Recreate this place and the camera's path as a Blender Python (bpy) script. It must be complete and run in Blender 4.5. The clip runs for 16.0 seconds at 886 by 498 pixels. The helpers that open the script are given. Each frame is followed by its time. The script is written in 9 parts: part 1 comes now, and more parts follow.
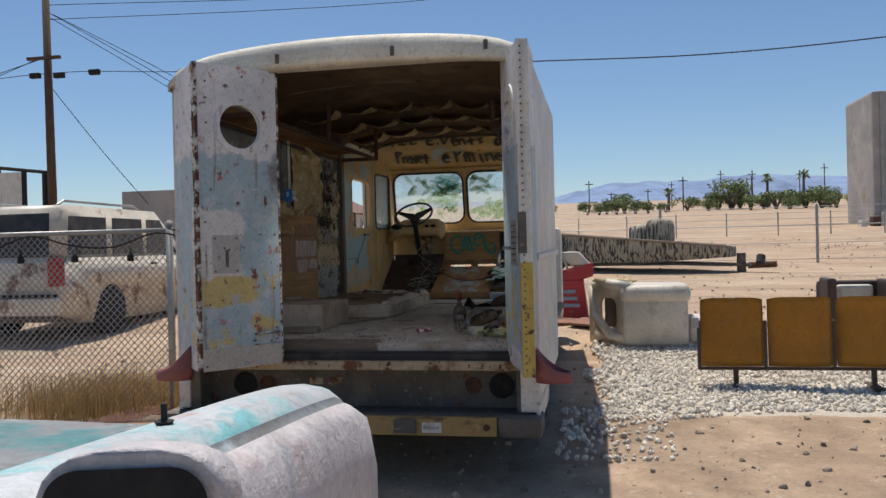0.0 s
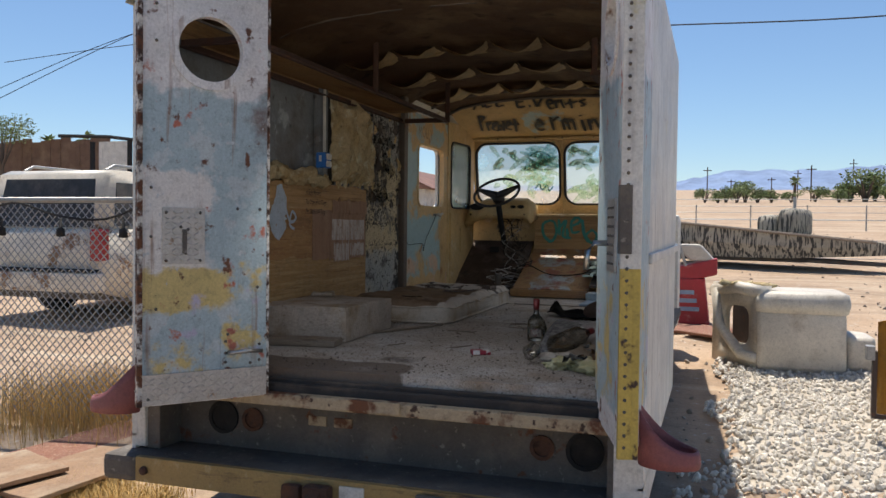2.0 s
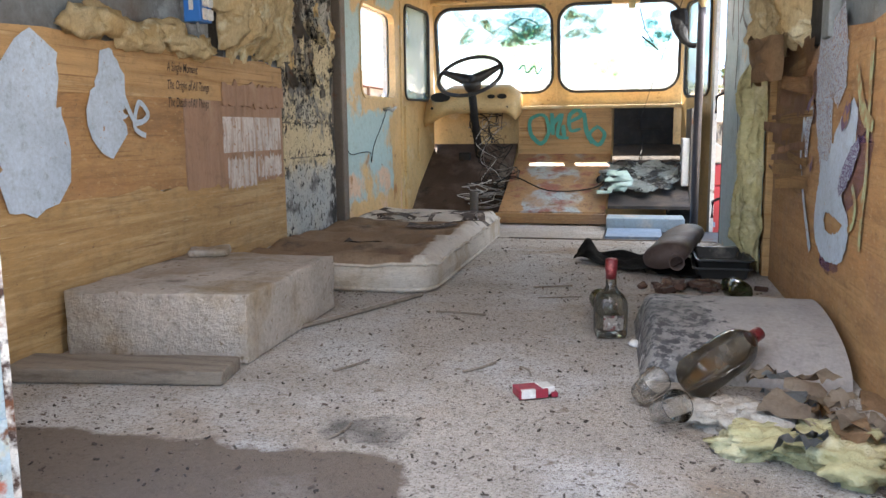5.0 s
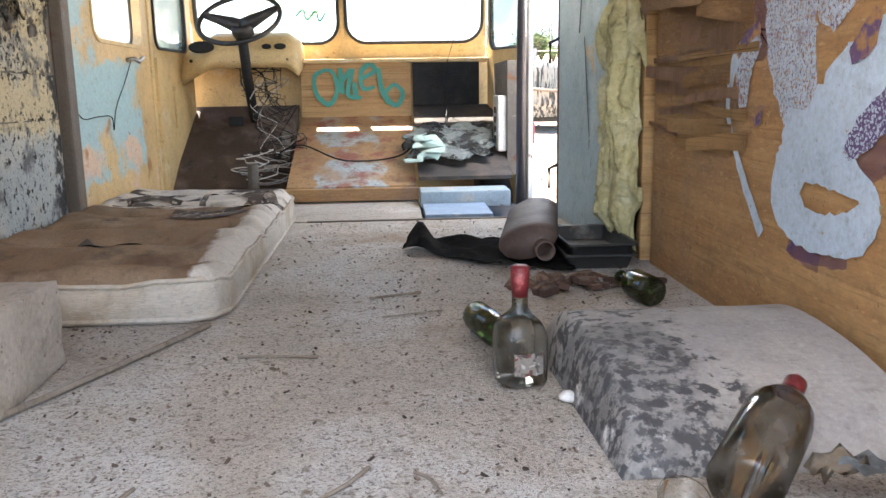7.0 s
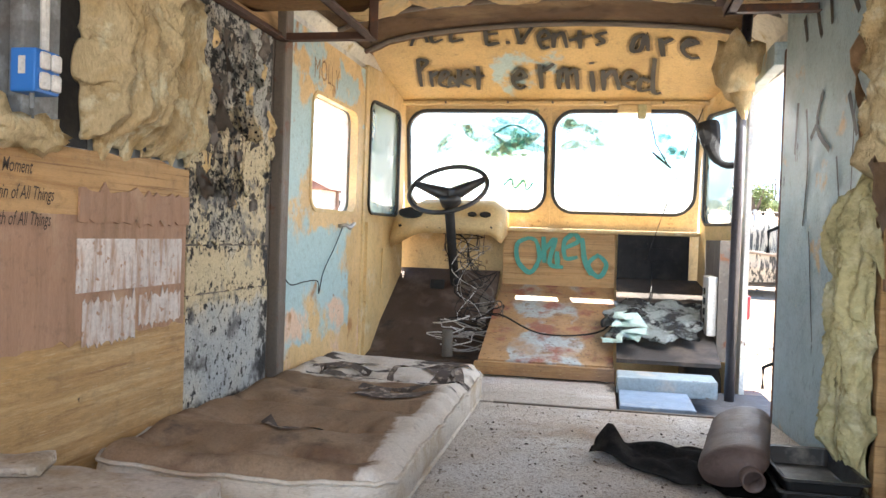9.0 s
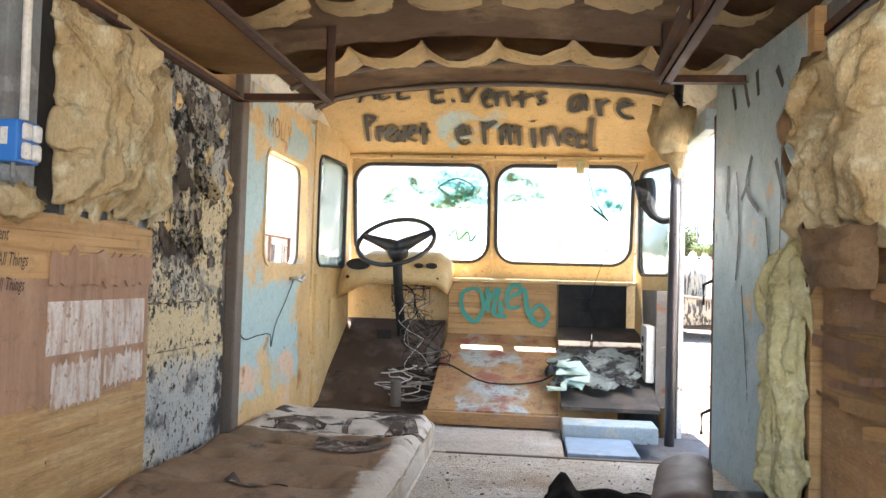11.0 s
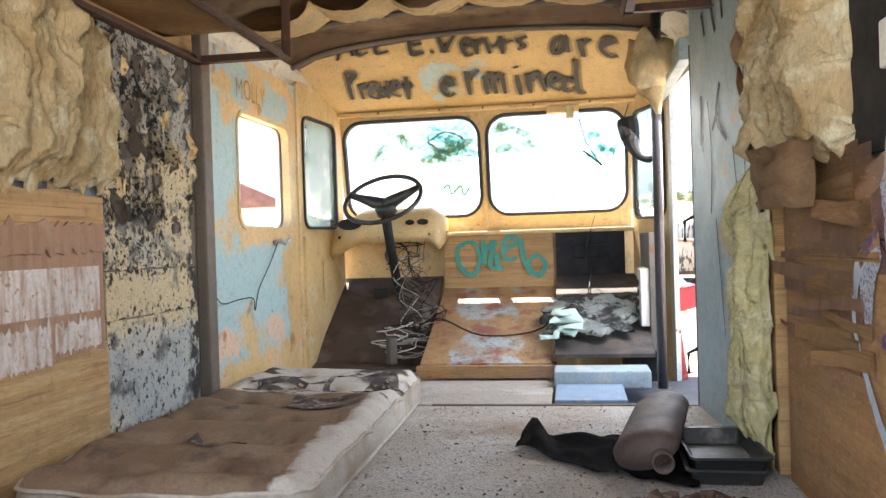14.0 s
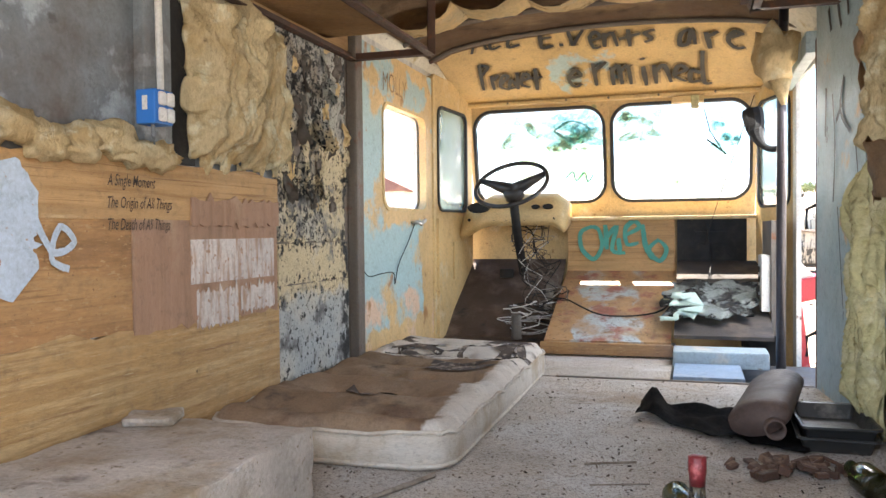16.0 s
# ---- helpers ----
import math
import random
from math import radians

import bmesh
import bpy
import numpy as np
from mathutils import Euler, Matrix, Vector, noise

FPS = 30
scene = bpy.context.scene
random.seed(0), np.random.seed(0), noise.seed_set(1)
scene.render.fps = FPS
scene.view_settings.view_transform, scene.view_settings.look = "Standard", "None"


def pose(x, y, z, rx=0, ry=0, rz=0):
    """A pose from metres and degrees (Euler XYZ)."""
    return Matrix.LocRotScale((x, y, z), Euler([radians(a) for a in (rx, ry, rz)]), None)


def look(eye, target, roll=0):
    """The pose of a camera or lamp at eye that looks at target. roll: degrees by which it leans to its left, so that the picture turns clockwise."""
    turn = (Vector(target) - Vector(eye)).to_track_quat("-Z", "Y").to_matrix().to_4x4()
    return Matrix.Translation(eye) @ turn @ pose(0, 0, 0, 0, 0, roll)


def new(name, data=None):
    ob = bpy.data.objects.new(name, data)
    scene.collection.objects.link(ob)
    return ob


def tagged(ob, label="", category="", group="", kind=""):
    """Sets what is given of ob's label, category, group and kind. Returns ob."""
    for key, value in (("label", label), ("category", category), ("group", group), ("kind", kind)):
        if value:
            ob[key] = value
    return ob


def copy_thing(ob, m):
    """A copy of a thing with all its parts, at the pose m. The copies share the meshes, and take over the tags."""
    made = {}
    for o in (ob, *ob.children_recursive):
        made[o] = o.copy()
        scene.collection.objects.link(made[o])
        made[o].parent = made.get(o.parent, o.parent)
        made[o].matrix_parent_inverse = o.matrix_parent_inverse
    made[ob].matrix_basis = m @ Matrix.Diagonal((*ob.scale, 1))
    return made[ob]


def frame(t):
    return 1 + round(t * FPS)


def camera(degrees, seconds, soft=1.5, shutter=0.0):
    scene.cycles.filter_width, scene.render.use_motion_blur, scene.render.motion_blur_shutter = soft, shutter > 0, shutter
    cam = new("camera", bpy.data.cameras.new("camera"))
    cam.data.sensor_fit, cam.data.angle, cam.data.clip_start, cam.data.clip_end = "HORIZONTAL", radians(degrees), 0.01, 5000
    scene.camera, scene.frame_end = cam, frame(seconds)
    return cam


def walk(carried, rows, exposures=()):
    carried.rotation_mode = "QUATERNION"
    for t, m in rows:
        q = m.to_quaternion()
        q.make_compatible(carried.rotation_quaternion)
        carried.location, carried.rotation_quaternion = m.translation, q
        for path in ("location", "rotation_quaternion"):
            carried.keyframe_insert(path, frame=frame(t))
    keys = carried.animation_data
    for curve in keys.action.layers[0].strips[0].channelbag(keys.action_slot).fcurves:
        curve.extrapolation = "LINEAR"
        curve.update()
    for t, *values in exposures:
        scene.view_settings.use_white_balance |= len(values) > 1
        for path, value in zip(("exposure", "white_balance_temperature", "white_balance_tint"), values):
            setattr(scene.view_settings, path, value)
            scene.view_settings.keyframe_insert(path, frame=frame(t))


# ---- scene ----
import itertools

cam = camera(56.9, 16.0)
PATH = [
    (0, (0.031, 0.012, 1.523), (-0.347, 1.976, 1.515), -1.4),
    (0.5, (0.0, 0.357, 1.476), (-0.382, 2.32, 1.449), -1.9),
    (1, (0.035, 0.828, 1.504), (-0.404, 2.779, 1.477), -1.1),
    (1.5, (0.043, 1.311, 1.528), (-0.5, 3.236, 1.496), 0.3),
    (2, (-0.104, 1.77, 1.55), (-0.737, 3.667, 1.498), 0.7),
    (2.5, (-0.138, 2.186, 1.541), (-0.833, 4.059, 1.455), 0.7),
    (3, (-0.235, 2.575, 1.581), (-0.954, 4.437, 1.446), 0.6),
    (3.2, (-0.321, 2.723, 1.579), (-1.038, 4.585, 1.437), 0.4),
    (5.3, (-1.036, 4.059, 1.529), (-1.418, 5.996, 1.207), -0.7),
    (5.5, (-1.042, 4.18, 1.511), (-1.366, 6.124, 1.172), -0.8),
    (6, (-1.086, 4.454, 1.5), (-1.247, 6.413, 1.131), -0.8),
    (6.5, (-1.184, 4.657, 1.493), (-1.199, 6.62, 1.108), -0.8),
    (7, (-1.316, 4.817, 1.487), (-1.205, 6.778, 1.111), -0.9),
    (7.5, (-1.369, 4.872, 1.485), (-1.238, 6.839, 1.149), -0.6),
    (8, (-1.401, 4.906, 1.518), (-1.553, 6.882, 1.254), 0.5),
    (8.5, (-1.341, 4.955, 1.576), (-1.688, 6.917, 1.405), 1.4),
    (9, (-1.271, 4.982, 1.642), (-1.658, 6.944, 1.607), 1.9),
    (9.5, (-1.241, 4.99, 1.692), (-1.592, 6.957, 1.758), 2.2),
    (12, (-1.403, 4.784, 1.685), (-1.573, 6.775, 1.757), 0.6),
    (12.5, (-1.361, 4.808, 1.664), (-1.517, 6.801, 1.72), -0.2),
    (13, (-1.206, 4.892, 1.658), (-1.371, 6.885, 1.698), -0.8),
    (13.5, (-1.097, 4.954, 1.646), (-1.316, 6.942, 1.659), -1.3),
    (14, (-1.075, 4.951, 1.641), (-1.391, 6.926, 1.625), -1.8),
    (14.5, (-1.102, 4.958, 1.625), (-1.536, 6.91, 1.578), -2.2),
    (15, (-1.117, 4.943, 1.617), (-1.647, 6.87, 1.551), -2.3),
    (15.5, (-1.113, 4.822, 1.621), (-1.69, 6.736, 1.56), -1.6),
    (16, (-1.078, 4.626, 1.618), (-1.667, 6.537, 1.575), -0.6),
]
walk(cam, [(t, look(eye, target, roll)) for t, eye, target, roll in PATH],
     [(0, -0.05), (1.5, 0.15), (2.5, 0.47), (3.2, 0.85), (4.4, 2.05), (5.3, 2.65), (6.0, 2.82), (7.0, 3.0), (8.0, 3.0), (9.5, 3.05), (12.0, 3.05), (16, 2.95)])

# ---- world and sun ----
SUN = Vector((0.16, -0.33, -1.0)).normalized()
world = bpy.data.worlds.new("World")
scene.world = world
world.use_nodes = True
wn = world.node_tree.nodes
sky = wn.new("ShaderNodeTexSky")
sky.sky_type = "NISHITA"
sky.sun_disc = False
sky.sun_elevation = math.asin(-SUN.z)
sky.sun_rotation = math.atan2(-SUN.x, -SUN.y)
sky.air_density, sky.dust_density, sky.ozone_density = 1.0, 0.1, 6.0
world.node_tree.links.new(sky.outputs[0], wn["Background"].inputs[0])
wn["Background"].inputs[1].default_value = 0.10
sun_data = bpy.data.lights.new("sun", "SUN")
sun_data.energy, sun_data.angle, sun_data.color = 4.9, radians(0.55), (1.0, 0.93, 0.84)
sun_lamp = new("sun", sun_data)
sun_lamp.matrix_world = look((0, 0, 30), tuple(Vector((0, 0, 30)) + SUN))


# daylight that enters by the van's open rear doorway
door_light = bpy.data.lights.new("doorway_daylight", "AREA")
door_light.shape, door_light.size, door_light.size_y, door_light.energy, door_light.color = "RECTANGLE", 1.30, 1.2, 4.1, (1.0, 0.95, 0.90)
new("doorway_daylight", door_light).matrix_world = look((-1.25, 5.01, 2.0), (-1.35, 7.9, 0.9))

# sky light in the upper half of the open side doorway
side_light = bpy.data.lights.new("side_doorway_daylight", "AREA")
side_light.shape, side_light.size, side_light.size_y, side_light.energy, side_light.color = "RECTANGLE", 0.95, 0.7, 4.0, (1.0, 0.97, 0.94)
new("side_doorway_daylight", side_light).matrix_world = look((-0.50, 9.10, 2.0), (-1.4, 8.2, 0.9))


# ---- materials ----
def mat(name, base, rough=0.7, metal=0.0, layers=(), bump=0.25, grain=90.0, var=0.16, spread=3.0, coat=0.0, spec=0.5, stretch=(1, 1, 1), island=0.0, alpha=1.0):
    """layers: (colour, scale, low, high, zone, stretch): colour shows where noise passes low..high, inside the zone ((axis, from, to), ...)."""
    m = bpy.data.materials.new(name)
    m.use_nodes = True
    nt, ns = m.node_tree, m.node_tree.nodes
    b = ns["Principled BSDF"]
    L = nt.links.new
    tc = ns.new("ShaderNodeTexCoord")

    def mapped(s, seed):
        mp = ns.new("ShaderNodeMapping")
        mp.inputs["Scale"].default_value = s
        mp.inputs["Location"].default_value = (seed * 3.7, seed * 1.3, seed * 2.9)
        L(tc.outputs["Object"], mp.inputs[0])
        return mp.outputs[0]

    def nz(scale, seed=0, s=(1, 1, 1), detail=6, rgh=0.6):
        n = ns.new("ShaderNodeTexNoise")
        n.inputs["Scale"].default_value, n.inputs["Detail"].default_value, n.inputs["Roughness"].default_value = scale, detail, rgh
        L(mapped(s, seed), n.inputs["Vector"])
        return n.outputs[0]

    def ramp(v, lo, hi, a=0.0, z=1.0):
        r = ns.new("ShaderNodeMapRange")
        for i, x in enumerate((lo, hi, a, z), 1):
            r.inputs[i].default_value = x
        L(v, r.inputs[0])
        return r.outputs[0]

    def op(kind, p, q):
        o = ns.new("ShaderNodeMath")
        o.operation = kind
        for i, x in enumerate((p, q)):
            if isinstance(x, (int, float)):
                o.inputs[i].default_value = x
            else:
                L(x, o.inputs[i])
        return o.outputs[0]

    def mix(f, p, q, kind="MIX"):
        x = ns.new("ShaderNodeMix")
        x.data_type, x.blend_type = "RGBA", kind
        for i, v in ((0, f), (6, p), (7, q)):
            if isinstance(v, (int, float)):
                x.inputs[i].default_value = v
            elif isinstance(v, tuple):
                x.inputs[i].default_value = (*v, 1)
            else:
                L(v, x.inputs[i])
        return x.outputs[2]

    col = mix(ramp(nz(spread, 1, stretch), 0.3, 0.7), tuple(c * (1 - var) for c in base), tuple(min(1, c * (1 + var)) for c in base))
    wob = None
    for i, layer in enumerate(layers):
        c, sc, lo, hi = layer[:4]
        zone = layer[4] if len(layer) > 4 else ()
        st = layer[5] if len(layer) > 5 else (1, 1, 1)
        f = ramp(nz(sc, 5 + i * 2.3, st), lo, hi)
        if zone:
            sep = ns.new("ShaderNodeSeparateXYZ")
            L(tc.outputs["Object"], sep.inputs[0])
            if wob is None:
                wob = op("MULTIPLY", op("SUBTRACT", nz(7, 33), 0.5), 0.22)
            for ax, z0, z1 in zone:
                v = op("ADD", sep.outputs["XYZ".index(ax.upper())], wob)
                f = op("MULTIPLY", f, op("MULTIPLY", ramp(v, z0 - 0.012, z0 + 0.012), ramp(v, z1 - 0.012, z1 + 0.012, 1, 0)))
        col = mix(f, col, c)
    fine = nz(grain, 9, stretch, 5, 0.7)
    if var > 0.05:
        col = mix(ramp(fine, 0.25, 0.75, 0.0, 0.34), col, (0.02, 0.018, 0.015))
        col = mix(ramp(nz(grain * 0.3, 12, (1, 1, 1), 8, 0.75), 0.52, 0.76, 0.0, 0.45), col, (0.05, 0.04, 0.03))
    if island:
        oi = ns.new("ShaderNodeObjectInfo")
        ge = ns.new("ShaderNodeNewGeometry")
        rnd = op("FRACT", op("ADD", oi.outputs["Random"], ge.outputs["Random Per Island"]), 0.0)
        hsv = ns.new("ShaderNodeHueSaturation")
        L(col, hsv.inputs["Color"])
        L(ramp(rnd, 0, 1, 1 - island, 1 + island), hsv.inputs["Value"])
        col = hsv.outputs[0]
    L(col, b.inputs["Base Color"])
    L(ramp(nz(spread * 4, 4), 0.3, 0.7, max(0.03, rough - 0.1), min(1, rough + 0.1)), b.inputs["Roughness"])
    b.inputs["Metallic"].default_value = metal
    b.inputs["Specular IOR Level"].default_value = spec
    b.inputs["Coat Weight"].default_value = coat
    b.inputs["Alpha"].default_value = alpha
    if bump:
        bp = ns.new("ShaderNodeBump")
        bp.inputs["Strength"].default_value, bp.inputs["Distance"].default_value = bump, 0.01
        L(op("ADD", fine, op("MULTIPLY", nz(spread * 5, 7, stretch), 1.5)), bp.inputs["Height"])
        L(bp.outputs[0], b.inputs["Normal"])
    return m


def glass(name, colour=(1, 1, 1), rough=0.0, film=None, weight=1.0):
    """Thin clear pane: mostly see-through with gloss; film: a translucent coat of (colour, scale, low, high) paint on it."""
    m = bpy.data.materials.new(name)
    m.use_nodes = True
    nt, ns = m.node_tree, m.node_tree.nodes
    L = nt.links.new
    out = ns["Material Output"]
    ns.remove(ns["Principled BSDF"])
    tr, gl, mx, fr = ns.new("ShaderNodeBsdfTransparent"), ns.new("ShaderNodeBsdfGlossy"), ns.new("ShaderNodeMixShader"), ns.new("ShaderNodeFresnel")
    tr.inputs[0].default_value = (*colour, 1)
    gl.inputs["Roughness"].default_value = 0.05
    L(fr.outputs[0], mx.inputs[0]), L(tr.outputs[0], mx.inputs[1]), L(gl.outputs[0], mx.inputs[2])
    last = mx.outputs[0]
    tc = ns.new("ShaderNodeTexCoord")
    for i, (c, sc, lo, hi, amount) in enumerate(film or ()):
        df, tl, ms, mp = ns.new("ShaderNodeBsdfDiffuse"), ns.new("ShaderNodeBsdfTranslucent"), ns.new("ShaderNodeMixShader"), ns.new("ShaderNodeMixShader")
        df.inputs[0].default_value = tl.inputs[0].default_value = (*c, 1)
        ms.inputs[0].default_value = 0.65
        L(df.outputs[0], ms.inputs[1]), L(tl.outputs[0], ms.inputs[2])
        mg, n, r = ns.new("ShaderNodeMapping"), ns.new("ShaderNodeTexNoise"), ns.new("ShaderNodeMapRange")
        mg.inputs["Location"].default_value = (i * 2.1, 0, i * 4.4)
        n.inputs["Scale"].default_value, n.inputs["Detail"].default_value = sc, 5
        for k, x in enumerate((lo, hi, 0.0, amount), 1):
            r.inputs[k].default_value = x
        L(tc.outputs["Object"], mg.inputs[0]), L(mg.outputs[0], n.inputs[0]), L(n.outputs[0], r.inputs[0])
        L(r.outputs[0], mp.inputs[0]), L(last, mp.inputs[1]), L(ms.outputs[0], mp.inputs[2])
        last = mp.outputs[0]
    L(last, out.inputs[0])
    return m


RUST, DARKRUST, BLACK = (0.16, 0.06, 0.025), (0.06, 0.03, 0.02), (0.02, 0.02, 0.02)
CREAM, PALEBLUE, WHITE = (0.72, 0.52, 0.25), (0.42, 0.58, 0.62), (0.78, 0.76, 0.7)

M_ground = mat("desert_soil", (0.49, 0.345, 0.225), 0.95, layers=[((0.57, 0.43, 0.30), 0.35, 0.45, 0.7), ((0.30, 0.21, 0.14), 1.7, 0.55, 0.75), ((0.34, 0.24, 0.16), 0.5, 0.52, 0.64, (), (0.25, 2.2, 1)), ((0.60, 0.48, 0.34), 0.9, 0.56, 0.68, (), (0.3, 2.0, 1)), ((0.66, 0.62, 0.54), 14, 0.62, 0.7), ((0.60, 0.53, 0.43), 3, 0.2, 0.4, (("x", 0.05, 6.0), ("y", 6.6, 10.6))), ((0.30, 0.21, 0.14), 2.2, 0.36, 0.66, (("x", -0.6, 6.0), ("y", 2.0, 6.5)))], bump=0.8, grain=45, spread=0.8)
M_gravel = mat("white_gravel", (0.78, 0.72, 0.62), 0.9, bump=0.3, grain=60, island=0.28, var=0.1)
M_skin = mat("aged_white_van_paint", WHITE, 0.5, layers=[((0.42, 0.40, 0.38), 3.0, 0.56, 0.72, (), (5, 5, 0.4)), ((0.60, 0.62, 0.62), 2.5, 0.5, 0.7), ((0.62, 0.52, 0.22), 5, 0.66, 0.74), (RUST, 9, 0.68, 0.74)], bump=0.15)
M_roof = mat("chalky_cream_roof_paint", (0.80, 0.76, 0.64), 0.7, layers=[((0.55, 0.45, 0.22), 7, 0.62, 0.72), (RUST, 22, 0.7, 0.76)], bump=0.3)
M_leaf = mat("patched_door_paint", (0.82, 0.80, 0.78), 0.55, layers=[
    ((0.45, 0.57, 0.61), 3, 0.2, 0.3, (("z", 0.9, 2.10),)), ((0.56, 0.64, 0.66), 7, 0.56, 0.6, (("z", 0.9, 2.08),)),
    ((0.82, 0.79, 0.75), 3, 0.2, 0.3, (("z", 1.32, 1.80), ("x", -2.40, -2.14))),
    ((0.70, 0.55, 0.22), 2, 0.2, 0.3, (("z", 1.20, 1.36),("x", -2.40, -2.10))),
    ((0.70, 0.55, 0.22), 6, 0.52, 0.6, (("z", 0.9, 1.36),)),
    ((0.55, 0.52, 0.66), 8, 0.58, 0.66, (("z", 1.0, 1.25),)),
    ((0.52, 0.16, 0.10), 9, 0.62, 0.68), (RUST, 14, 0.62, 0.68), (RUST, 3, 0.56, 0.70, (("x", -2.04, -1.9),)), ((0.30, 0.16, 0.09), 3.5, 0.60, 0.74, (), (6, 6, 0.35)), ((0.60, 0.64, 0.66), 26, 0.62, 0.67, (("z", 1.3, 2.0),)), (BLACK, 42, 0.72, 0.76)], bump=0.25)
M_edge_rust = mat("rusty_hinge_steel", RUST, 0.85, layers=[(WHITE, 11, 0.46, 0.54), (DARKRUST, 25, 0.5, 0.6)], bump=0.6)
M_rusted = mat("solid_rust", (0.11, 0.05, 0.03), 0.9, layers=[(RUST, 9, 0.5, 0.65), (DARKRUST, 22, 0.52, 0.62)], bump=0.6)
M_edge_yellow = mat("worn_yellow_edge", (0.62, 0.46, 0.10), 0.6, layers=[(DARKRUST, 16, 0.58, 0.66)], bump=0.3)
M_sill = mat("worn_sill_paint", (0.50, 0.40, 0.26), 0.7, layers=[(RUST, 8, 0.5, 0.6), (DARKRUST, 20, 0.6, 0.66)], bump=0.5)
M_chassis = mat("oily_dark_steel", (0.13, 0.115, 0.10), 0.75, layers=[((0.20, 0.17, 0.14), 5, 0.48, 0.68), ((0.30, 0.27, 0.23), 30, 0.62, 0.68), (RUST, 12, 0.62, 0.7)], bump=0.5)
M_bumper = mat("faded_ochre_bumper", (0.42, 0.28, 0.10), 0.6, layers=[(DARKRUST, 4, 0.58, 0.72, (), (1, 4, 4)), ((0.55, 0.42, 0.22), 12, 0.6, 0.7)], bump=0.4)
M_rustcup = mat("faded_red_lamp_housing", (0.30, 0.10, 0.10), 0.6, bump=0.3)
M_floor = mat("gritty_floor_board", (0.60, 0.54, 0.47), 0.95, layers=[((0.74, 0.72, 0.69), 2.2, 0.48, 0.62), ((0.44, 0.33, 0.23), 1.6, 0.56, 0.70), ((0.80, 0.78, 0.74), 110, 0.62, 0.68), ((0.36, 0.31, 0.26), 170, 0.52, 0.62), ((0.14, 0.11, 0.09), 85, 0.60, 0.66), ((0.10, 0.08, 0.07), 210, 0.62, 0.67), ((0.30, 0.24, 0.18), 26, 0.60, 0.70), ((0.06, 0.055, 0.05), 9, 0.30, 0.75, (("x", -1.64, -1.46), ("y", 5.40, 5.56))), ((0.22, 0.17, 0.13), 2, 0.0, 0.4, (("x", -2.45, -1.40), ("y", 4.9, 5.34)))], bump=1.0, grain=120)
M_ply = mat("brown_plywood", (0.42, 0.22, 0.085), 0.75, layers=[((0.50, 0.29, 0.12), 2.2, 0.42, 0.62, (), (0.6, 0.6, 9)), ((0.31, 0.165, 0.065), 3, 0.54, 0.72, (), (0.6, 0.6, 5)), ((0.30, 0.19, 0.13), 1.3, 0.52, 0.7), ((0.33, 0.18, 0.07), 6, 0.54, 0.68, (), (0.4, 0.4, 18)), ((0.52, 0.33, 0.16), 55, 0.58, 0.66, (), (0.5, 0.5, 1.5)), ((0.22, 0.12, 0.05), 70, 0.64, 0.70), ((0.14, 0.08, 0.05), 6, 0.68, 0.76)], bump=0.3, stretch=(0.7, 0.7, 3), grain=40)
M_ply2 = mat("pinkish_plywood_patch", (0.42, 0.25, 0.16), 0.8, layers=[((0.32, 0.19, 0.11), 3, 0.52, 0.7, (), (1, 6, 0.6)), ((0.52, 0.36, 0.24), 4, 0.55, 0.7)], bump=0.3, stretch=(1, 7, 0.6))
M_plylight = mat("light_plywood", (0.55, 0.34, 0.15), 0.75, layers=[((0.40, 0.22, 0.08), 3, 0.52, 0.7, (), (0.6, 0.6, 10)), ((0.64, 0.46, 0.25), 3, 0.6, 0.7, (), (0.6, 0.6, 8)), ((0.28, 0.15, 0.06), 5, 0.57, 0.68, (), (0.3, 0.3, 24))], bump=0.3, stretch=(0.6, 0.6, 8))
M_plygold = mat("golden_plywood", (0.46, 0.28, 0.11), 0.7, layers=[((0.56, 0.38, 0.18), 4, 0.46, 0.62, (), (0.5, 0.5, 12)), ((0.33, 0.185, 0.07), 6, 0.54, 0.68, (), (0.5, 0.5, 9)), ((0.62, 0.47, 0.27), 30, 0.62, 0.68, (), (0.4, 0.3, 6)), ((0.20, 0.11, 0.05), 2.5, 0.62, 0.75), ((0.10, 0.06, 0.03), 30, 0.70, 0.74)], bump=0.35, stretch=(0.7, 0.7, 3.5), grain=45)
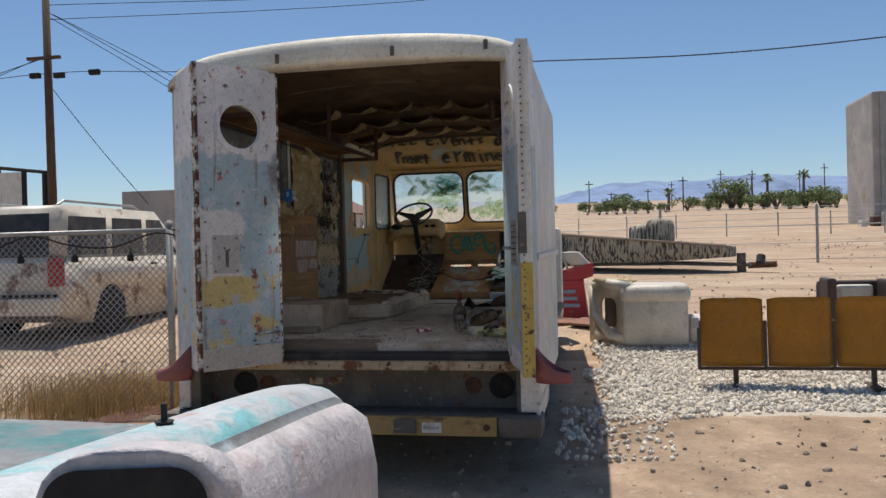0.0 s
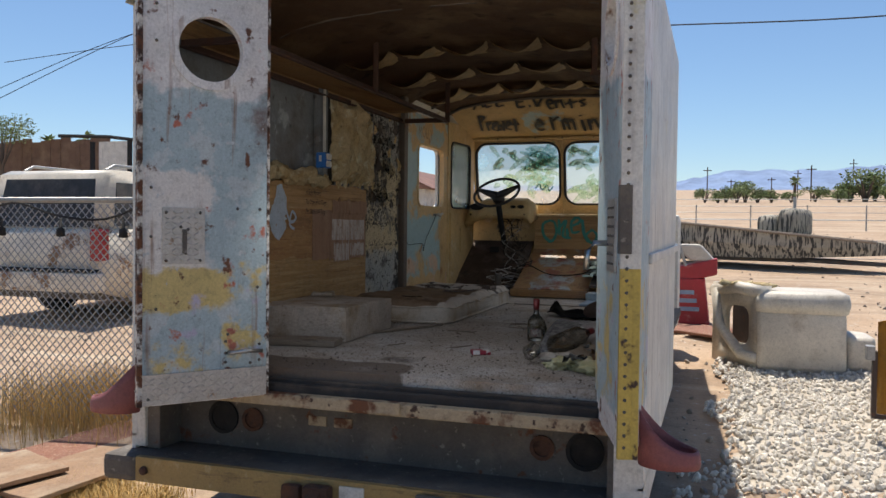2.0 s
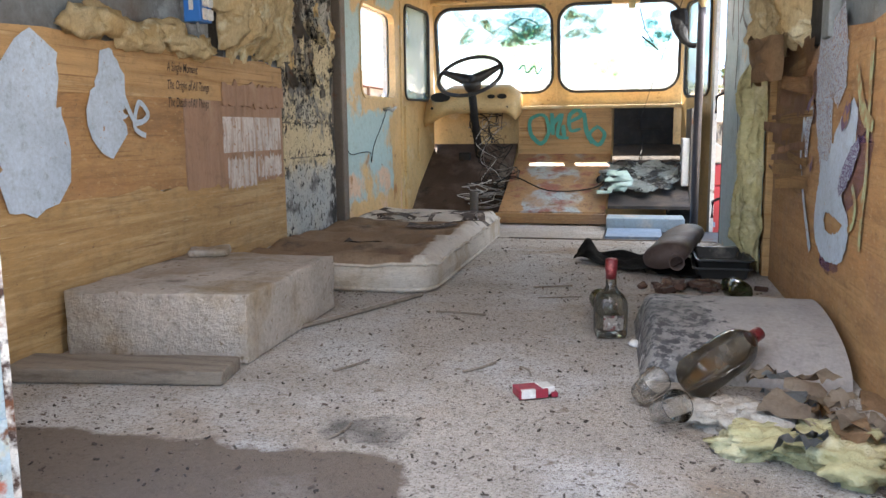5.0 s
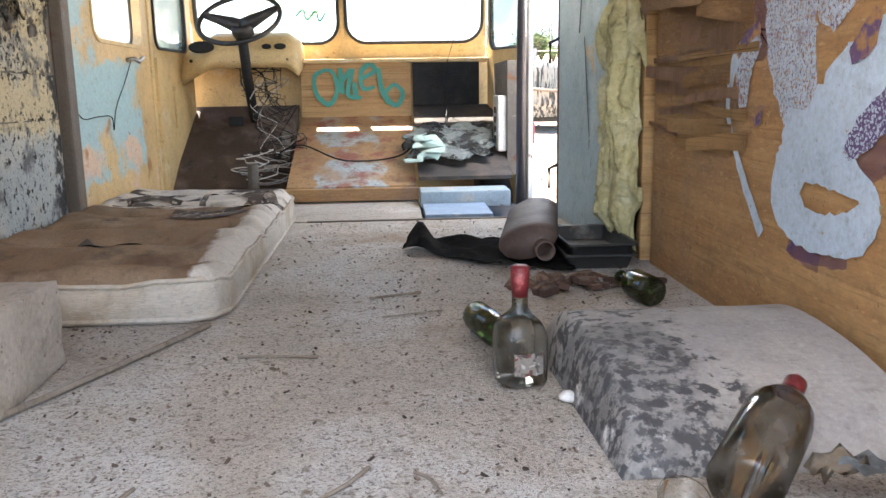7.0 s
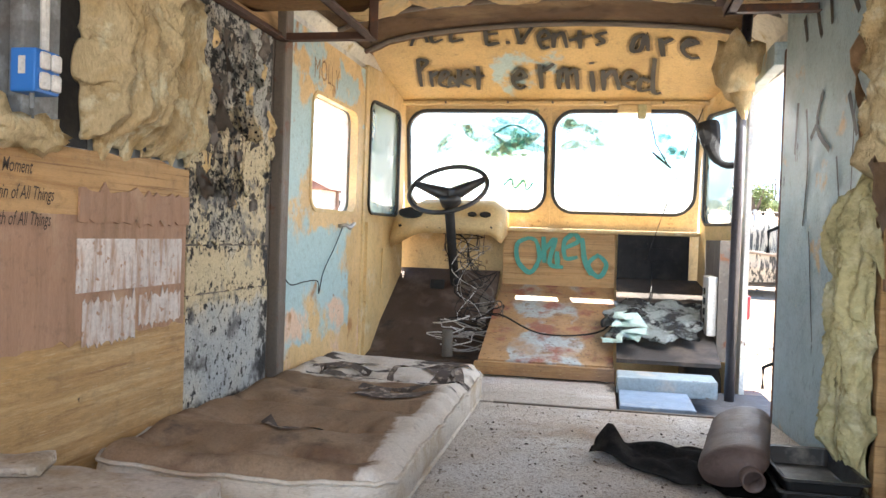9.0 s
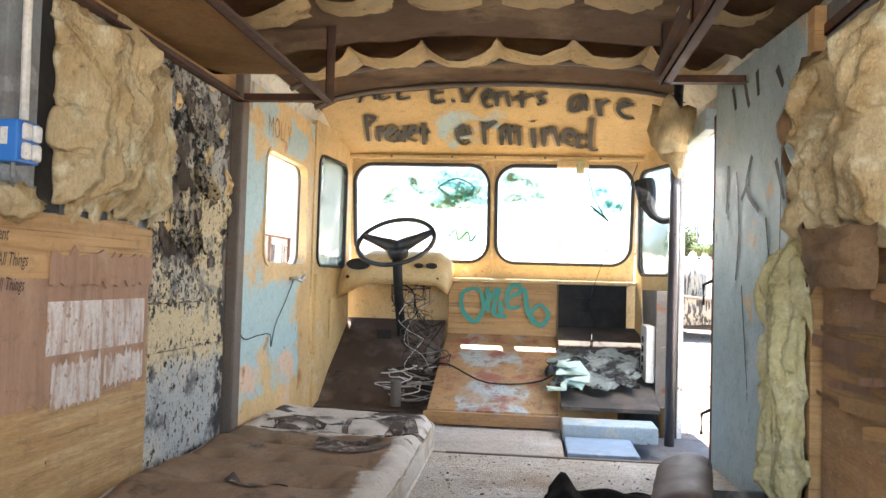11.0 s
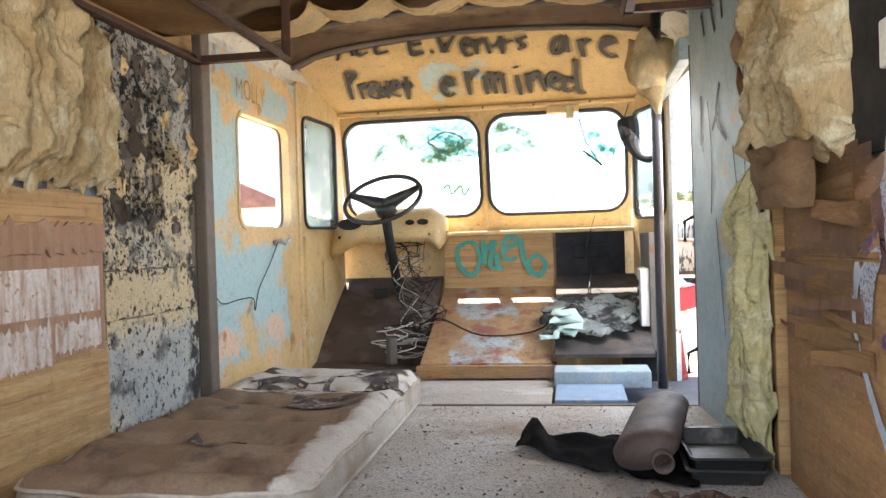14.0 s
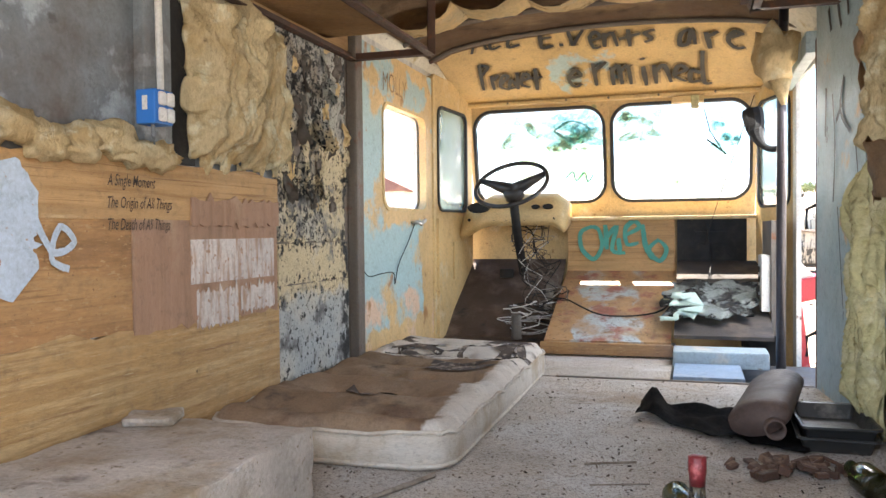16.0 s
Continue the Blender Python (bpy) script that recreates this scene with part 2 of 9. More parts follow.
M_mould = mat("mouldy_peeling_paint", (0.60, 0.56, 0.46), 0.85, layers=[
    ((0.47, 0.46, 0.41), 3, 0.30, 0.45, (("z", 2.08, 2.7),)), ((0.72, 0.60, 0.38), 3, 0.34, 0.44, (("z", 1.36, 2.06),)), ((0.46, 0.49, 0.49), 2.5, 0.42, 0.62, (("z", 0.8, 1.34),)), ((0.15, 0.15, 0.15), 8, 0.54, 0.64, (("z", 0.8, 1.38),)), (BLACK, 34, 0.58, 0.62, (("z", 0.8, 1.38),)),
    ((0.34, 0.30, 0.24), 9, 0.46, 0.58, (("y", 7.45, 7.86), ("z", 1.72, 2.6))), (BLACK, 36, 0.50, 0.55, (("y", 7.45, 7.90), ("z", 1.66, 2.6))), (BLACK, 50, 0.57, 0.61, (("z", 1.75, 2.45),)),
    ((0.24, 0.23, 0.21), 12, 0.48, 0.60, (("z", 1.58, 1.80),)), (BLACK, 48, 0.53, 0.58, (("z", 1.58, 1.82), ("y", 7.45, 7.9))), ((0.20, 0.20, 0.20), 9, 0.56, 0.68), ((0.05, 0.05, 0.05), 26, 0.63, 0.67), (BLACK, 60, 0.62, 0.65), (BLACK, 40, 0.52, 0.56, (("z", 1.55, 1.61),)), (BLACK, 40, 0.55, 0.58, (("z", 1.39, 1.44),)), ((0.10, 0.10, 0.10), 6, 0.50, 0.62, (("z", 0.8, 1.02),)), ((0.03, 0.03, 0.03), 14, 0.46, 0.52, (("y", 8.08, 8.25),))], bump=0.8)
M_greymetal = mat("grey_blue_sheet_metal", (0.21, 0.235, 0.25), 0.6, layers=[((0.40, 0.45, 0.48), 5, 0.58, 0.63), ((0.12, 0.10, 0.085), 2.5, 0.5, 0.68), ((0.10, 0.10, 0.10), 9, 0.64, 0.7)], bump=0.25)
M_post = mat("brown_grey_steel_post", (0.15, 0.12, 0.095), 0.6, layers=[(RUST, 9, 0.6, 0.7)], bump=0.3)
M_cream = mat("cream_cab_paint", CREAM, 0.55, layers=[((0.58, 0.36, 0.15), 3, 0.55, 0.75), ((0.42, 0.25, 0.10), 16, 0.66, 0.72), ((0.80, 0.66, 0.42), 5, 0.58, 0.7)], bump=0.15)
M_header = mat("cream_header_paint", (0.68, 0.47, 0.20), 0.55, layers=[((0.45, 0.60, 0.62), 4, 0.42, 0.5, (("x", -1.98, -1.55), ("z", 2.56, 2.70))), ((0.30, 0.20, 0.10), 20, 0.68, 0.73)], bump=0.15)
M_door = mat("cream_and_blue_door_paint", (0.72, 0.50, 0.24), 0.5, layers=[((0.44, 0.62, 0.64), 2.6, 0.40, 0.48, (("z", 1.12, 1.66), ("y", 8.30, 9.25))), ((0.44, 0.60, 0.62), 3, 0.46, 0.52, (("z", 1.66, 2.6), ("y", 8.28, 8.66))), ((0.44, 0.60, 0.62), 5, 0.5, 0.56, (("z", 2.2, 2.7),)), ((0.78, 0.56, 0.40), 4, 0.5, 0.58, (("z", 1.02, 1.28),)), ((0.45, 0.22, 0.08), 5, 0.62, 0.7), ((0.28, 0.14, 0.06), 22, 0.68, 0.72)], bump=0.15)
M_bluewall = mat("pale_blue_wall_paint", (0.38, 0.49, 0.52), 0.55, layers=[((0.48, 0.58, 0.60), 3, 0.5, 0.65), ((0.62, 0.44, 0.24), 4, 0.60, 0.66), ((0.06, 0.06, 0.06), 11, 0.68, 0.72, (), (1, 1, 0.4))], bump=0.25)
M_rackiron = mat("rusty_angle_iron", (0.09, 0.045, 0.03), 0.75, layers=[(RUST, 14, 0.55, 0.65)], bump=0.4)
M_rubber = mat("dusty_dark_rubber", (0.055, 0.045, 0.04), 0.85, layers=[((0.16, 0.12, 0.09), 4, 0.5, 0.7)], bump=0.6)
M_toe = mat("dirty_brown_floor_mat", (0.075, 0.048, 0.036), 0.8, layers=[((0.20, 0.15, 0.12), 4, 0.5, 0.7), (BLACK, 7, 0.6, 0.7)], bump=0.6)
M_enginecover = mat("stained_plywood_cover", (0.44, 0.26, 0.12), 0.5, layers=[((0.30, 0.18, 0.10), 4, 0.48, 0.64), ((0.42, 0.48, 0.50), 3.2, 0.40, 0.54, (("x", -1.78, -1.42), ("z", 1.17, 1.33))), ((0.45, 0.52, 0.56), 3.2, 0.36, 0.52, (("x", -1.74, -1.36), ("z", 0.98, 1.10))), ((0.30, 0.10, 0.07), 6, 0.54, 0.64, (("z", 0.9, 1.35),)), ((0.24, 0.13, 0.06), 9, 0.58, 0.68), ((0.16, 0.10, 0.06), 50, 0.60, 0.66)], bump=0.3)
# also used on fillers that paint shade into gaps and hollows
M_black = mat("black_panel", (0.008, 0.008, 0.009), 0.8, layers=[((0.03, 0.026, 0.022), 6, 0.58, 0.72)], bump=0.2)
M_bluestep = mat("pale_blue_step_plate", (0.45, 0.55, 0.60), 0.5, layers=[((0.62, 0.60, 0.54), 5, 0.55, 0.65), ((0.25, 0.18, 0.12), 14, 0.66, 0.72)], bump=0.2)
M_bluepanel = mat("slate_blue_panel", (0.26, 0.36, 0.50), 0.5, layers=[((0.5, 0.55, 0.58), 8, 0.6, 0.7)], bump=0.2)
M_insul = mat("yellow_glass_wool", (0.68, 0.55, 0.33), 1.0, layers=[((0.55, 0.40, 0.20), 5, 0.5, 0.65), ((0.80, 0.74, 0.52), 9, 0.55, 0.65), ((0.25, 0.18, 0.10), 14, 0.66, 0.74)], bump=1.0, grain=110, spec=0.0, stretch=(1, 1.6, 0.5))
M_insul2 = mat("pale_yellow_glass_wool", (0.62, 0.57, 0.32), 1.0, layers=[((0.76, 0.72, 0.48), 7, 0.5, 0.62), ((0.42, 0.36, 0.16), 14, 0.62, 0.72)], bump=1.0, grain=50, spec=0.0)
M_paper = mat("brown_backing_paper", (0.45, 0.29, 0.16), 0.85, layers=[((0.30, 0.18, 0.09), 6, 0.55, 0.7)], bump=0.5)
M_headliner = mat("stained_cream_headliner", (0.82, 0.62, 0.32), 0.75, layers=[((0.45, 0.27, 0.11), 7, 0.60, 0.70), ((0.10, 0.06, 0.03), 18, 0.64, 0.70), ((0.74, 0.60, 0.36), 4, 0.55, 0.65)], bump=0.5)
M_ceiling = mat("brown_ceiling_board", (0.22, 0.13, 0.07), 0.85, layers=[((0.42, 0.29, 0.16), 2, 0.52, 0.68), ((0.10, 0.06, 0.03), 5, 0.58, 0.7)], bump=0.6)
M_tyre = mat("weathered_tyre", (0.03, 0.03, 0.03), 0.9, bump=0.5)
M_gasket = mat("black_window_gasket", (0.012, 0.012, 0.012), 0.5, bump=0.0)
M_chrome = mat("dull_chrome", (0.55, 0.55, 0.54), 0.3, 1.0, bump=0.1)
M_tread = mat("aluminium_tread_plate", (0.60, 0.58, 0.55), 0.45, 0.6, layers=[((0.35, 0.2, 0.1), 12, 0.64, 0.72)], bump=0.3)
M_pole = mat("dark_steel_pole", (0.10, 0.10, 0.12), 0.35, 0.7, bump=0.1)
G_wind = glass("painted_windscreen_glass", (0.93, 0.97, 0.95), film=[((0.70, 0.70, 0.65), 2.3, 0.30, 0.55, 0.55)])
G_green = glass("thin_green_paint", (0.80, 0.90, 0.78), film=[((0.44, 0.50, 0.37), 30, 0.34, 0.66, 0.80)])
G_teal = glass("thin_teal_paint", (0.74, 0.90, 0.86), film=[((0.30, 0.50, 0.44), 34, 0.36, 0.66, 0.70)])
G_side = glass("milky_green_side_glass", (0.9, 0.96, 0.93), film=[((0.24, 0.31, 0.27), 2.4, 0.34, 0.60, 0.85)])
G_clear = glass("clear_glass", (0.97, 0.98, 0.97))


# ---- builders ----
def thing(name, at, label, category, group="", kind=""):
    ob = new(name)
    ob.location = at
    ob.empty_display_size = 0.1
    return tagged(ob, label, category, group, kind)


def mesh(name, bm, material, smooth=False):
    me = bpy.data.meshes.new(name)
    bmesh.ops.recalc_face_normals(bm, faces=bm.faces)
    bm.to_mesh(me)
    bm.free()
    for m in (material if isinstance(material, (list, tuple)) else [material]):
        me.materials.append(m)
    for p in me.polygons:
        p.use_smooth = smooth
    return me


def part(name, bm, material, parent, label="", smooth=False, kind=""):
    ob = new(name, mesh(name, bm, material, smooth))
    ob.parent = parent
    if parent.type == "EMPTY":
        ob.matrix_parent_inverse = Matrix.Translation(-parent.location)
    return tagged(ob, label, kind=kind)


def solo(name, bm, material, label, category, smooth=False, group="", kind=""):
    return tagged(new(name, mesh(name, bm, material, smooth)), label, category, group, kind)


def box(bm, x0, x1, y0, y1, z0, z1, bevel=0.0, m=None):
    g = bmesh.ops.create_cube(bm, size=1)
    vs = g["verts"]
    for v in vs:
        v.co = Vector((x0 + (v.co.x + 0.5) * (x1 - x0), y0 + (v.co.y + 0.5) * (y1 - y0), z0 + (v.co.z + 0.5) * (z1 - z0)))
    if bevel:
        es = list({e for v in vs for e in v.link_edges})
        r = bmesh.ops.bevel(bm, geom=es, offset=bevel, segments=2, affect="EDGES", profile=0.6)
        vs = list({v for f in r["faces"] for v in f.verts} | {v for v in vs if v.is_valid})
    if m is not None:
        bmesh.ops.transform(bm, matrix=m, verts=vs)
    return vs


def B(*dims, bevel=0.0, m=None):
    bm = bmesh.new()
    box(bm, *dims, bevel=bevel, m=m)
    return bm


def tube(bm, pts, r, n=8, cap=True, taper=None):
    """A round bar along the points; taper: a radius for each point."""
    pts = [Vector(p) for p in pts]
    rings = []
    up = Vector((0, 0, 1))
    for i, p in enumerate(pts):
        d = (pts[min(i + 1, len(pts) - 1)] - pts[max(i - 1, 0)]).normalized()
        a = d.cross(up if abs(d.z) < 0.95 else Vector((1, 0, 0))).normalized()
        b = d.cross(a)
        rr = taper[i] if taper else r
        rings.append([bm.verts.new(p + (a * math.cos(2 * math.pi * k / n) + b * math.sin(2 * math.pi * k / n)) * rr) for k in range(n)])
    for p, q in zip(rings, rings[1:]):
        for k in range(n):
            bm.faces.new((p[k], p[(k + 1) % n], q[(k + 1) % n], q[k]))
    if cap:
        bm.faces.new(rings[0][::-1])
        bm.faces.new(rings[-1])
    return bm


def T(pts, r, n=8, taper=None):
    return tube(bmesh.new(), pts, r, n, True, taper)


def arc(c, r, a0, a1, n, plane="xz"):
    out = []
    for i in range(n + 1):
        a = radians(a0 + (a1 - a0) * i / n)
        u, v = r * math.cos(a), r * math.sin(a)
        out.append(Vector(c) + {"xz": Vector((u, 0, v)), "yz": Vector((0, u, v)), "xy": Vector((u, v, 0))}[plane])
    return out


def lathe(bm, prof, n=20, m=None):
    """A turned body: (radius, height) pairs about z."""
    rings = [[bm.verts.new((r * math.cos(2 * math.pi * k / n), r * math.sin(2 * math.pi * k / n), z)) for k in range(n)] for r, z in prof]
    for p, q in zip(rings, rings[1:]):
        for k in range(n):
            bm.faces.new((p[k], p[(k + 1) % n], q[(k + 1) % n], q[k]))
    bm.faces.new(rings[0][::-1])
    bm.faces.new(rings[-1])
    if m is not None:
        bmesh.ops.transform(bm, matrix=m, verts=[v for r in rings for v in r])
    return bm


def rounded(u0, v0, u1, v1, r, n=6):
    pts = []
    for cu, cv, a in ((u1 - r, v1 - r, 0), (u0 + r, v1 - r, 90), (u0 + r, v0 + r, 180), (u1 - r, v0 + r, 270)):
        pts += [(cu + r * math.cos(radians(a + 90 * i / n)), cv + r * math.sin(radians(a + 90 * i / n))) for i in range(n + 1)]
    return pts


def holed(bm, put, outer, inner, r, thick, n=6):
    """A sheet with a rounded hole; put(u, v, w) gives the place."""
    a, b, c, d = outer
    corners = [(c, d), (a, d), (a, b), (c, b)]
    loop = rounded(*inner, r, n)
    for w0, w1 in ((0, thick),):
        lay = []
        for w in (w0, w1):
            iv = [bm.verts.new(put(u, v, w)) for u, v in loop]
            ov = [bm.verts.new(put(u, v, w)) for u, v in corners]
            lay.append((iv, ov))
            for k in range(len(loop)):
                k2, s, s2 = (k + 1) % len(loop), k // (n + 1), ((k + 1) % len(loop)) // (n + 1)
                fs = [iv[k], iv[k2], ov[s2]] + ([ov[s]] if s != s2 else [])
                bm.faces.new(fs)
        (i0, o0), (i1, o1) = lay
        for k in range(len(loop)):
            bm.faces.new((i0[k], i0[(k + 1) % len(loop)], i1[(k + 1) % len(loop)], i1[k]))
        for k in range(4):
            bm.faces.new((o0[k], o0[(k + 1) % 4], o1[(k + 1) % 4], o1[k]))
    return bm


def ring(bm, put, inner, r, width, w0, w1, n=6):
    """A frame that runs round a rounded hole."""
    a = rounded(*inner, r, n)
    b = rounded(inner[0] - width, inner[1] - width, inner[2] + width, inner[3] + width, r + width, n)
    L4 = [[bm.verts.new(put(u, v, w)) for u, v in loop] for loop, w in ((a, w0), (b, w0), (b, w1), (a, w1))]
    N = len(a)
    for i in range(4):
        p, q = L4[i], L4[(i + 1) % 4]
        for k in range(N):
            bm.faces.new((p[k], p[(k + 1) % N], q[(k + 1) % N], q[k]))
    return bm


def pane(bm, put, inner, r, w, n=6):
    bm.faces.new([bm.verts.new(put(u, v, w)) for u, v in rounded(*inner, r, n)])
    return bm


def sheet(bm, nu, nv, put):
    """A surface over the unit square."""
    g = [[bm.verts.new(put(i / nu, j / nv)) for j in range(nv + 1)] for i in range(nu + 1)]
    for i in range(nu):
        for j in range(nv):
            bm.faces.new((g[i][j], g[i + 1][j], g[i + 1][j + 1], g[i][j + 1]))
    return g


def lump(bm, c, size, seed, rough=0.3, sub=3, m=None):
    """A knobbly clump."""
    vs = bmesh.ops.create_icosphere(bm, subdivisions=sub, radius=1)["verts"]
    for v in vs:
        k = 1 + rough * (noise.noise(v.co * 1.6 + Vector((seed * 7.1, seed, 0))) + 0.6 * noise.noise(v.co * 4.3 + Vector((seed, 3, seed * 2))))
        v.co = Vector((v.co.x * size[0], v.co.y * size[1], v.co.z * size[2])) * k
        if m is not None:
            v.co = m @ v.co
        v.co += Vector(c)
    return vs


def smooth_path(pts, k):
    pts = [Vector(p) for p in pts]
    out = []
    for i in range(len(pts) - 1):
        p0, p1, p2, p3 = pts[max(0, i - 1)], pts[i], pts[i + 1], pts[min(len(pts) - 1, i + 2)]
        for j in range(k):
            t = j / k
            out.append(0.5 * ((2 * p1) + (p2 - p0) * t + (2 * p0 - 5 * p1 + 4 * p2 - p3) * t * t + (3 * p1 - p0 - 3 * p2 + p3) * t ** 3))
    return out + [pts[-1]]


def ground_z(x, y):
    return 0.048 * (y - 3.3)


# ---- ground ----
def build_ground():
    bm = bmesh.new()
    def axis(near, far, n0, n1):
        a = [near[0] + (near[1] - near[0]) * i / n0 for i in range(n0 + 1)]
        lo = [near[0] - (near[0] - far[0]) * (i / n1) ** 2.2 for i in range(n1, 0, -1)]
        hi = [near[1] + (far[1] - near[1]) * (i / n1) ** 2.2 for i in range(1, n1 + 1)]
        return lo + a + hi
    xs, ys = axis((-9, 7), (-1500, 1500), 80, 22), axis((-3, 16), (-60, 3300), 95, 24)
    g = []
    for x in xs:
        col = []
        for y in ys:
            d = 1.0 if -9 <= x <= 7 and -3 <= y <= 16 else 0.5
            z = ground_z(x, y) + d * (0.05 * noise.noise(Vector((x * 0.5, y * 0.5, 0))) + 0.02 * noise.noise(Vector((x * 2.1, y * 2.1, 5))))
            if -3.0 < x < 0.1 and 4 < y < 11:
                z -= 0.03
            col.append(bm.verts.new((x, y, z)))
        g.append(col)
    for i in range(len(xs) - 1):
        for j in range(len(ys) - 1):
            bm.faces.new((g[i][j], g[i + 1][j], g[i + 1][j + 1], g[i][j + 1]))
    solo("ground", bm, M_ground, "dry pale brown desert soil with scattered stones", "ground", True, kind="structure")


build_ground()

# ---- the delivery van ----
XL, XR, XLO, XRO, YR, FZ = -2.63, -0.47, -2.71, -0.35, 4.96, 0.905
XC, XH = (XLO + XRO) / 2, (XRO - XLO) / 2
van = thing("delivery_van", (XC, 7.6, 0.2), "derelict white delivery van with peeling paint and open rear doors", "van")


def roof_z(x, drop=0.0):
    u = min(1.0, abs(x - XC) / XH)
    return 2.60 + (0.17 * (1 - u ** 9) ** 0.5 + 0.10 * (1 - u * u)) - drop


def taper(bm):
    """The right side draws in towards the cab."""
    for v in bm.verts:
        if v.co.y > 7.2 and v.co.x > XC:
            v.co.x = XC + (v.co.x - XC) * (1 - 0.064 * (v.co.y - 7.2) / XH)
    return bm


def build_shell():
    # roof: crowned skin with depth, rounded down at the rear
    bm = bmesh.new()
    N = 28
    secs = []
    for y, k in ((YR - 0.045, 0.30), (YR - 0.055, 0.55), (YR - 0.035, 0.82), (YR + 0.0, 0.95), (YR + 0.08, 1.0), (7.0, 1.02), (9.6, 1.04), (10.1, 0.98), (10.45, 0.6)):
        secs.append((y, k))
    lays = []
    for drop in (0.0, 0.03):
        rows = []
        for y, k in secs:
            rows.append([bm.verts.new((XC + XH * 1.0 * -math.cos(math.pi * i / N), y, 2.60 + (roof_z(XC - XH * math.cos(math.pi * i / N)) - 2.60) * k - drop)) for i in range(N + 1)])
        lays.append(rows)
    for rows in lays:
        for p, q in zip(rows, rows[1:]):
            for i in range(N):
                bm.faces.new((p[i], p[i + 1], q[i + 1], q[i]))
    for e in (0, -1):
        p, q = lays[0][e], lays[1][e]
        for i in range(N):
            bm.faces.new((p[i], p[i + 1], q[i + 1], q[i]))
    taper(bm)
    part("roof", bm, M_roof, van, "chalky cream painted crowned roof", True)
    # rear header above the doors, with hooks
    part("rear_header", B(XLO + 0.06, XRO - 0.06, YR - 0.03, YR + 0.05, 2.66, 2.72, bevel=0.01), M_roof, van)
    for x in (-1.95, -1.20, -0.62):
        h = B(x - 0.012, x + 0.012, YR - 0.065, YR - 0.03, 2.70, 2.76, bevel=0.004)
        part("roof_hook", h, M_chassis, van)
    # outer side skins
    bm = bmesh.new()
    put = lambda u, v, w: Vector((XLO + w, u, v))
    holed(bm, put, (8.3, 0.55, 9.46, 2.62), (8.62, 1.75, 9.31, 2.29), 0.07, 0.03)
    part("door_skin", bm, M_skin, van)
    bm = bmesh.new()
    holed(bm, put, (9.46, 0.55, 10.22, 2.62), (9.56, 1.74, 10.04, 2.40), 0.07, 0.03)
    part("corner_skin", bm, M_skin, van)
    bm = B(XLO, XLO + 0.03, YR, 8.3, 0.55, 2.62)
    part("side_wall", bm, M_skin, van, "white painted side with faded streaks")
    bm = bmesh.new()
    box(bm, XRO - 0.03, XRO, YR, 7.2, 0.55, 2.62)
    box(bm, XRO - 0.03, XRO, 7.2, 8.50, 0.55, 2.62)
    taper(bm)
    part("rub_rail", B(XRO + 0.001, XRO + 0.02, YR, 7.2, 1.42, 1.46, bevel=0.006), M_skin, van)
    part("rub_rail", taper(B(XRO + 0.001, XRO + 0.02, 7.201, 8.50, 1.42, 1.46)), M_skin, van)
    part("door_lintel", taper(B(XRO - 0.03, XRO, 8.501, 9.619, 2.44, 2.62)), M_skin, van)
    part("front_pillar", taper(B(XRO - 0.03, XRO, 9.62, 9.76, 0.55, 2.62)), M_skin, van)
    part("side_wall", bm, M_skin, van, "white painted side with faded streaks and a rub rail")
    # rear corner posts
    for x0, x1 in ((XLO, XL - 0.005), (XR + 0.005, XRO)):
        part("corner_post", B(x0 + 0.001, x1 - 0.001, YR + 0.001, YR + 0.10, 0.50, 2.60, bevel=0.01), M_skin, van)


build_shell()


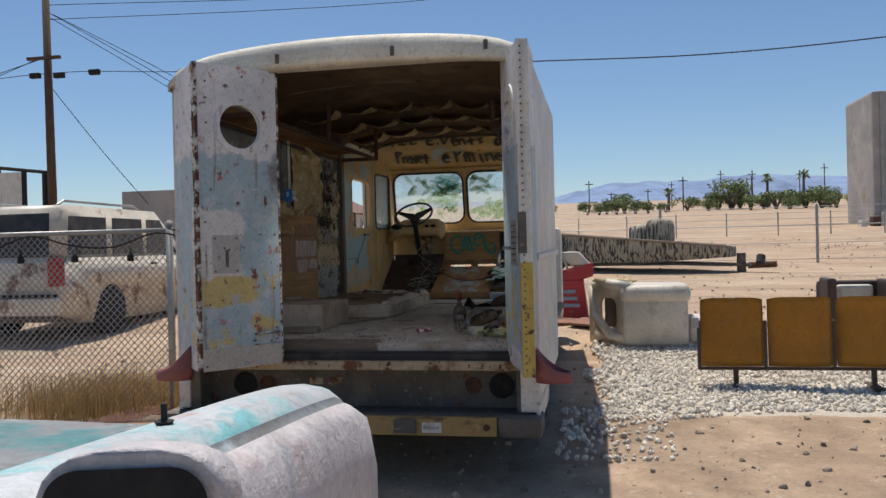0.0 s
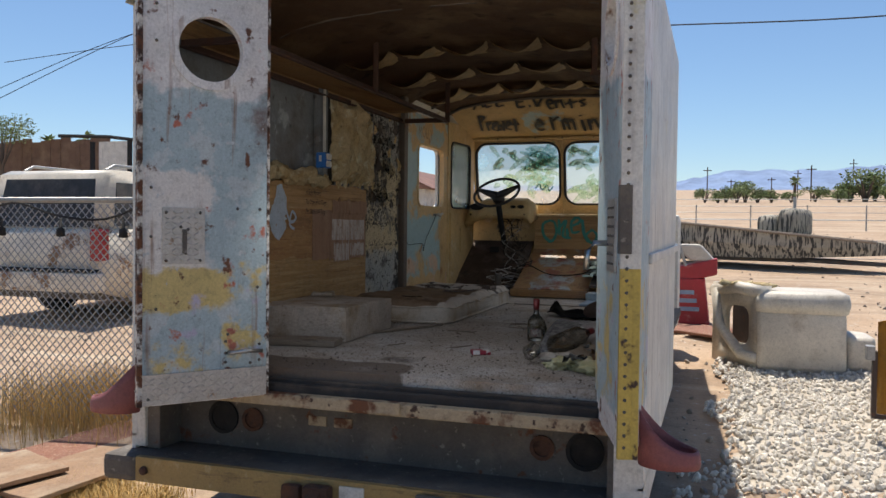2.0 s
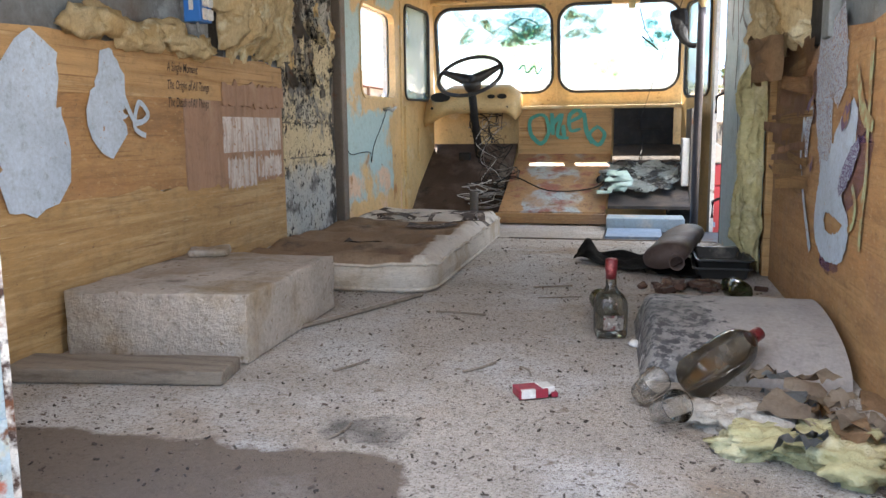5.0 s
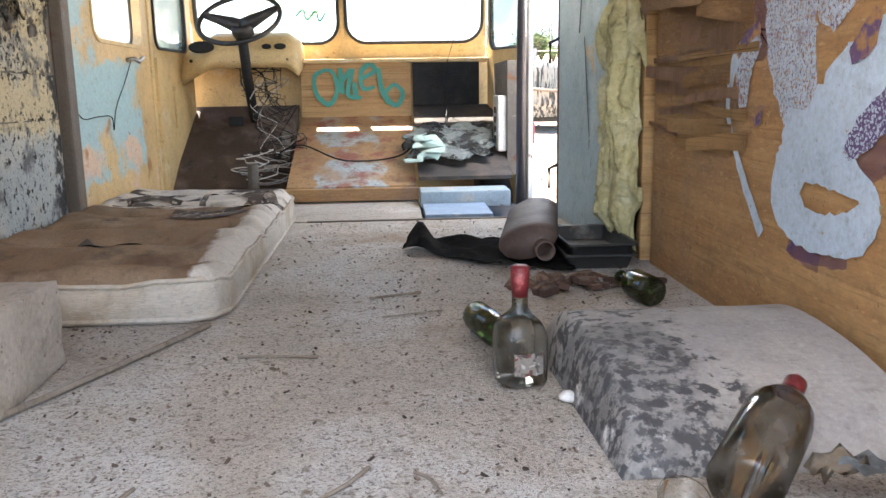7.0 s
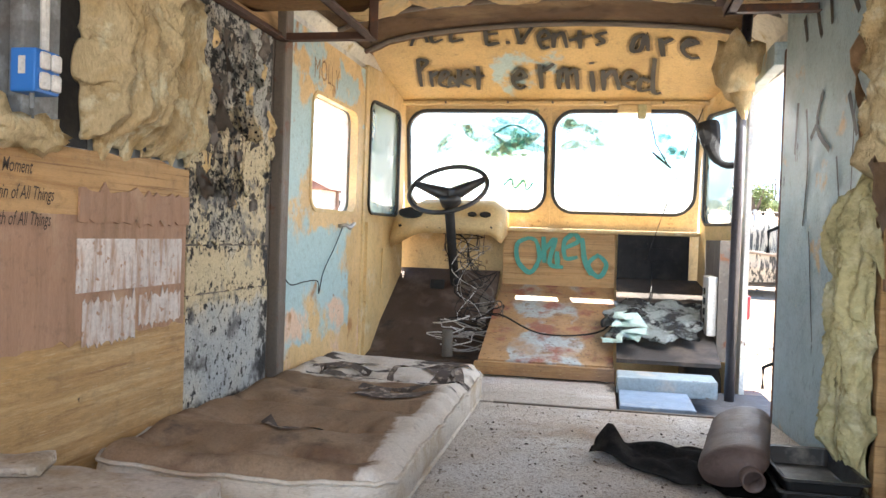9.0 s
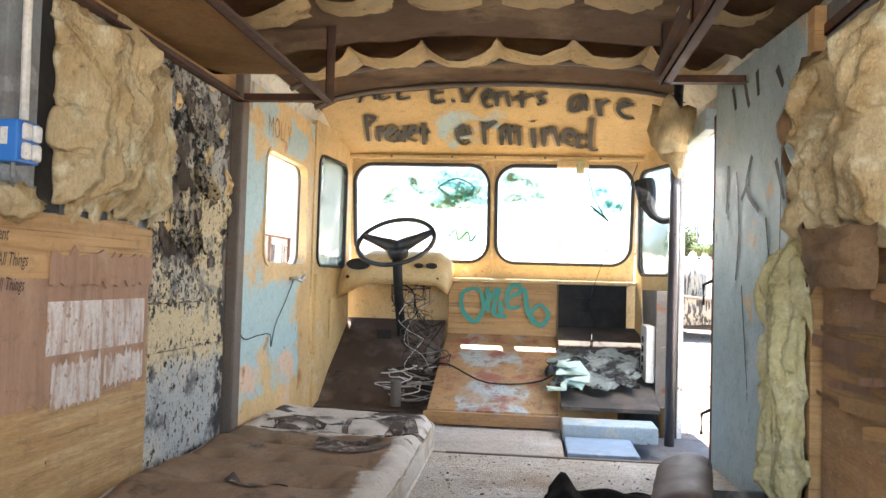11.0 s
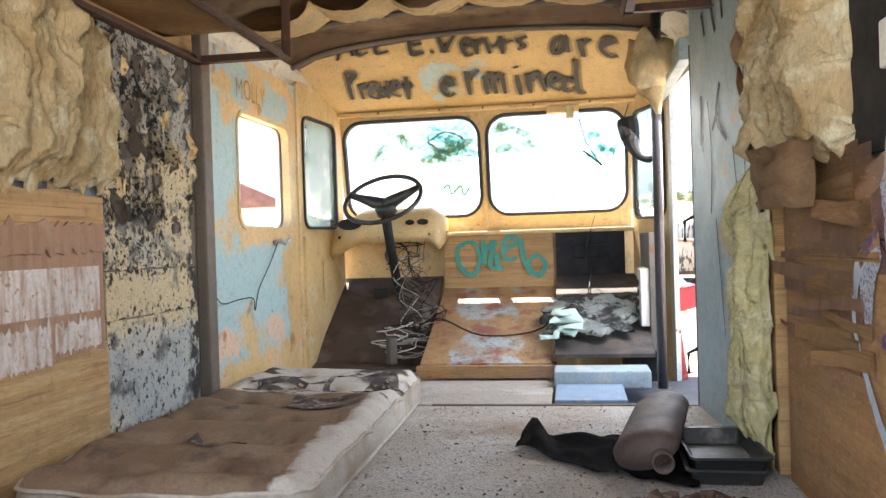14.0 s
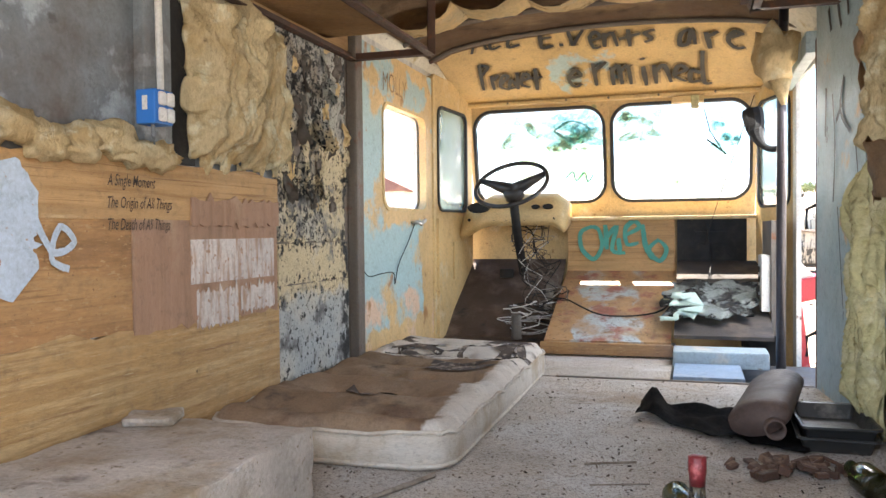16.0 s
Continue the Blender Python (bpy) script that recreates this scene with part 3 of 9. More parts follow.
def build_floor():
    part("floor", B(XL - 0.03, XR + 0.035, YR + 0.105, 8.575, 0.84, FZ), M_floor, van, "gritty plywood floor strewn with dirt")
    part("floor_edge", B(XL + 0.9, XR - 0.1, 8.578, 8.60, 0.88, FZ + 0.006, bevel=0.003), M_post, van)
    part("cab_floor", B(XL, -1.195, 8.602, 9.9, 0.84, FZ + 0.002), M_floor, van)
    # rear sill: rubber strips and a worn painted nosing
    for i, y in enumerate((4.997, 5.03)):
        part("rubber_strip", B(XL + 0.1, XR - 0.06, y, y + 0.030, 0.80, 0.845 + 0.018 * i, bevel=0.006), M_rubber, van)
    part("sill_nosing", B(XLO + 0.12, XRO - 0.12, YR - 0.02, YR + 0.035, 0.755, 0.81, bevel=0.008), M_sill, van, "rusty cream sill")
    part("sill_patch", B(-1.62, -1.34, YR - 0.034, YR - 0.018, 0.765, 0.815, bevel=0.004), M_sill, van)
    # recessed panel, uprights, step and bumper
    bm = B(XLO + 0.1, XRO - 0.1, 5.15, 5.17, 0.47, 0.77)
    part("rear_panel", bm, M_chassis, van, "dark greasy steel panel")
    for x in (XLO + 0.05, XRO - 0.14):
        part("panel_upright", B(x, x + 0.09, 4.98, 5.15, 0.49, 0.755, bevel=0.008), M_chassis, van)
    # shallow discs for the holes; black on the large ones paints their inner shade
    for x, r in ((-2.33, 0.062), (-2.17, 0.038), (-0.78, 0.035), (-0.60, 0.062)):
        bm = bmesh.new()
        lathe(bm, [(r + 0.018, 0), (r + 0.018, 0.012), (r, 0.014), (r, 0.004), (r * 0.5, 0.003)], 20, pose(x, 5.149, 0.63, 90))
        part("lamp_hole", bm, M_rusted if r < 0.05 else M_black, van)
    for x in (-1.83, -1.70):
        part("bolt_plate", B(x - 0.045, x + 0.045, 5.14, 5.152, 0.63, 0.675, bevel=0.004), M_sill, van)
    part("rear_step", B(XLO - 0.02, XRO - 0.06, 4.88, 5.16, 0.455, 0.49, bevel=0.01), M_chassis, van)
    part("bumper_bar", B(-2.60, -0.60, 4.845, 4.88, 0.375, 0.49, bevel=0.006), M_bumper, van, "faded ochre bumper plank with rust streaks")
    for x0, x1 in ((-2.79, -2.603), (-0.597, -0.33)):
        part("bumper_end", B(x0, x1, 4.85, 5.12, 0.365, 0.488, bevel=0.03), M_chassis, van)
    for x in (-2.55, -0.66):
        bm = bmesh.new()
        lathe(bm, [(0.02, 0), (0.02, 0.012), (0.012, 0.018)], 10, pose(x, 4.845, 0.43, 90))
        part("bumper_bolt", bm, M_rusted, van)
    part("lamp_bracket", B(-1.23, -1.09, 4.825, 4.845, 0.39, 0.475, bevel=0.006), M_chassis, van)
    part("number_plate_holder", B(-1.57, -1.46, 4.836, 4.845, 0.42, 0.47), M_skin, van)
    st = part("sticker", B(-1.055, -0.935, 4.838, 4.845, 0.395, 0.455), M_skin, van, "white and grey sticker reading Boog")
    # hitch
    bm = bmesh.new()
    box(bm, -1.72, -1.60, 4.78, 4.85, 0.31, 0.47, bevel=0.02)
    tube(bm, [(-1.66, 4.80, 0.44), (-1.66, 4.74, 0.38), (-1.67, 4.72, 0.30), (-1.68, 4.75, 0.22)], 0.03, 8, taper=[0.035, 0.04, 0.03, 0.022])
    box(bm, -1.83, -1.74, 4.80, 4.85, 0.36, 0.46, bevel=0.02)
    part("tow_hitch", bm, M_rusted, van, "rusty tow hitch")
    # underside, axles and wheels
    for x in (-2.05, -1.0):
        part("frame_rail", B(x - 0.05, x + 0.05, 5.2, 10.2, 0.50, 0.66, bevel=0.01), M_chassis, van)
    part("underfloor", B(XLO + 0.05, XRO - 0.05, 5.2, 9.6, 0.78, 0.835), M_chassis, van)
    for y in (6.35, 10.15):
        part("axle", T([(XLO + 0.2, y, 0.50), (XRO - 0.2, y, 0.50)], 0.05), M_chassis, van)
        for x in (XLO + 0.18, XRO - (0.16 if y < 8 else 0.34)):
            bm = bmesh.new()
            lathe(bm, [(0.20, -0.10), (0.33, -0.10), (0.37, -0.07), (0.37, 0.07), (0.33, 0.10), (0.20, 0.10)], 28, pose(x, y, ground_z(0, y) + 0.36, 0, 90, 0))
            w = part("wheel", bm, M_tyre, van, "black dusty tyre", True)
            bm = bmesh.new()
            lathe(bm, [(0.06, -0.06), (0.19, -0.08), (0.2, 0.0), (0.19, 0.08), (0.06, 0.06)], 20, pose(x, y, ground_z(0, y) + 0.36, 0, 90, 0))
            part("rim", bm, M_rusted, w)
    for side, x in ((-1, XLO), (1, XRO)):
        part("wheel_skirt", B(min(x, x - side * 0.02), max(x, x - side * 0.02), YR, 5.85, 0.42, 0.56), M_skin, van)


build_floor()


def build_leaf(p, q, front, hole_u, dress, name_label):
    """One folding door panel from p to q (plan), with a porthole."""
    p, q = Vector((*p, 0)), Vector((*q, 0))
    d = (q - p).normalized()
    nrm = Vector((-d.y, d.x, 0))
    w = (q - p).length
    put = lambda u, v, k: p + d * u + nrm * k + Vector((0, 0, v))
    bm = bmesh.new()
    if hole_u:
        hz, hr = 2.29, 0.14
        holed(bm, put, (0, 0.80, w, 2.66), (hole_u - hr, hz - hr, hole_u + hr, hz + hr), hr - 0.001, 0.03, 10)
    else:
        for v in ((0, 0.80, w, 2.66),):
            for k0, k1 in ((0.0, 0.03),):
                c = [put(u, z, k) for k in (k0, k1) for u, z in ((0, 0.8), (w, 0.8), (w, 2.66), (0, 2.66))]
                vs = [bm.verts.new(x) for x in c]
                for f in ((0, 1, 2, 3), (4, 7, 6, 5), (0, 4, 5, 1), (1, 5, 6, 2), (2, 6, 7, 3), (3, 7, 4, 0)):
                    bm.faces.new([vs[i] for i in f])
    leaf = part("rear_door", bm, M_leaf, van, name_label)
    if hole_u:
        for k0, k1 in ((-0.008, 0.0), (0.03, 0.038)):
            bm = bmesh.new()
            ring(bm, put, (hole_u - 0.136, 2.154, hole_u + 0.136, 2.426), 0.135, 0.036, k0, k1, 10)
            part("porthole_ring", bm, M_leaf, leaf)
    return leaf, put, w


def quad_box(put, u0, u1, v0, v1, k0, k1):
    bm = bmesh.new()
    vs = [bm.verts.new(put(u, v, k)) for k in (k0, k1) for u, v in ((u0, v0), (u1, v0), (u1, v1), (u0, v1))]
    for f in ((0, 1, 2, 3), (4, 7, 6, 5), (0, 4, 5, 1), (1, 5, 6, 2), (2, 6, 7, 3), (3, 7, 4, 0)):
        bm.faces.new([vs[i] for i in f])
    return bm


def rivet(put, u, v, k, r, parent, m):
    bm = bmesh.new()
    c = put(u, v, k)
    vs = bmesh.ops.create_icosphere(bm, subdivisions=1, radius=r)["verts"]
    for x in vs:
        x.co += c
    part("rivet", bm, m, parent)


def build_doors():
    # left pair, folded outwards in a V
    leaf, put, w = build_leaf((-2.325, 4.535), (-1.985, 4.945), True, 0.285, True, "grey, white and yellow patched door panel with a porthole")
    k = -0.006
    part("tread_plate", quad_box(put, 0.0, w, 0.805, 0.93, k - 0.002, 0.0), M_tread, leaf, "aluminium tread plate")
    part("tread_plate", quad_box(put, 0.085, 0.26, 1.385, 1.62, k, 0.0), M_tread, leaf, "aluminium tread plate")
    for u0, u1, v0, v1 in ((0.0, w, 0.81, 0.925), (0.085, 0.26, 1.39, 1.615)):
        bm = bmesh.new()
        for i in range(int((u1 - u0) / 0.03)):
            for j in range(int((v1 - v0) / 0.022)):
                cu, cv, sg = u0 + 0.018 + 0.03 * i, v0 + 0.012 + 0.022 * j, 1 if (i + j) % 2 else -1
                lug = [(cu - 0.011, cv - 0.006 * sg), (cu, cv - 0.0035), (cu + 0.011, cv + 0.006 * sg), (cu, cv + 0.0035)]
                base, top = [bm.verts.new(put(a, b, k - 0.002)) for a, b in lug], [bm.verts.new(put(cu + (a - cu) * 0.6, cv + (b - cv) * 0.6, k - 0.0055)) for a, b in lug]
                bm.faces.new(top)
                for q in range(4):
                    bm.faces.new((base[q], base[(q + 1) % 4], top[(q + 1) % 4], top[q]))
        part("tread_relief", bm, M_tread, leaf, "raised lozenge lugs", kind="stuff")
    part("corner_plate", quad_box(put, 0.33, w, 0.94, 1.09, k, 0.0), M_leaf, leaf)
    for u, v in ((0.10, 1.40), (0.24, 1.40), (0.10, 1.60), (0.24, 1.60), (0.16, 1.54), (0.19, 1.53), (0.18, 1.43), (0.03, 0.83), (0.35, 0.96), (0.35, 1.0), (0.35, 1.05), (0.50, 0.96), (0.50, 1.03), (0.46, 0.95), (0.06, 2.55), (0.06, 2.45), (0.06, 2.3), (0.3, 2.6), (0.5, 1.62), (0.4, 1.62), (0.49, 1.28), (0.36, 1.08), (0.04, 1.7), (0.04, 1.5), (0.06, 1.2)):
        rivet(put, u, v, k - 0.002, 0.0075, leaf, M_chassis)
    part("recess_pull", quad_box(put, 0.166, 0.184, 1.43, 1.53, k - 0.006, k), M_chassis, leaf)
    bm = bmesh.new()
    tube(bm, [put(0.36, 1.00, -0.01), put(0.37, 1.005, -0.045), put(0.43, 1.01, -0.05), put(0.50, 1.005, -0.045), put(0.51, 1.0, -0.01)], 0.009)
    part("grab_handle", bm, M_chrome, leaf, "chrome grab handle", True)
    part("edge_strip", quad_box(put, w, w + 0.012, 0.80, 2.66, -0.004, 0.032), M_edge_rust, leaf, "rusty door edge")
    part("hinge_strip", quad_box(put, -0.014, 0.006, 0.80, 2.66, -0.012, 0.03), M_edge_rust, leaf, "rusty piano hinge")
    leaf2, put2, w2 = build_leaf((XLO + 0.015, 4.955), (-2.342, 4.535), True, None, False, "white outer door panel with rust runs")
    for i in range(18):
        rivet(put2, w2 - 0.03, 0.86 + i * 0.104, 0.033 if put2(0, 0, 1).y > put2(0, 0, 0).y else -0.003, 0.006, leaf2, M_edge_rust)
        rivet(put2, w2 - 0.03, 0.86 + i * 0.104, -0.003, 0.006, leaf2, M_edge_rust)
    # right pair, folded flat
    leaf, put, w = build_leaf((-0.375, 4.57), (-0.53, 5.12), True, 0.28, True, "white and grey door panel with a porthole, seen edge-on")
    sgn = 0.03
    part("vent_plate", quad_box(put, 0.10, 0.27, 1.40, 1.66, sgn, sgn + 0.008), M_tread, leaf, "perforated aluminium plate")
    for i in range(5):
        for j in range(7):
            rivet(put, 0.125 + i * 0.03, 1.43 + j * 0.033, sgn + 0.006, 0.007, leaf, M_chassis)
    bm = bmesh.new()
    tube(bm, [put(0.30, 1.50, sgn), put(0.30, 1.50, sgn + 0.05), put(0.30, 1.47, sgn + 0.075), put(0.30, 1.40, sgn + 0.08)], 0.011)
    part("door_lever", bm, M_chrome, leaf, "chrome lever handle", True)
    part("edge_strip", quad_box(put, -0.02, 0.0, 1.42, 2.66, -0.006, 0.036), M_skin, leaf, "chipped white hinge edge")
    part("bare_patch", quad_box(put, -0.024, 0.03, 1.47, 1.70, 0.0, 0.039), M_chassis, leaf, "bare dark metal patch")
    part("edge_strip", quad_box(put, -0.022, 0.0, 0.78, 1.42, -0.006, 0.036), M_edge_yellow, leaf, "worn yellow hinge edge")
    leaf2, put2, w2 = build_leaf((-0.345, 4.565), (XRO + 0.005, 4.99), True, None, False, "white outer door panel with drips")
    part("edge_strip", quad_box(put2, -0.012, 0.02, 0.78, 1.42, -0.005, 0.036), M_edge_yellow, leaf2, "worn yellow hinge edge")
    part("edge_strip", quad_box(put2, -0.012, 0.02, 1.42, 2.66, -0.005, 0.036), M_skin, leaf2)
    for i in range(46):
        rivet(put, -0.021, 0.82 + i * 0.04, 0.015, 0.007, leaf, M_chassis)
    # lamp housings on the rear corners
    for x, rx, s in ((-2.60, 0.118, -1), (-0.245, 0.105, 1)):
        bm = bmesh.new()
        n, rows = 32, []
        for q, lift in ((0.84, 0.0), (1.0, 0.0), (1.03, 0.35), (1.0, 0.75), (0.94, 1.0), (0.88, 0.97), (0.92, 0.7), (0.9, 0.12)):
            row = []
            for k in range(n):
                a = 2 * math.pi * k / n
                inner = (1 - s * math.cos(a)) / 2
                h = 0.062 + 0.165 * inner ** 2.2
                row.append(bm.verts.new((x + rx * q * math.cos(a) - s * 0.02 * lift * inner, 4.715 + 0.075 * q * math.sin(a), 0.728 + h * lift)))
            rows.append(row)
        for p, r in zip(rows, rows[1:]):
            for k in range(n):
                bm.faces.new((p[k], p[(k + 1) % n], r[(k + 1) % n], r[k]))
        bm.faces.new(rows[0])
        bm.faces.new(rows[-1])
        part("tail_lamp_housing", bm, M_rustcup, van, "faded red empty tail lamp housing", True)


build_doors()

# ---- inside the van: walls ----
def board(y0, y1, z0, z1, x, t, m, label="", jag=(), seed=1):
    """A wall board against x; jag: which of its edges ('t', 'b', 'f', 'r') are splintered."""
    bm = bmesh.new()
    n = 26
    top = [(y0 + (y1 - y0) * i / n, z1 + ((0.035 * noise.noise(Vector((i * 0.9, seed, 0))) + 0.02 * noise.noise(Vector((i * 2.7, seed, 4)))) if "t" in jag else 0)) for i in range(n + 1)]
    bot = [(y0 + (y1 - y0) * i / n, z0 + (0.03 * noise.noise(Vector((i * 0.8, seed, 9))) if "b" in jag else 0)) for i in range(n + 1)]
    a = [[bm.verts.new((x + k, y, z)) for y, z in top] for k in (0, t)]
    b = [[bm.verts.new((x + k, y, z)) for y, z in bot] for k in (0, t)]
    for k in (0, 1):
        for i in range(n):
            bm.faces.new((a[k][i], a[k][i + 1], b[k][i + 1], b[k][i]))
    for r in (a, b):
        for i in range(n):
            bm.faces.new((r[0][i], r[0][i + 1], r[1][i + 1], r[1][i]))
    for i in (0, n):
        bm.faces.new((a[0][i], a[1][i], b[1][i], b[0][i]))
    return part("wall_board", bm, m, van, label)


def wool(name, y0, y1, z0, z1, x, out, m, seed, nu=72, nv=96, ragged=0.06, label=""):
    """A hanging batt of glass wool, ragged round its outline; out: how far it bulges from the wall at x, with its sign."""
    bm = bmesh.new()
    def p(u, v, back):
        e = min(u, 1 - u, v, 1 - v)
        y, z = y0 + (y1 - y0) * u, z0 + (z1 - z0) * v
        q = Vector((u * 3.1 + seed, v * 4.3, seed * 1.7))
        rim = max(0.0, 1 - e * 7)
        y += ragged * (noise.noise(q * 1.7) + 0.6 * noise.noise(q * 4.1)) * rim
        z += ragged * 1.2 * (noise.noise(q * 1.9 + Vector((9, 0, 0))) + 0.6 * noise.noise(q * 5.0)) * rim
        if back:
            return Vector((x, y, z))
        w = Vector((u * 6 + 1.2 * noise.noise(q), v * 2.1, seed))
        bulge = out * min(1, (e * 7 + 0.08)) * (0.58 + 0.42 * noise.noise(Vector((u * 4 + seed, v * 1.1, 2))) + 0.26 * noise.noise(w * 1.5) + 0.14 * noise.noise(w * 3.4) + 0.07 * noise.noise(w * 8.0) + 0.04 * noise.noise(q * 22.0))
        return Vector((x + bulge, y, z))
    f = sheet(bm, nu, nv, lambda u, v: p(u, v, False))
    b = sheet(bm, nu, nv, lambda u, v: p(u, v, True))
    for i in range(nu):
        for j in (0, nv):
            bm.faces.new((f[i][j], f[i + 1][j], b[i + 1][j], b[i][j]))
    for j in range(nv):
        for i in (0, nu):
            bm.faces.new((f[i][j], f[i][j + 1], b[i][j + 1], b[i][j]))
    return part(name, bm, m, van, label, True)


def build_left_wall():
    part("wall_lining", B(XL - 0.045, XL - 0.02, YR + 0.1, 7.5, FZ, 2.60), M_greymetal, van, "grey-blue painted sheet metal")
    board(YR + 0.11, 7.485, FZ, 1.345, XL - 0.018, 0.016, M_plygold, "golden brown plywood lining", ("t",), 1)
    board(6.62, 7.47, 1.325, 1.675, XL - 0.017, 0.017, M_ply2, "reddish plywood patch", ("b",), 2)
    board(YR + 0.11, 6.618, 1.34, 1.70, XL - 0.018, 0.014, M_ply, "brown plywood lining", (), 3)
    board(YR + 0.11, 7.48, 1.662, 1.835, XL - 0.016, 0.017, M_plylight, "splintered light plywood strip", ("t",), 4)
    board(6.9, 7.475, 1.645, 1.735, XL + 0.002, 0.006, M_ply2, "peeled brown plywood strip", ("t", "b"), 5)
    # white paint swatches
    for y0, y1, z0, z1, s in ((6.90, 7.44, 1.455, 1.60, 1), (6.93, 7.18, 1.31, 1.43, 2), (7.20, 7.44, 1.34, 1.43, 3)):
        board(y0, y1, z0, z1, XL + 0.001, 0.0025, M_swatch, "white paint swatch", ("t", "b") if z0 < 1.44 else (), s + 10)
    # the mouldy bay, its post and the stud
    part("wall_lining", B(XL - 0.024, XL - 0.012, 7.488, 8.19, FZ, 2.60), M_post, van, "dark stained backing behind the mouldy panels")
    for k, (z0, z1, far, jag) in enumerate(((FZ, 1.405, 8.16, ()), (1.410, 1.575, 8.15, ("b",)), (1.582, 1.79, 8.12, ("b",)), (1.782, 2.60, 8.14, ("b",)))):
        board(7.488, far, z0, z1, XL - 0.011 + 0.0012 * k, 0.007, M_mould, "cream paint peeling with black mould", jag, 20 + k)
    for k in range(11):
        bm = bmesh.new()
        yk, zk, hk = 7.56 + 0.13 * (k % 3) + 0.02 * k, 1.86 + 0.055 * k, 0.11 + 0.05 * (k % 4)
        sheet(bm, 8, 12, lambda u, v: Vector((XL + 0.002 + 0.035 * (1 - v) ** 2 * (0.4 + math.sin(3 * u + k)) + 0.012 * noise.noise(Vector((u * 4, v * 5, k))), yk + (u - 0.5) * 0.10 * (0.5 + 0.5 * v + 0.7 * noise.noise(Vector((v * 3, k, 2)))), zk - hk * (1 - v) + 0.05 * noise.noise(Vector((u * 4, k, 7))) * (1 - v))))
        bmesh.ops.solidify(bm, geom=bm.faces, thickness=0.002)
        part("peeling_flap", bm, (M_post, M_mould, M_mould)[k % 3], van, "curled brown flap of peeling lining", True)
    for i in range(46):
        y, z = random.uniform(7.5, 8.15), random.uniform(1.7, 2.45)
        bm = bmesh.new()
        s = random.uniform(0.02, 0.07)
        sheet(bm, 6, 6, lambda u, v: Vector((XL - 0.003 + 0.25 * s * u * u, y + (u - 0.5) * s * (1 - 1.4 * (v - 0.5) ** 2) + 0.7 * s * noise.noise(Vector((u * 3, v * 3, i))), z + (v - 0.5) * s * 1.4 * (1 - 1.6 * (u - 0.5) ** 2) + 0.5 * s * noise.noise(Vector((u * 3, v * 3, i + 50))))))
        part("paint_flake", bm, random.choice((M_mould, M_cream, M_post)), van, smooth=True)
    part("door_post", B(XL - 0.03, XL + 0.035, 8.19, 8.275, FZ, 2.65, bevel=0.012), M_post, van, "brown steel door post")
    part("wall_stud", B(XL - 0.02, XL + 0.02, 6.66, 6.79, 1.84, 2.60, bevel=0.006), M_greymetal, van, "grey steel stud")
    # flat black plate; the shade of an open wall cavity is its colour
    part("wall_cavity", B(XL - 0.018, XL - 0.01, 6.79, 6.95, 1.84, 2.5), M_black, van)
    wool("insulation", 6.90, 7.28, 1.86, 2.44, XL - 0.01, 0.16, M_insul, 3.1, label="yellowed glass wool hanging from the wall")
    wool("insulation", 7.24, 7.52, 1.86, 2.40, XL - 0.01, 0.11, M_insul, 7.7, label="yellowed glass wool hanging from the wall")
    for i in range(7):
        y = 6.05 + i * 0.11
        bm = bmesh.new()
        lump(bm, (XL + 0.02, y, 1.865 + 0.02 * math.sin(i * 2)), (0.04, 0.09, 0.045), i + 2, 0.6)
        part("insulation_tuft", bm, M_insul, van, smooth=True)
    # electrical box with sockets
    eb = part("electrical_box", B(XL + 0.021, XL + 0.088, 6.615, 6.70, 1.935, 2.035, bevel=0.006), M_bluebox, van, "blue plastic electrical box with white sockets")
    for z in (1.942, 1.988):
        for y in (6.64, 6.678):
            part("socket", B(XL + 0.088, XL + 0.100, y - 0.016, y + 0.016, z, z + 0.040, bevel=0.008), M_plastic, eb, "white socket")
    part("box_sticker", B(XL + 0.045, XL + 0.062, 6.6125, 6.6145, 1.975, 2.015), M_plastic, eb, "small white sticker")
    bm = bmesh.new()
    tube(bm, [(XL + 0.06, 6.64, 1.945), (XL + 0.07, 6.63, 1.90), (XL + 0.05, 6.66, 1.87), (XL + 0.02, 6.72, 1.88)], 0.006, 6)
    part("cable", bm, M_greymetal, van)
    bm = bmesh.new()
    tube(bm, [(XL + 0.03, 6.72, 2.05), (XL + 0.03, 6.715, 2.3), (XL + 0.03, 6.72, 2.58)], 0.011, 8)
    part("conduit", bm, M_skin, van)


M_swatch = mat("thin_white_paint", (0.70, 0.64, 0.60), 0.7, layers=[((0.45, 0.29, 0.20), 9, 0.46, 0.66, (), (1, 4, 0.7)), ((0.42, 0.25, 0.16), 34, 0.58, 0.64)], bump=0.2)
M_bluebox = mat("blue_plastic", (0.03, 0.16, 0.50), 0.45, var=0.05, bump=0.05)
M_plastic = mat("white_plastic", (0.72, 0.71, 0.68), 0.45, var=0.06, bump=0.05)
build_left_wall()


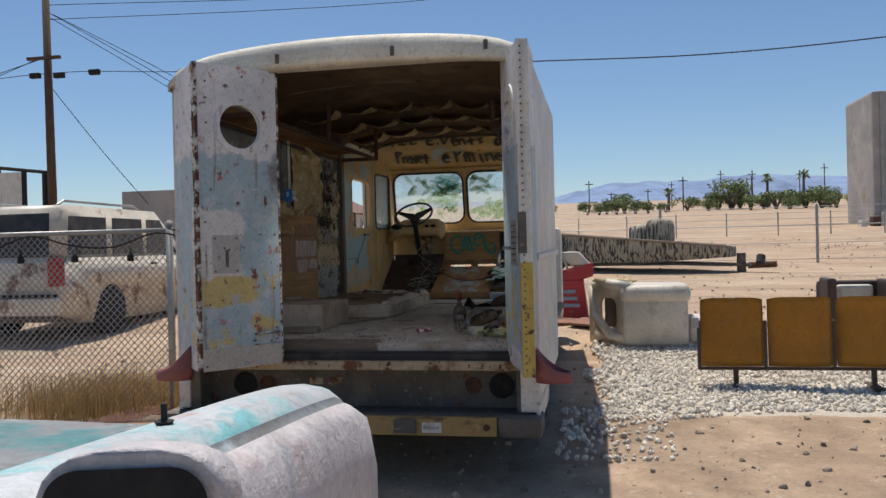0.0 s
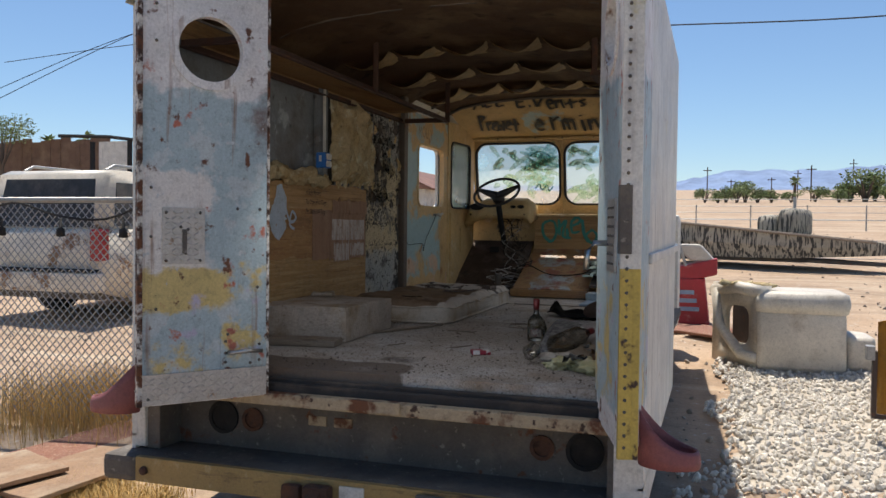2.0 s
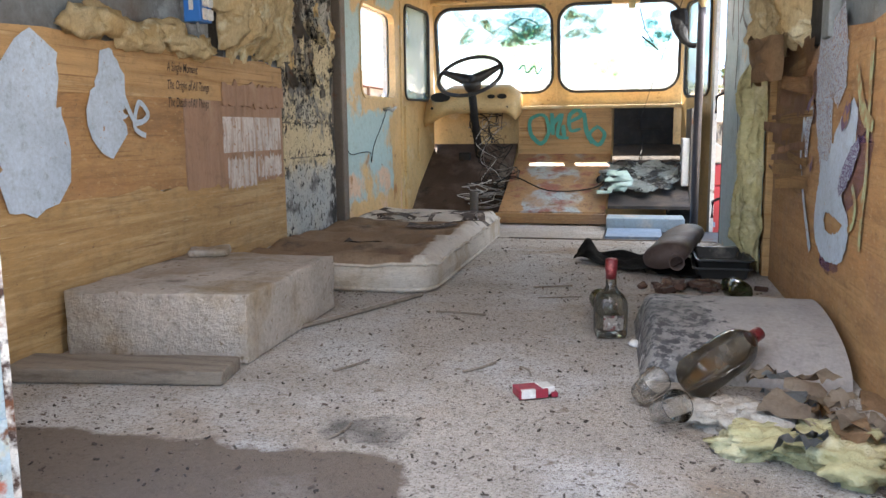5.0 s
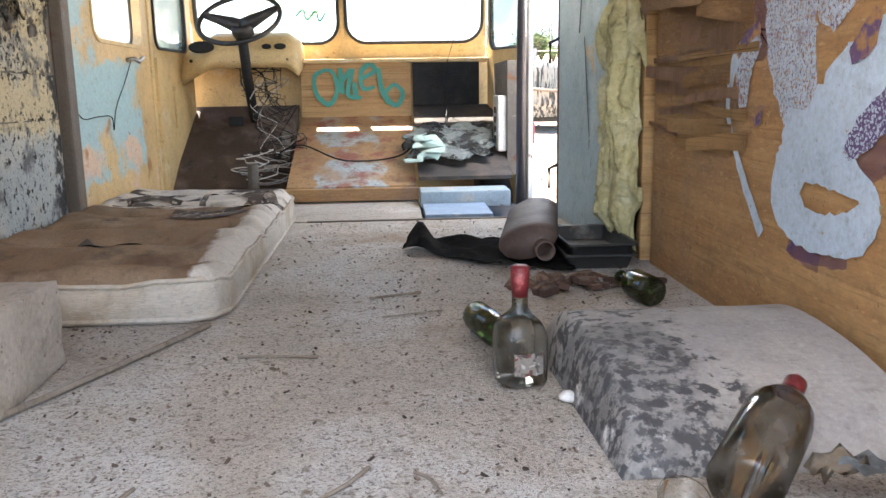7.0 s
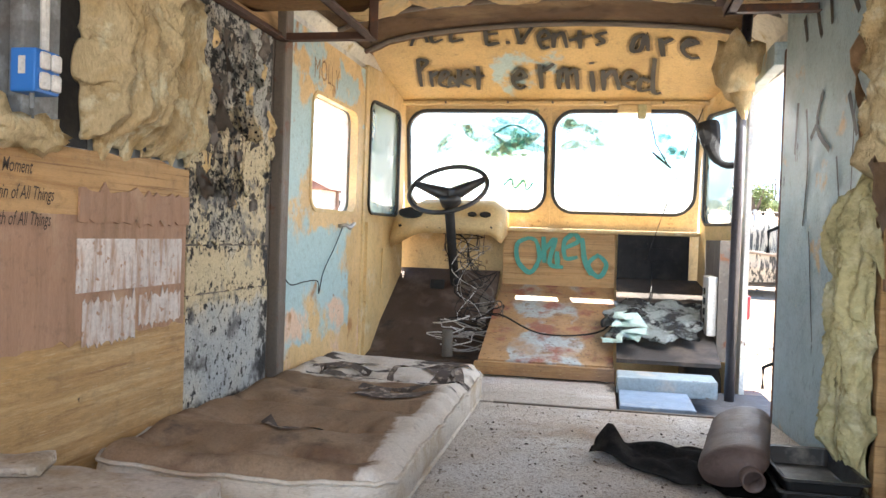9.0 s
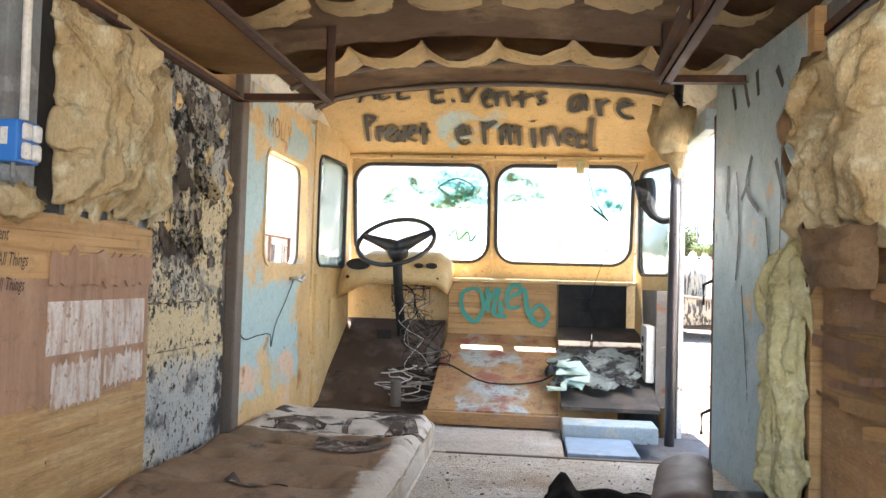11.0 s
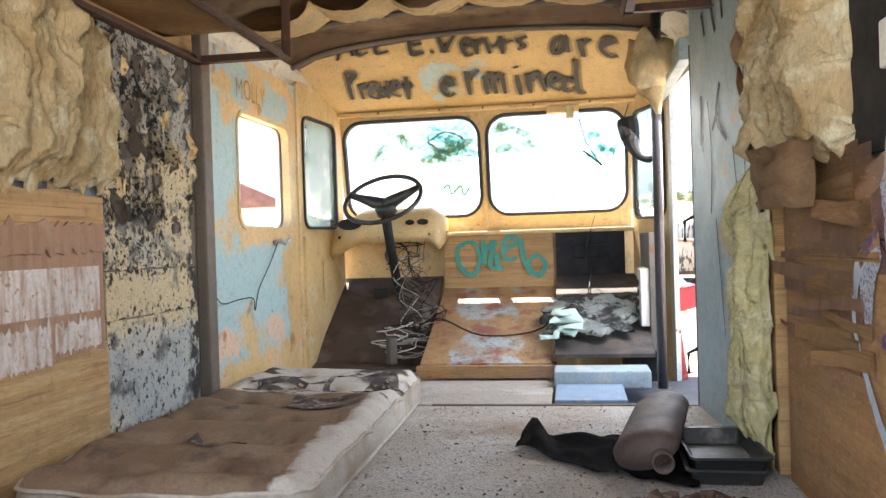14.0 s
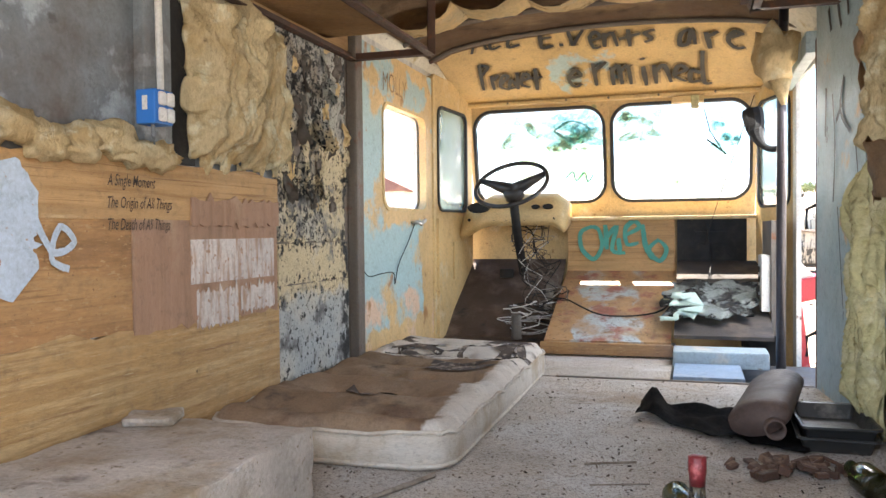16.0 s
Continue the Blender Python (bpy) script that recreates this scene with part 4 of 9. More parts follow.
def build_left_door():
    put = lambda u, v, w: Vector((XL - 0.035 + w, u, v))
    bm = bmesh.new()
    holed(bm, put, (8.278, FZ, 9.45, 2.56), (8.62, 1.75, 9.31, 2.29), 0.07, 0.035)
    d = part("side_door", bm, M_door, van, "cream door with flaking pale blue paint")
    bm = bmesh.new()
    ring(bm, put, (8.62, 1.75, 9.31, 2.29), 0.07, 0.018, 0.035, 0.043)
    part("window_rim", bm, M_cream, d)
    bm = bmesh.new()
    tube(bm, [(XL, 9.05, 1.67), (XL + 0.04, 9.05, 1.675), (XL + 0.055, 9.07, 1.66), (XL + 0.05, 9.16, 1.685)], 0.010)
    part("door_lever", bm, M_chrome, d, "chrome lever handle", True)
    part("door_edge", B(XL - 0.03, XL + 0.01, 9.452, 9.50, FZ, 2.58, bevel=0.008), M_cream, van)
    bm = bmesh.new()
    tube(bm, smooth_path([(XL + 0.012, 8.30, 1.44), (XL + 0.02, 8.36, 1.40), (XL + 0.012, 8.55, 1.405), (XL + 0.02, 8.70, 1.40), (XL + 0.02, 8.72, 1.34), (XL + 0.012, 8.80, 1.44), (XL + 0.015, 8.95, 1.56), (XL + 0.02, 9.06, 1.67)], 5), 0.0025, 5)
    part("loose_wire", bm, M_black, van)
    # front corner with its quarter window
    a, b = Vector((XL + 0.0, 9.50, 0)), Vector((-2.575, 10.20, 0))
    dd = (b - a).normalized()
    nn = Vector((-dd.y, dd.x, 0))
    put2 = lambda u, v, w: a + dd * u + nn * w + Vector((0, 0, v))
    ww = (b - a).length
    bm = bmesh.new()
    holed(bm, put2, (0, FZ, ww, 2.60), (0.06, 1.76, ww - 0.14, 2.40), 0.06, 0.02)
    part("corner_panel", bm, M_cream, van, "cream corner panel")
    bm = bmesh.new()
    ring(bm, put2, (0.06, 1.76, ww - 0.14, 2.40), 0.06, 0.016, -0.012, 0.022)
    q = part("quarter_window", bm, M_gasket, van, "black rubber gasket")
    bm = bmesh.new()
    pane(bm, put2, (0.06, 1.76, ww - 0.14, 2.40), 0.06, 0.01)
    g = part("pane", bm, G_side, q, "milky green painted glass")
    g.visible_shadow = False


build_left_door()


def build_front():
    # windscreen wall, leaning back slightly
    def put(u, v, w):
        return Vector((u, 10.36 - 0.16 * (v - 1.7) / 0.8 + w, v))
    for x0, x1, i0, i1 in ((-2.60, -1.637, -2.555, -1.672), (-1.637, -0.70, -1.602, -0.738)):
        bm = bmesh.new()
        holed(bm, put, (x0, 1.70, x1, 2.50), (i0, 1.822, i1, 2.438), 0.12, 0.03, 8)
        part("windscreen_frame", bm, M_cream, van, "cream windscreen surround")
        bm = bmesh.new()
        ring(bm, put, (i0, 1.822, i1, 2.438), 0.12, 0.02, -0.015, 0.032, 8)
        ws = part("windscreen", bm, M_gasket, van, "windscreen with scribbled green and white paint")
        bm = bmesh.new()
        pane(bm, put, (i0, 1.822, i1, 2.438), 0.12, 0.012, 8)
        g = part("pane", bm, G_wind, ws, "glass smeared with green and white paint")
        g.visible_shadow = False
    part("centre_strip", quad_box(lambda u, v, k: put(u, v, k), -1.645, -1.629, 1.72, 2.48, -0.012, 0.0), M_cream, van)
    # header cove that carries the lettering
    bm = bmesh.new()
    prof = [(10.215, 2.49), (10.16, 2.50), (9.98, 2.585), (9.78, 2.68), (9.60, 2.775), (9.46, 2.86)]
    N = 24
    rows = []
    for k in (0, 0.015):
        for y, z in prof:
            s = (z - 2.49) / 0.37
            rows.append([bm.verts.new((-2.62 + (1.98 + 0.02) * j / N + s * 0.0, y + k, z + k - 0.16 * s * abs(2 * j / N - 1) ** 4)) for j in range(N + 1)])
    for r in (0, 6):
        for p, q in zip(rows[r:r + 6], rows[r + 1:r + 6]):
            for j in range(N):
                bm.faces.new((p[j], p[j + 1], q[j + 1], q[j]))
    part("header_cove", bm, M_header, van, "cream header sprayed with black lettering", True)
    part("header_ledge", B(-2.60, -0.66, 10.13, 10.235, 2.478, 2.50, bevel=0.006), M_cream, van)
    for x in (-2.3, -1.9, -1.62, -1.3, -0.95):
        bm = bmesh.new()
        lathe(bm, [(0.008, 0), (0.008, 0.004), (0.003, 0.006)], 8, pose(x, 10.128, 2.49, 90))
        part("screw", bm, M_chassis, van)
    # right corner with its quarter window
    a, b = Vector((-0.705, 10.21, 0)), Vector((-0.535, 9.72, 0))
    dd = (b - a).normalized()
    nn = Vector((-dd.y, dd.x, 0))
    put2 = lambda u, v, w: a + dd * u + nn * w + Vector((0, 0, v))
    ww = (b - a).length
    bm = bmesh.new()
    holed(bm, put2, (0, FZ - 0.2, ww, 2.60), (0.06, 1.76, ww - 0.05, 2.40), 0.06, 0.02)
    part("corner_panel", bm, M_cream, van, "cream corner panel")
    bm = bmesh.new()
    ring(bm, put2, (0.06, 1.76, ww - 0.05, 2.40), 0.06, 0.016, -0.012, 0.022)
    q = part("quarter_window", bm, M_gasket, van, "black rubber gasket")
    bm = bmesh.new()
    pane(bm, put2, (0.06, 1.76, ww - 0.05, 2.40), 0.06, 0.01)
    g = part("pane", bm, G_side, q, "milky green painted glass")
    g.visible_shadow = False
    # ledge below the windscreen, firewall
    part("dash_ledge", B(-2.60, -0.70, 10.16, 10.34, 1.68, 1.705, bevel=0.008), M_cream, van, "cream dash ledge")
    part("firewall", B(-2.62, -0.66, 10.30, 10.33, 0.7, 1.68), M_cream, van, "cream firewall")
    part("nose", B(XLO + 0.1, XRO - 0.1, 10.40, 10.62, 0.55, 1.72, bevel=0.08), M_skin, van)
    # toe boards
    def slab(name, x0, x1, prof, t, m, label):
        bm = bmesh.new()
        v = [[bm.verts.new((x, y, z + k)) for y, z in prof] for k in (0, -t) for x in (x0, x1)]
        n = len(prof)
        for i in range(n - 1):
            bm.faces.new((v[0][i], v[1][i], v[1][i + 1], v[0][i + 1]))
            bm.faces.new((v[2][i], v[2][i + 1], v[3][i + 1], v[3][i]))
            bm.faces.new((v[0][i], v[0][i + 1], v[2][i + 1], v[2][i]))
            bm.faces.new((v[1][i], v[3][i], v[3][i + 1], v[1][i + 1]))
        for i in (0, n - 1):
            bm.faces.new((v[0][i], v[1][i], v[3][i], v[2][i]))
        return part(name, bm, m, van, label)
    slab("toe_board", -2.61, -1.925, [(9.50, 0.93), (9.62, 0.955), (9.95, 1.20), (10.24, 1.42)], 0.02, M_toe, "dirty dark brown toe board")
    slab("toe_board", -1.19, -0.68, [(9.24, 1.04), (9.45, 1.10), (9.9, 1.27), (10.22, 1.41)], 0.02, M_rubber, "torn black rubber mat on the toe board")
    part("engine_cover_back", B(-1.905, -1.205, 10.20, 10.215, 1.335, 1.70), M_plylight, van, "plywood panel sprayed with turquoise letters")
    part("engine_cover_rail", B(-1.905, -1.205, 10.185, 10.20, 1.335, 1.40), M_plylight, van)
    slab("engine_cover", -1.905, -1.205, [(9.25, 0.995), (10.19, 1.345)], 0.025, M_enginecover, "plywood engine cover with pale blue and red paint")
    part("engine_cover_lip", B(-1.925, -1.195, 9.225, 9.262, 0.918, 0.985, bevel=0.006), M_ply, van, "dark wooden front edge")
    part("black_panel", B(-1.19, -0.76, 10.20, 10.215, 1.41, 1.69), M_black, van, "black panel with a blank slot")
    part("panel_slot", B(-1.08, -0.86, 10.19, 10.199, 1.52, 1.60, bevel=0.004), M_black, van)
    part("step_plate", B(-1.19, -0.72, 9.02, 9.24, 0.90, 0.985, bevel=0.01), M_bluestep, van, "pale blue painted step")
    part("step_plate", B(-1.18, -0.86, 8.61, 9.01, 0.875, 0.925, bevel=0.004), M_bluepanel, van, "slate blue plate")
    part("step_plate", B(-0.855, -0.66, 8.62, 9.0, 0.70, 0.80, bevel=0.004), M_bluestep, van)
    part("step_well", B(-0.70, XRO - 0.16, 8.58, 9.66, 0.55, 0.60), M_rubber, van)
    part("cab_side", B(-2.632, -2.605, 9.50, 10.2, FZ, 1.70), M_cream, van)
    part("cab_vent", B(-2.604, -2.592, 9.80, 9.98, 1.30, 1.55, bevel=0.006), M_cream, van)
    # heater box beside the doorway
    hb = part("heater_box", B(-0.725, -0.676, 9.50, 9.74, 1.15, 1.465, bevel=0.008), M_plastic, van, "white fuse box")
    part("dark_side_panel", B(-0.674, -0.62, 9.48, 10.14, 1.02, 1.66), M_chassis, van)
    for i in range(4):
        part("box_slot", B(-0.732, -0.726, 9.60, 9.64, 1.20 + 0.055 * i, 1.235 + 0.055 * i), M_black, hb)
    # grab pole
    bm = T([(-0.668, 9.03, 0.90), (-0.662, 9.03, 2.4), (-0.65, 9.03, 2.72)], 0.024, 14)
    part("grab_pole", bm, M_pole, van, "dark steel grab pole", True)
    # clip over the windscreen and the black mirror arm
    part("wiper_motor", B(-1.22, -1.02, 10.12, 10.20, 2.43, 2.475, bevel=0.008), M_cream, van)
    part("wiper_motor", B(-1.10, -1.05, 10.10, 10.15, 2.39, 2.475, bevel=0.008), M_insul2, van)
    bm = bmesh.new()
    tube(bm, [(-1.02, 10.2, 2.40), (-0.98, 10.24, 2.25), (-0.90, 10.26, 2.12)], 0.004, 6)
    tube(bm, [(-1.0, 10.25, 2.20), (-0.88, 10.25, 2.10)], 0.007, 6)
    part("wiper_arm", bm, M_black, van)
    bm = bmesh.new()
    tube(bm, smooth_path([(-0.655, 9.08, 2.03), (-0.70, 9.12, 2.02), (-0.745, 9.16, 2.05), (-0.77, 9.2, 2.12), (-0.79, 9.22, 2.24)], 4), 0.02, 10, taper=[0.017] * 8 + [0.022, 0.026, 0.03, 0.036, 0.044, 0.05, 0.054, 0.056, 0.05])
    part("sun_visor", bm, M_black, van, "black visor on a bent arm")


build_front()


M_galvwire = mat("bare_grey_wire", (0.40, 0.38, 0.36), 0.5, 0.3, bump=0.0)


def build_steering():
    # dash pod
    bm = bmesh.new()
    prof = [(9.86, 1.65), (9.82, 1.69), (9.90, 1.825), (10.06, 1.865), (10.22, 1.84)]
    N = 20
    rows = []
    for y, z in prof:
        rows.append([bm.verts.new((-2.60 + 0.72 * j / N, y + 0.25 * max(0, 0.25 - j / N) * 2, z - (0.10 * max(0, 0.3 - j / N) / 0.3) - 0.05 * max(0, j / N - 0.9) / 0.1)) for j in range(N + 1)])
    low = [bm.verts.new((-2.60 + 0.72 * j / N, 10.24, 1.66)) for j in range(N + 1)]
    rows.append(low)
    for p, q in zip(rows, rows[1:] + rows[:1]):
        for j in range(N):
            bm.faces.new((p[j], p[j + 1], q[j + 1], q[j]))
    for j in (0, N):
        bm.faces.new([r[j] for r in rows])
    pod = part("instrument_pod", bm, M_cream, van, "cream instrument pod with black discs for its empty gauge holes", True)
    # black discs stand in for the shade inside gauge and switch holes
    for x, w in ((-2.44, 0.075), (-1.98, 0.035), (-2.06, 0.028)):
        bm = bmesh.new()
        lathe(bm, [(w, 0), (w, 0.012), (w * 0.8, 0.013)], 18, pose(x, 9.858, 1.768, 62) @ Matrix.Diagonal((1, 0.5, 1, 1)))
        part("gauge_hole", bm, M_black, pod)
    for x in (-2.5, -2.33, -2.25, -2.13, -1.94):
        bm = bmesh.new()
        lathe(bm, [(0.010, 0), (0.010, 0.008), (0.006, 0.01)], 8, pose(x, 9.835, 1.69, 80))
        part("switch_hole", bm, M_black, pod)
    # wheel and column
    c, tilt = Vector((-2.16, 9.58, 1.905)), 38
    m = Matrix.Translation(c) @ Matrix.Rotation(radians(tilt), 4, "X") @ Matrix.Rotation(radians(-6), 4, "Y")
    bm = bmesh.new()
    n = 40
    R, r = 0.228, 0.0135
    rings = [[bm.verts.new(m @ Vector(((R + r * math.cos(b)) * math.cos(a), (R + r * math.cos(b)) * math.sin(a), r * math.sin(b)))) for b in [2 * math.pi * k / 10 for k in range(10)]] for a in [2 * math.pi * i / n for i in range(n)]]
    for i in range(n):
        for k in range(10):
            bm.faces.new((rings[i][k], rings[(i + 1) % n][k], rings[(i + 1) % n][(k + 1) % 10], rings[i][(k + 1) % 10]))
    sw = part("steering_wheel", bm, M_wheel, van, "black two-spoke steering wheel", True)
    bm = bmesh.new()
    for a in (160, 20):
        pts = [m @ Vector((0.22 * k * math.cos(radians(a)), 0.22 * k * math.sin(radians(a)), -0.05 + 0.05 * k)) for k in (0, 0.3, 0.65, 1)]
        tube(bm, pts, 0.02, 8, taper=[0.045, 0.038, 0.026, 0.018])
    part("spokes", bm, M_wheel, sw, smooth=True)
    bm = bmesh.new()
    lathe(bm, [(0.06, -0.10), (0.065, -0.05), (0.055, -0.03), (0.03, -0.025)], 18, m)
    part("hub", bm, M_wheel, sw, smooth=True)
    part("steering_column", T([c + Vector((0, 0.05, -0.08)), (-2.18, 9.84, 1.61), (-2.195, 10.10, 1.335)], 0.029, 12), M_black, van, "black steering column", True)
    for i in range(16):
        bm = bmesh.new()
        x, y, z = -2.15, 9.92, 1.42
        rnd = random.Random(i)
        pts = [(rnd.uniform(-2.35, -2.0), 10.1, 1.66)]
        for k in range(7):
            q = pts[-1]
            f = k / 7
            pts.append((-2.12 + 0.2 * f + rnd.uniform(-0.14, 0.14), 9.95 - 0.25 * f + rnd.uniform(-0.05, 0.04), max(1.62 - 0.55 * f + rnd.uniform(-0.1, 0.06), 1.03 + 0.73 * max(0, 9.95 - 0.25 * f - 9.62) * 0.6)))
        tube(bm, [Vector(p) for p in smooth_path(pts, 4)], rnd.choice((0.002, 0.003, 0.004)), 5)
        part("loose_wire", bm, rnd.choice((M_black, M_black, M_post, M_plastic, M_galvwire)), van)
    for i in range(9):
        rnd = random.Random(50 + i)
        bm = bmesh.new()
        cx, cy = rnd.uniform(-2.15, -1.98), rnd.uniform(9.58, 9.72)
        pts = [(cx + rnd.uniform(0.05, 0.14) * math.cos(a * 0.7 + i), cy + rnd.uniform(0.03, 0.07) * math.sin(a * 0.7 + i), 0.965 + (cy - 9.6) * 0.6 + 0.012 * a + rnd.uniform(0, 0.02)) for a in range(12)]
        tube(bm, [Vector(p) for p in smooth_path(pts, 4)], 0.0036, 5)
        part("coiled_wire", bm, rnd.choice((M_black, M_plastic, M_galvwire)), van)
    bm = bmesh.new()
    tube(bm, [(-2.13, 9.56, 0.95), (-2.13, 9.555, 1.10)], 0.032, 12)
    part("pipe_stub", bm, M_chassis, van)
    part("accelerator_pedal", B(-1.99, -1.94, 9.78, 9.80, 1.10, 1.30, bevel=0.008, m=Matrix.Translation((0, 9.79, 1.2)) @ Matrix.Rotation(radians(-35), 4, "X") @ Matrix.Translation((0, -9.79, -1.2))), M_chassis, van)
    part("brake_pedal", B(-2.34, -2.25, 10.02, 10.05, 1.30, 1.36, bevel=0.008), M_black, van)
    bm = bmesh.new()
    tube(bm, smooth_path([(-2.0, 9.75, 1.15), (-1.85, 9.62, 1.20), (-1.6, 9.5, 1.115), (-1.3, 9.55, 1.13), (-1.18, 9.7, 1.22)], 5), 0.005, 6)
    part("loose_wire", bm, M_black, van)
    bm = bmesh.new()
    tube(bm, smooth_path([(-1.02, 10.18, 1.70), (-0.98, 10.1, 1.4), (-1.05, 9.6, 1.2), (-1.1, 9.4, 1.14)], 5), 0.004, 6)
    tube(bm, smooth_path([(-0.72, 10.1, 2.45), (-0.80, 10.15, 2.2), (-0.95, 10.1, 1.75), (-1.02, 10.18, 1.5)], 5), 0.003, 6)
    part("loose_wire", bm, M_black, van)


M_wheel = mat("black_bakelite", (0.018, 0.018, 0.02), 0.4, layers=[((0.07, 0.06, 0.05), 9, 0.55, 0.7)], bump=0.1)
build_steering()


def lean(bm):
    """The panel beside the side doorway stands a little into the room towards the cab."""
    for v in bm.verts:
        v.co.x -= 0.085 * max(0, v.co.y - 7.62)
    return bm


def build_right_wall():
    part("wall_lining", B(XR + 0.03, XR + 0.05, YR + 0.1, 7.62, FZ, 2.60), M_greymetal, van, "grey sheet metal")
    board(YR + 0.11, 7.50, FZ, 1.80, XR + 0.012, 0.016, M_ply, "brown plywood with blue and purple graffiti", ("t",), 6)
    # splintered plies at the broken front edge
    for i in range(30):
        rnd = random.Random(i + 70)
        z, l, h = 1.34 + 0.50 * (i / 30) + rnd.uniform(-0.02, 0.02), rnd.uniform(0.12, 0.55), rnd.uniform(0.02, 0.085)
        ya, out = rnd.uniform(6.72, 7.12), rnd.uniform(0.0, 0.06) * (1 if i % 3 == 0 else 0.25)
        lift = rnd.uniform(-0.03, 0.03)
        bm = bmesh.new()
        def p(u, v):
            tip = min(7.50 - ya, l * (1 + 0.35 * noise.noise(Vector((v * 5, i, 3)))))
            return Vector((XR + 0.007 - 0.0012 * (i % 6) - out * u * u, ya + u * tip, z + (v - 0.5) * h * (1 - 0.35 * u) + lift * u * u + 0.004 * noise.noise(Vector((u * 6, v, i)))))
        sheet(bm, 7, 5, p)
        bmesh.ops.solidify(bm, geom=bm.faces, thickness=0.003)
        part("splinter", bm, rnd.choice((M_ply, M_plylight, M_ply2, M_ply)), van)
    part("wall_lining", lean(B(XR - 0.012, XR + 0.012, 7.625, 8.57, FZ, 2.60)), M_bluewall, van, "pale blue wall panel with black marks")
    part("door_jamb", B(-0.562, -0.47, 8.573, 8.625, 0.60, 2.46, bevel=0.008), M_rusted, van, "rusty brown door jamb")
    part("door_head", B(-0.60, -0.545, 8.63, 9.70, 2.40, 2.50, bevel=0.008), M_bluewall, van)
    for z in (1.15, 1.72):
        bm = bmesh.new()
        tube(bm, [(-0.56, 8.60, z), (-0.60, 8.60, z - 0.02), (-0.60, 8.60, z - 0.11)], 0.008)
        part("door_catch", bm, M_black, van)
    part("wall_stud", B(XR - 0.01, XR + 0.03, 7.55, 7.62, FZ, 2.60, bevel=0.006), M_plylight, van)
    part("wall_stud", B(XR - 0.005, XR + 0.03, 6.52, 6.62, 1.80, 2.60, bevel=0.006), M_greymetal, van)
    # black plate beside the stud paints the shade of the open wall
    part("wall_cavity", B(XR + 0.016, XR + 0.028, 6.62, 6.9, 1.80, 2.5), M_black, van)
    wool("insulation", 6.88, 7.58, 1.80, 2.44, XR + 0.03, -0.17, M_insul, 5.2, label="yellowed glass wool bulging from the wall")
    wool("insulation", 7.55, 7.87, 0.93, 1.84, XR - 0.02, -0.13, M_insul2, 9.4, nu=60, nv=150, ragged=0.085, label="pale yellow strip of hanging glass wool")
    bm = bmesh.new()
    def p(u, v):
        return Vector((XR - 0.0 - 0.10 * math.sin(math.pi * v) * (1 - 0.5 * u) - 0.02 * u + 0.05 * noise.noise(Vector((u * 3, v * 4, 1))), 7.50 + 0.09 * u + 0.05 * math.sin(3 * v), 1.84 + 0.60 * v))
    sheet(bm, 8, 14, p)
    bmesh.ops.solidify(bm, geom=bm.faces, thickness=0.004)
    part("backing_paper", bm, M_paper, van, "curled brown backing paper", True)
    bm = bmesh.new()
    sheet(bm, 10, 8, lambda u, v: Vector((XR - 0.06 - 0.07 * math.sin(math.pi * u) + 0.04 * noise.noise(Vector((u * 4, v * 4, 8))), 6.92 + 0.50 * u, 1.70 + 0.16 * v + 0.05 * noise.noise(Vector((u * 5, v * 3, 2))))))
    bmesh.ops.solidify(bm, geom=bm.faces, thickness=0.004)
    part("backing_paper", bm, M_paper, van, "torn brown backing paper", True)
    eb = part("socket_box", B(XR - 0.03, XR - 0.006, 6.55, 6.60, 1.94, 2.03, bevel=0.006), M_plastic, van, "white twin socket")
    bm = bmesh.new()
    lump(bm, (-0.70, 8.95, 2.46), (0.10, 0.14, 0.14), 4.4, 0.5)
    tube(bm, [(-0.68, 8.95, 2.36), (-0.66, 8.95, 2.22)], 0.03, 8, taper=[0.06, 0.012])
    part("insulation_tuft", bm, M_insul, van, "hanging yellow insulation", True)


build_right_wall()


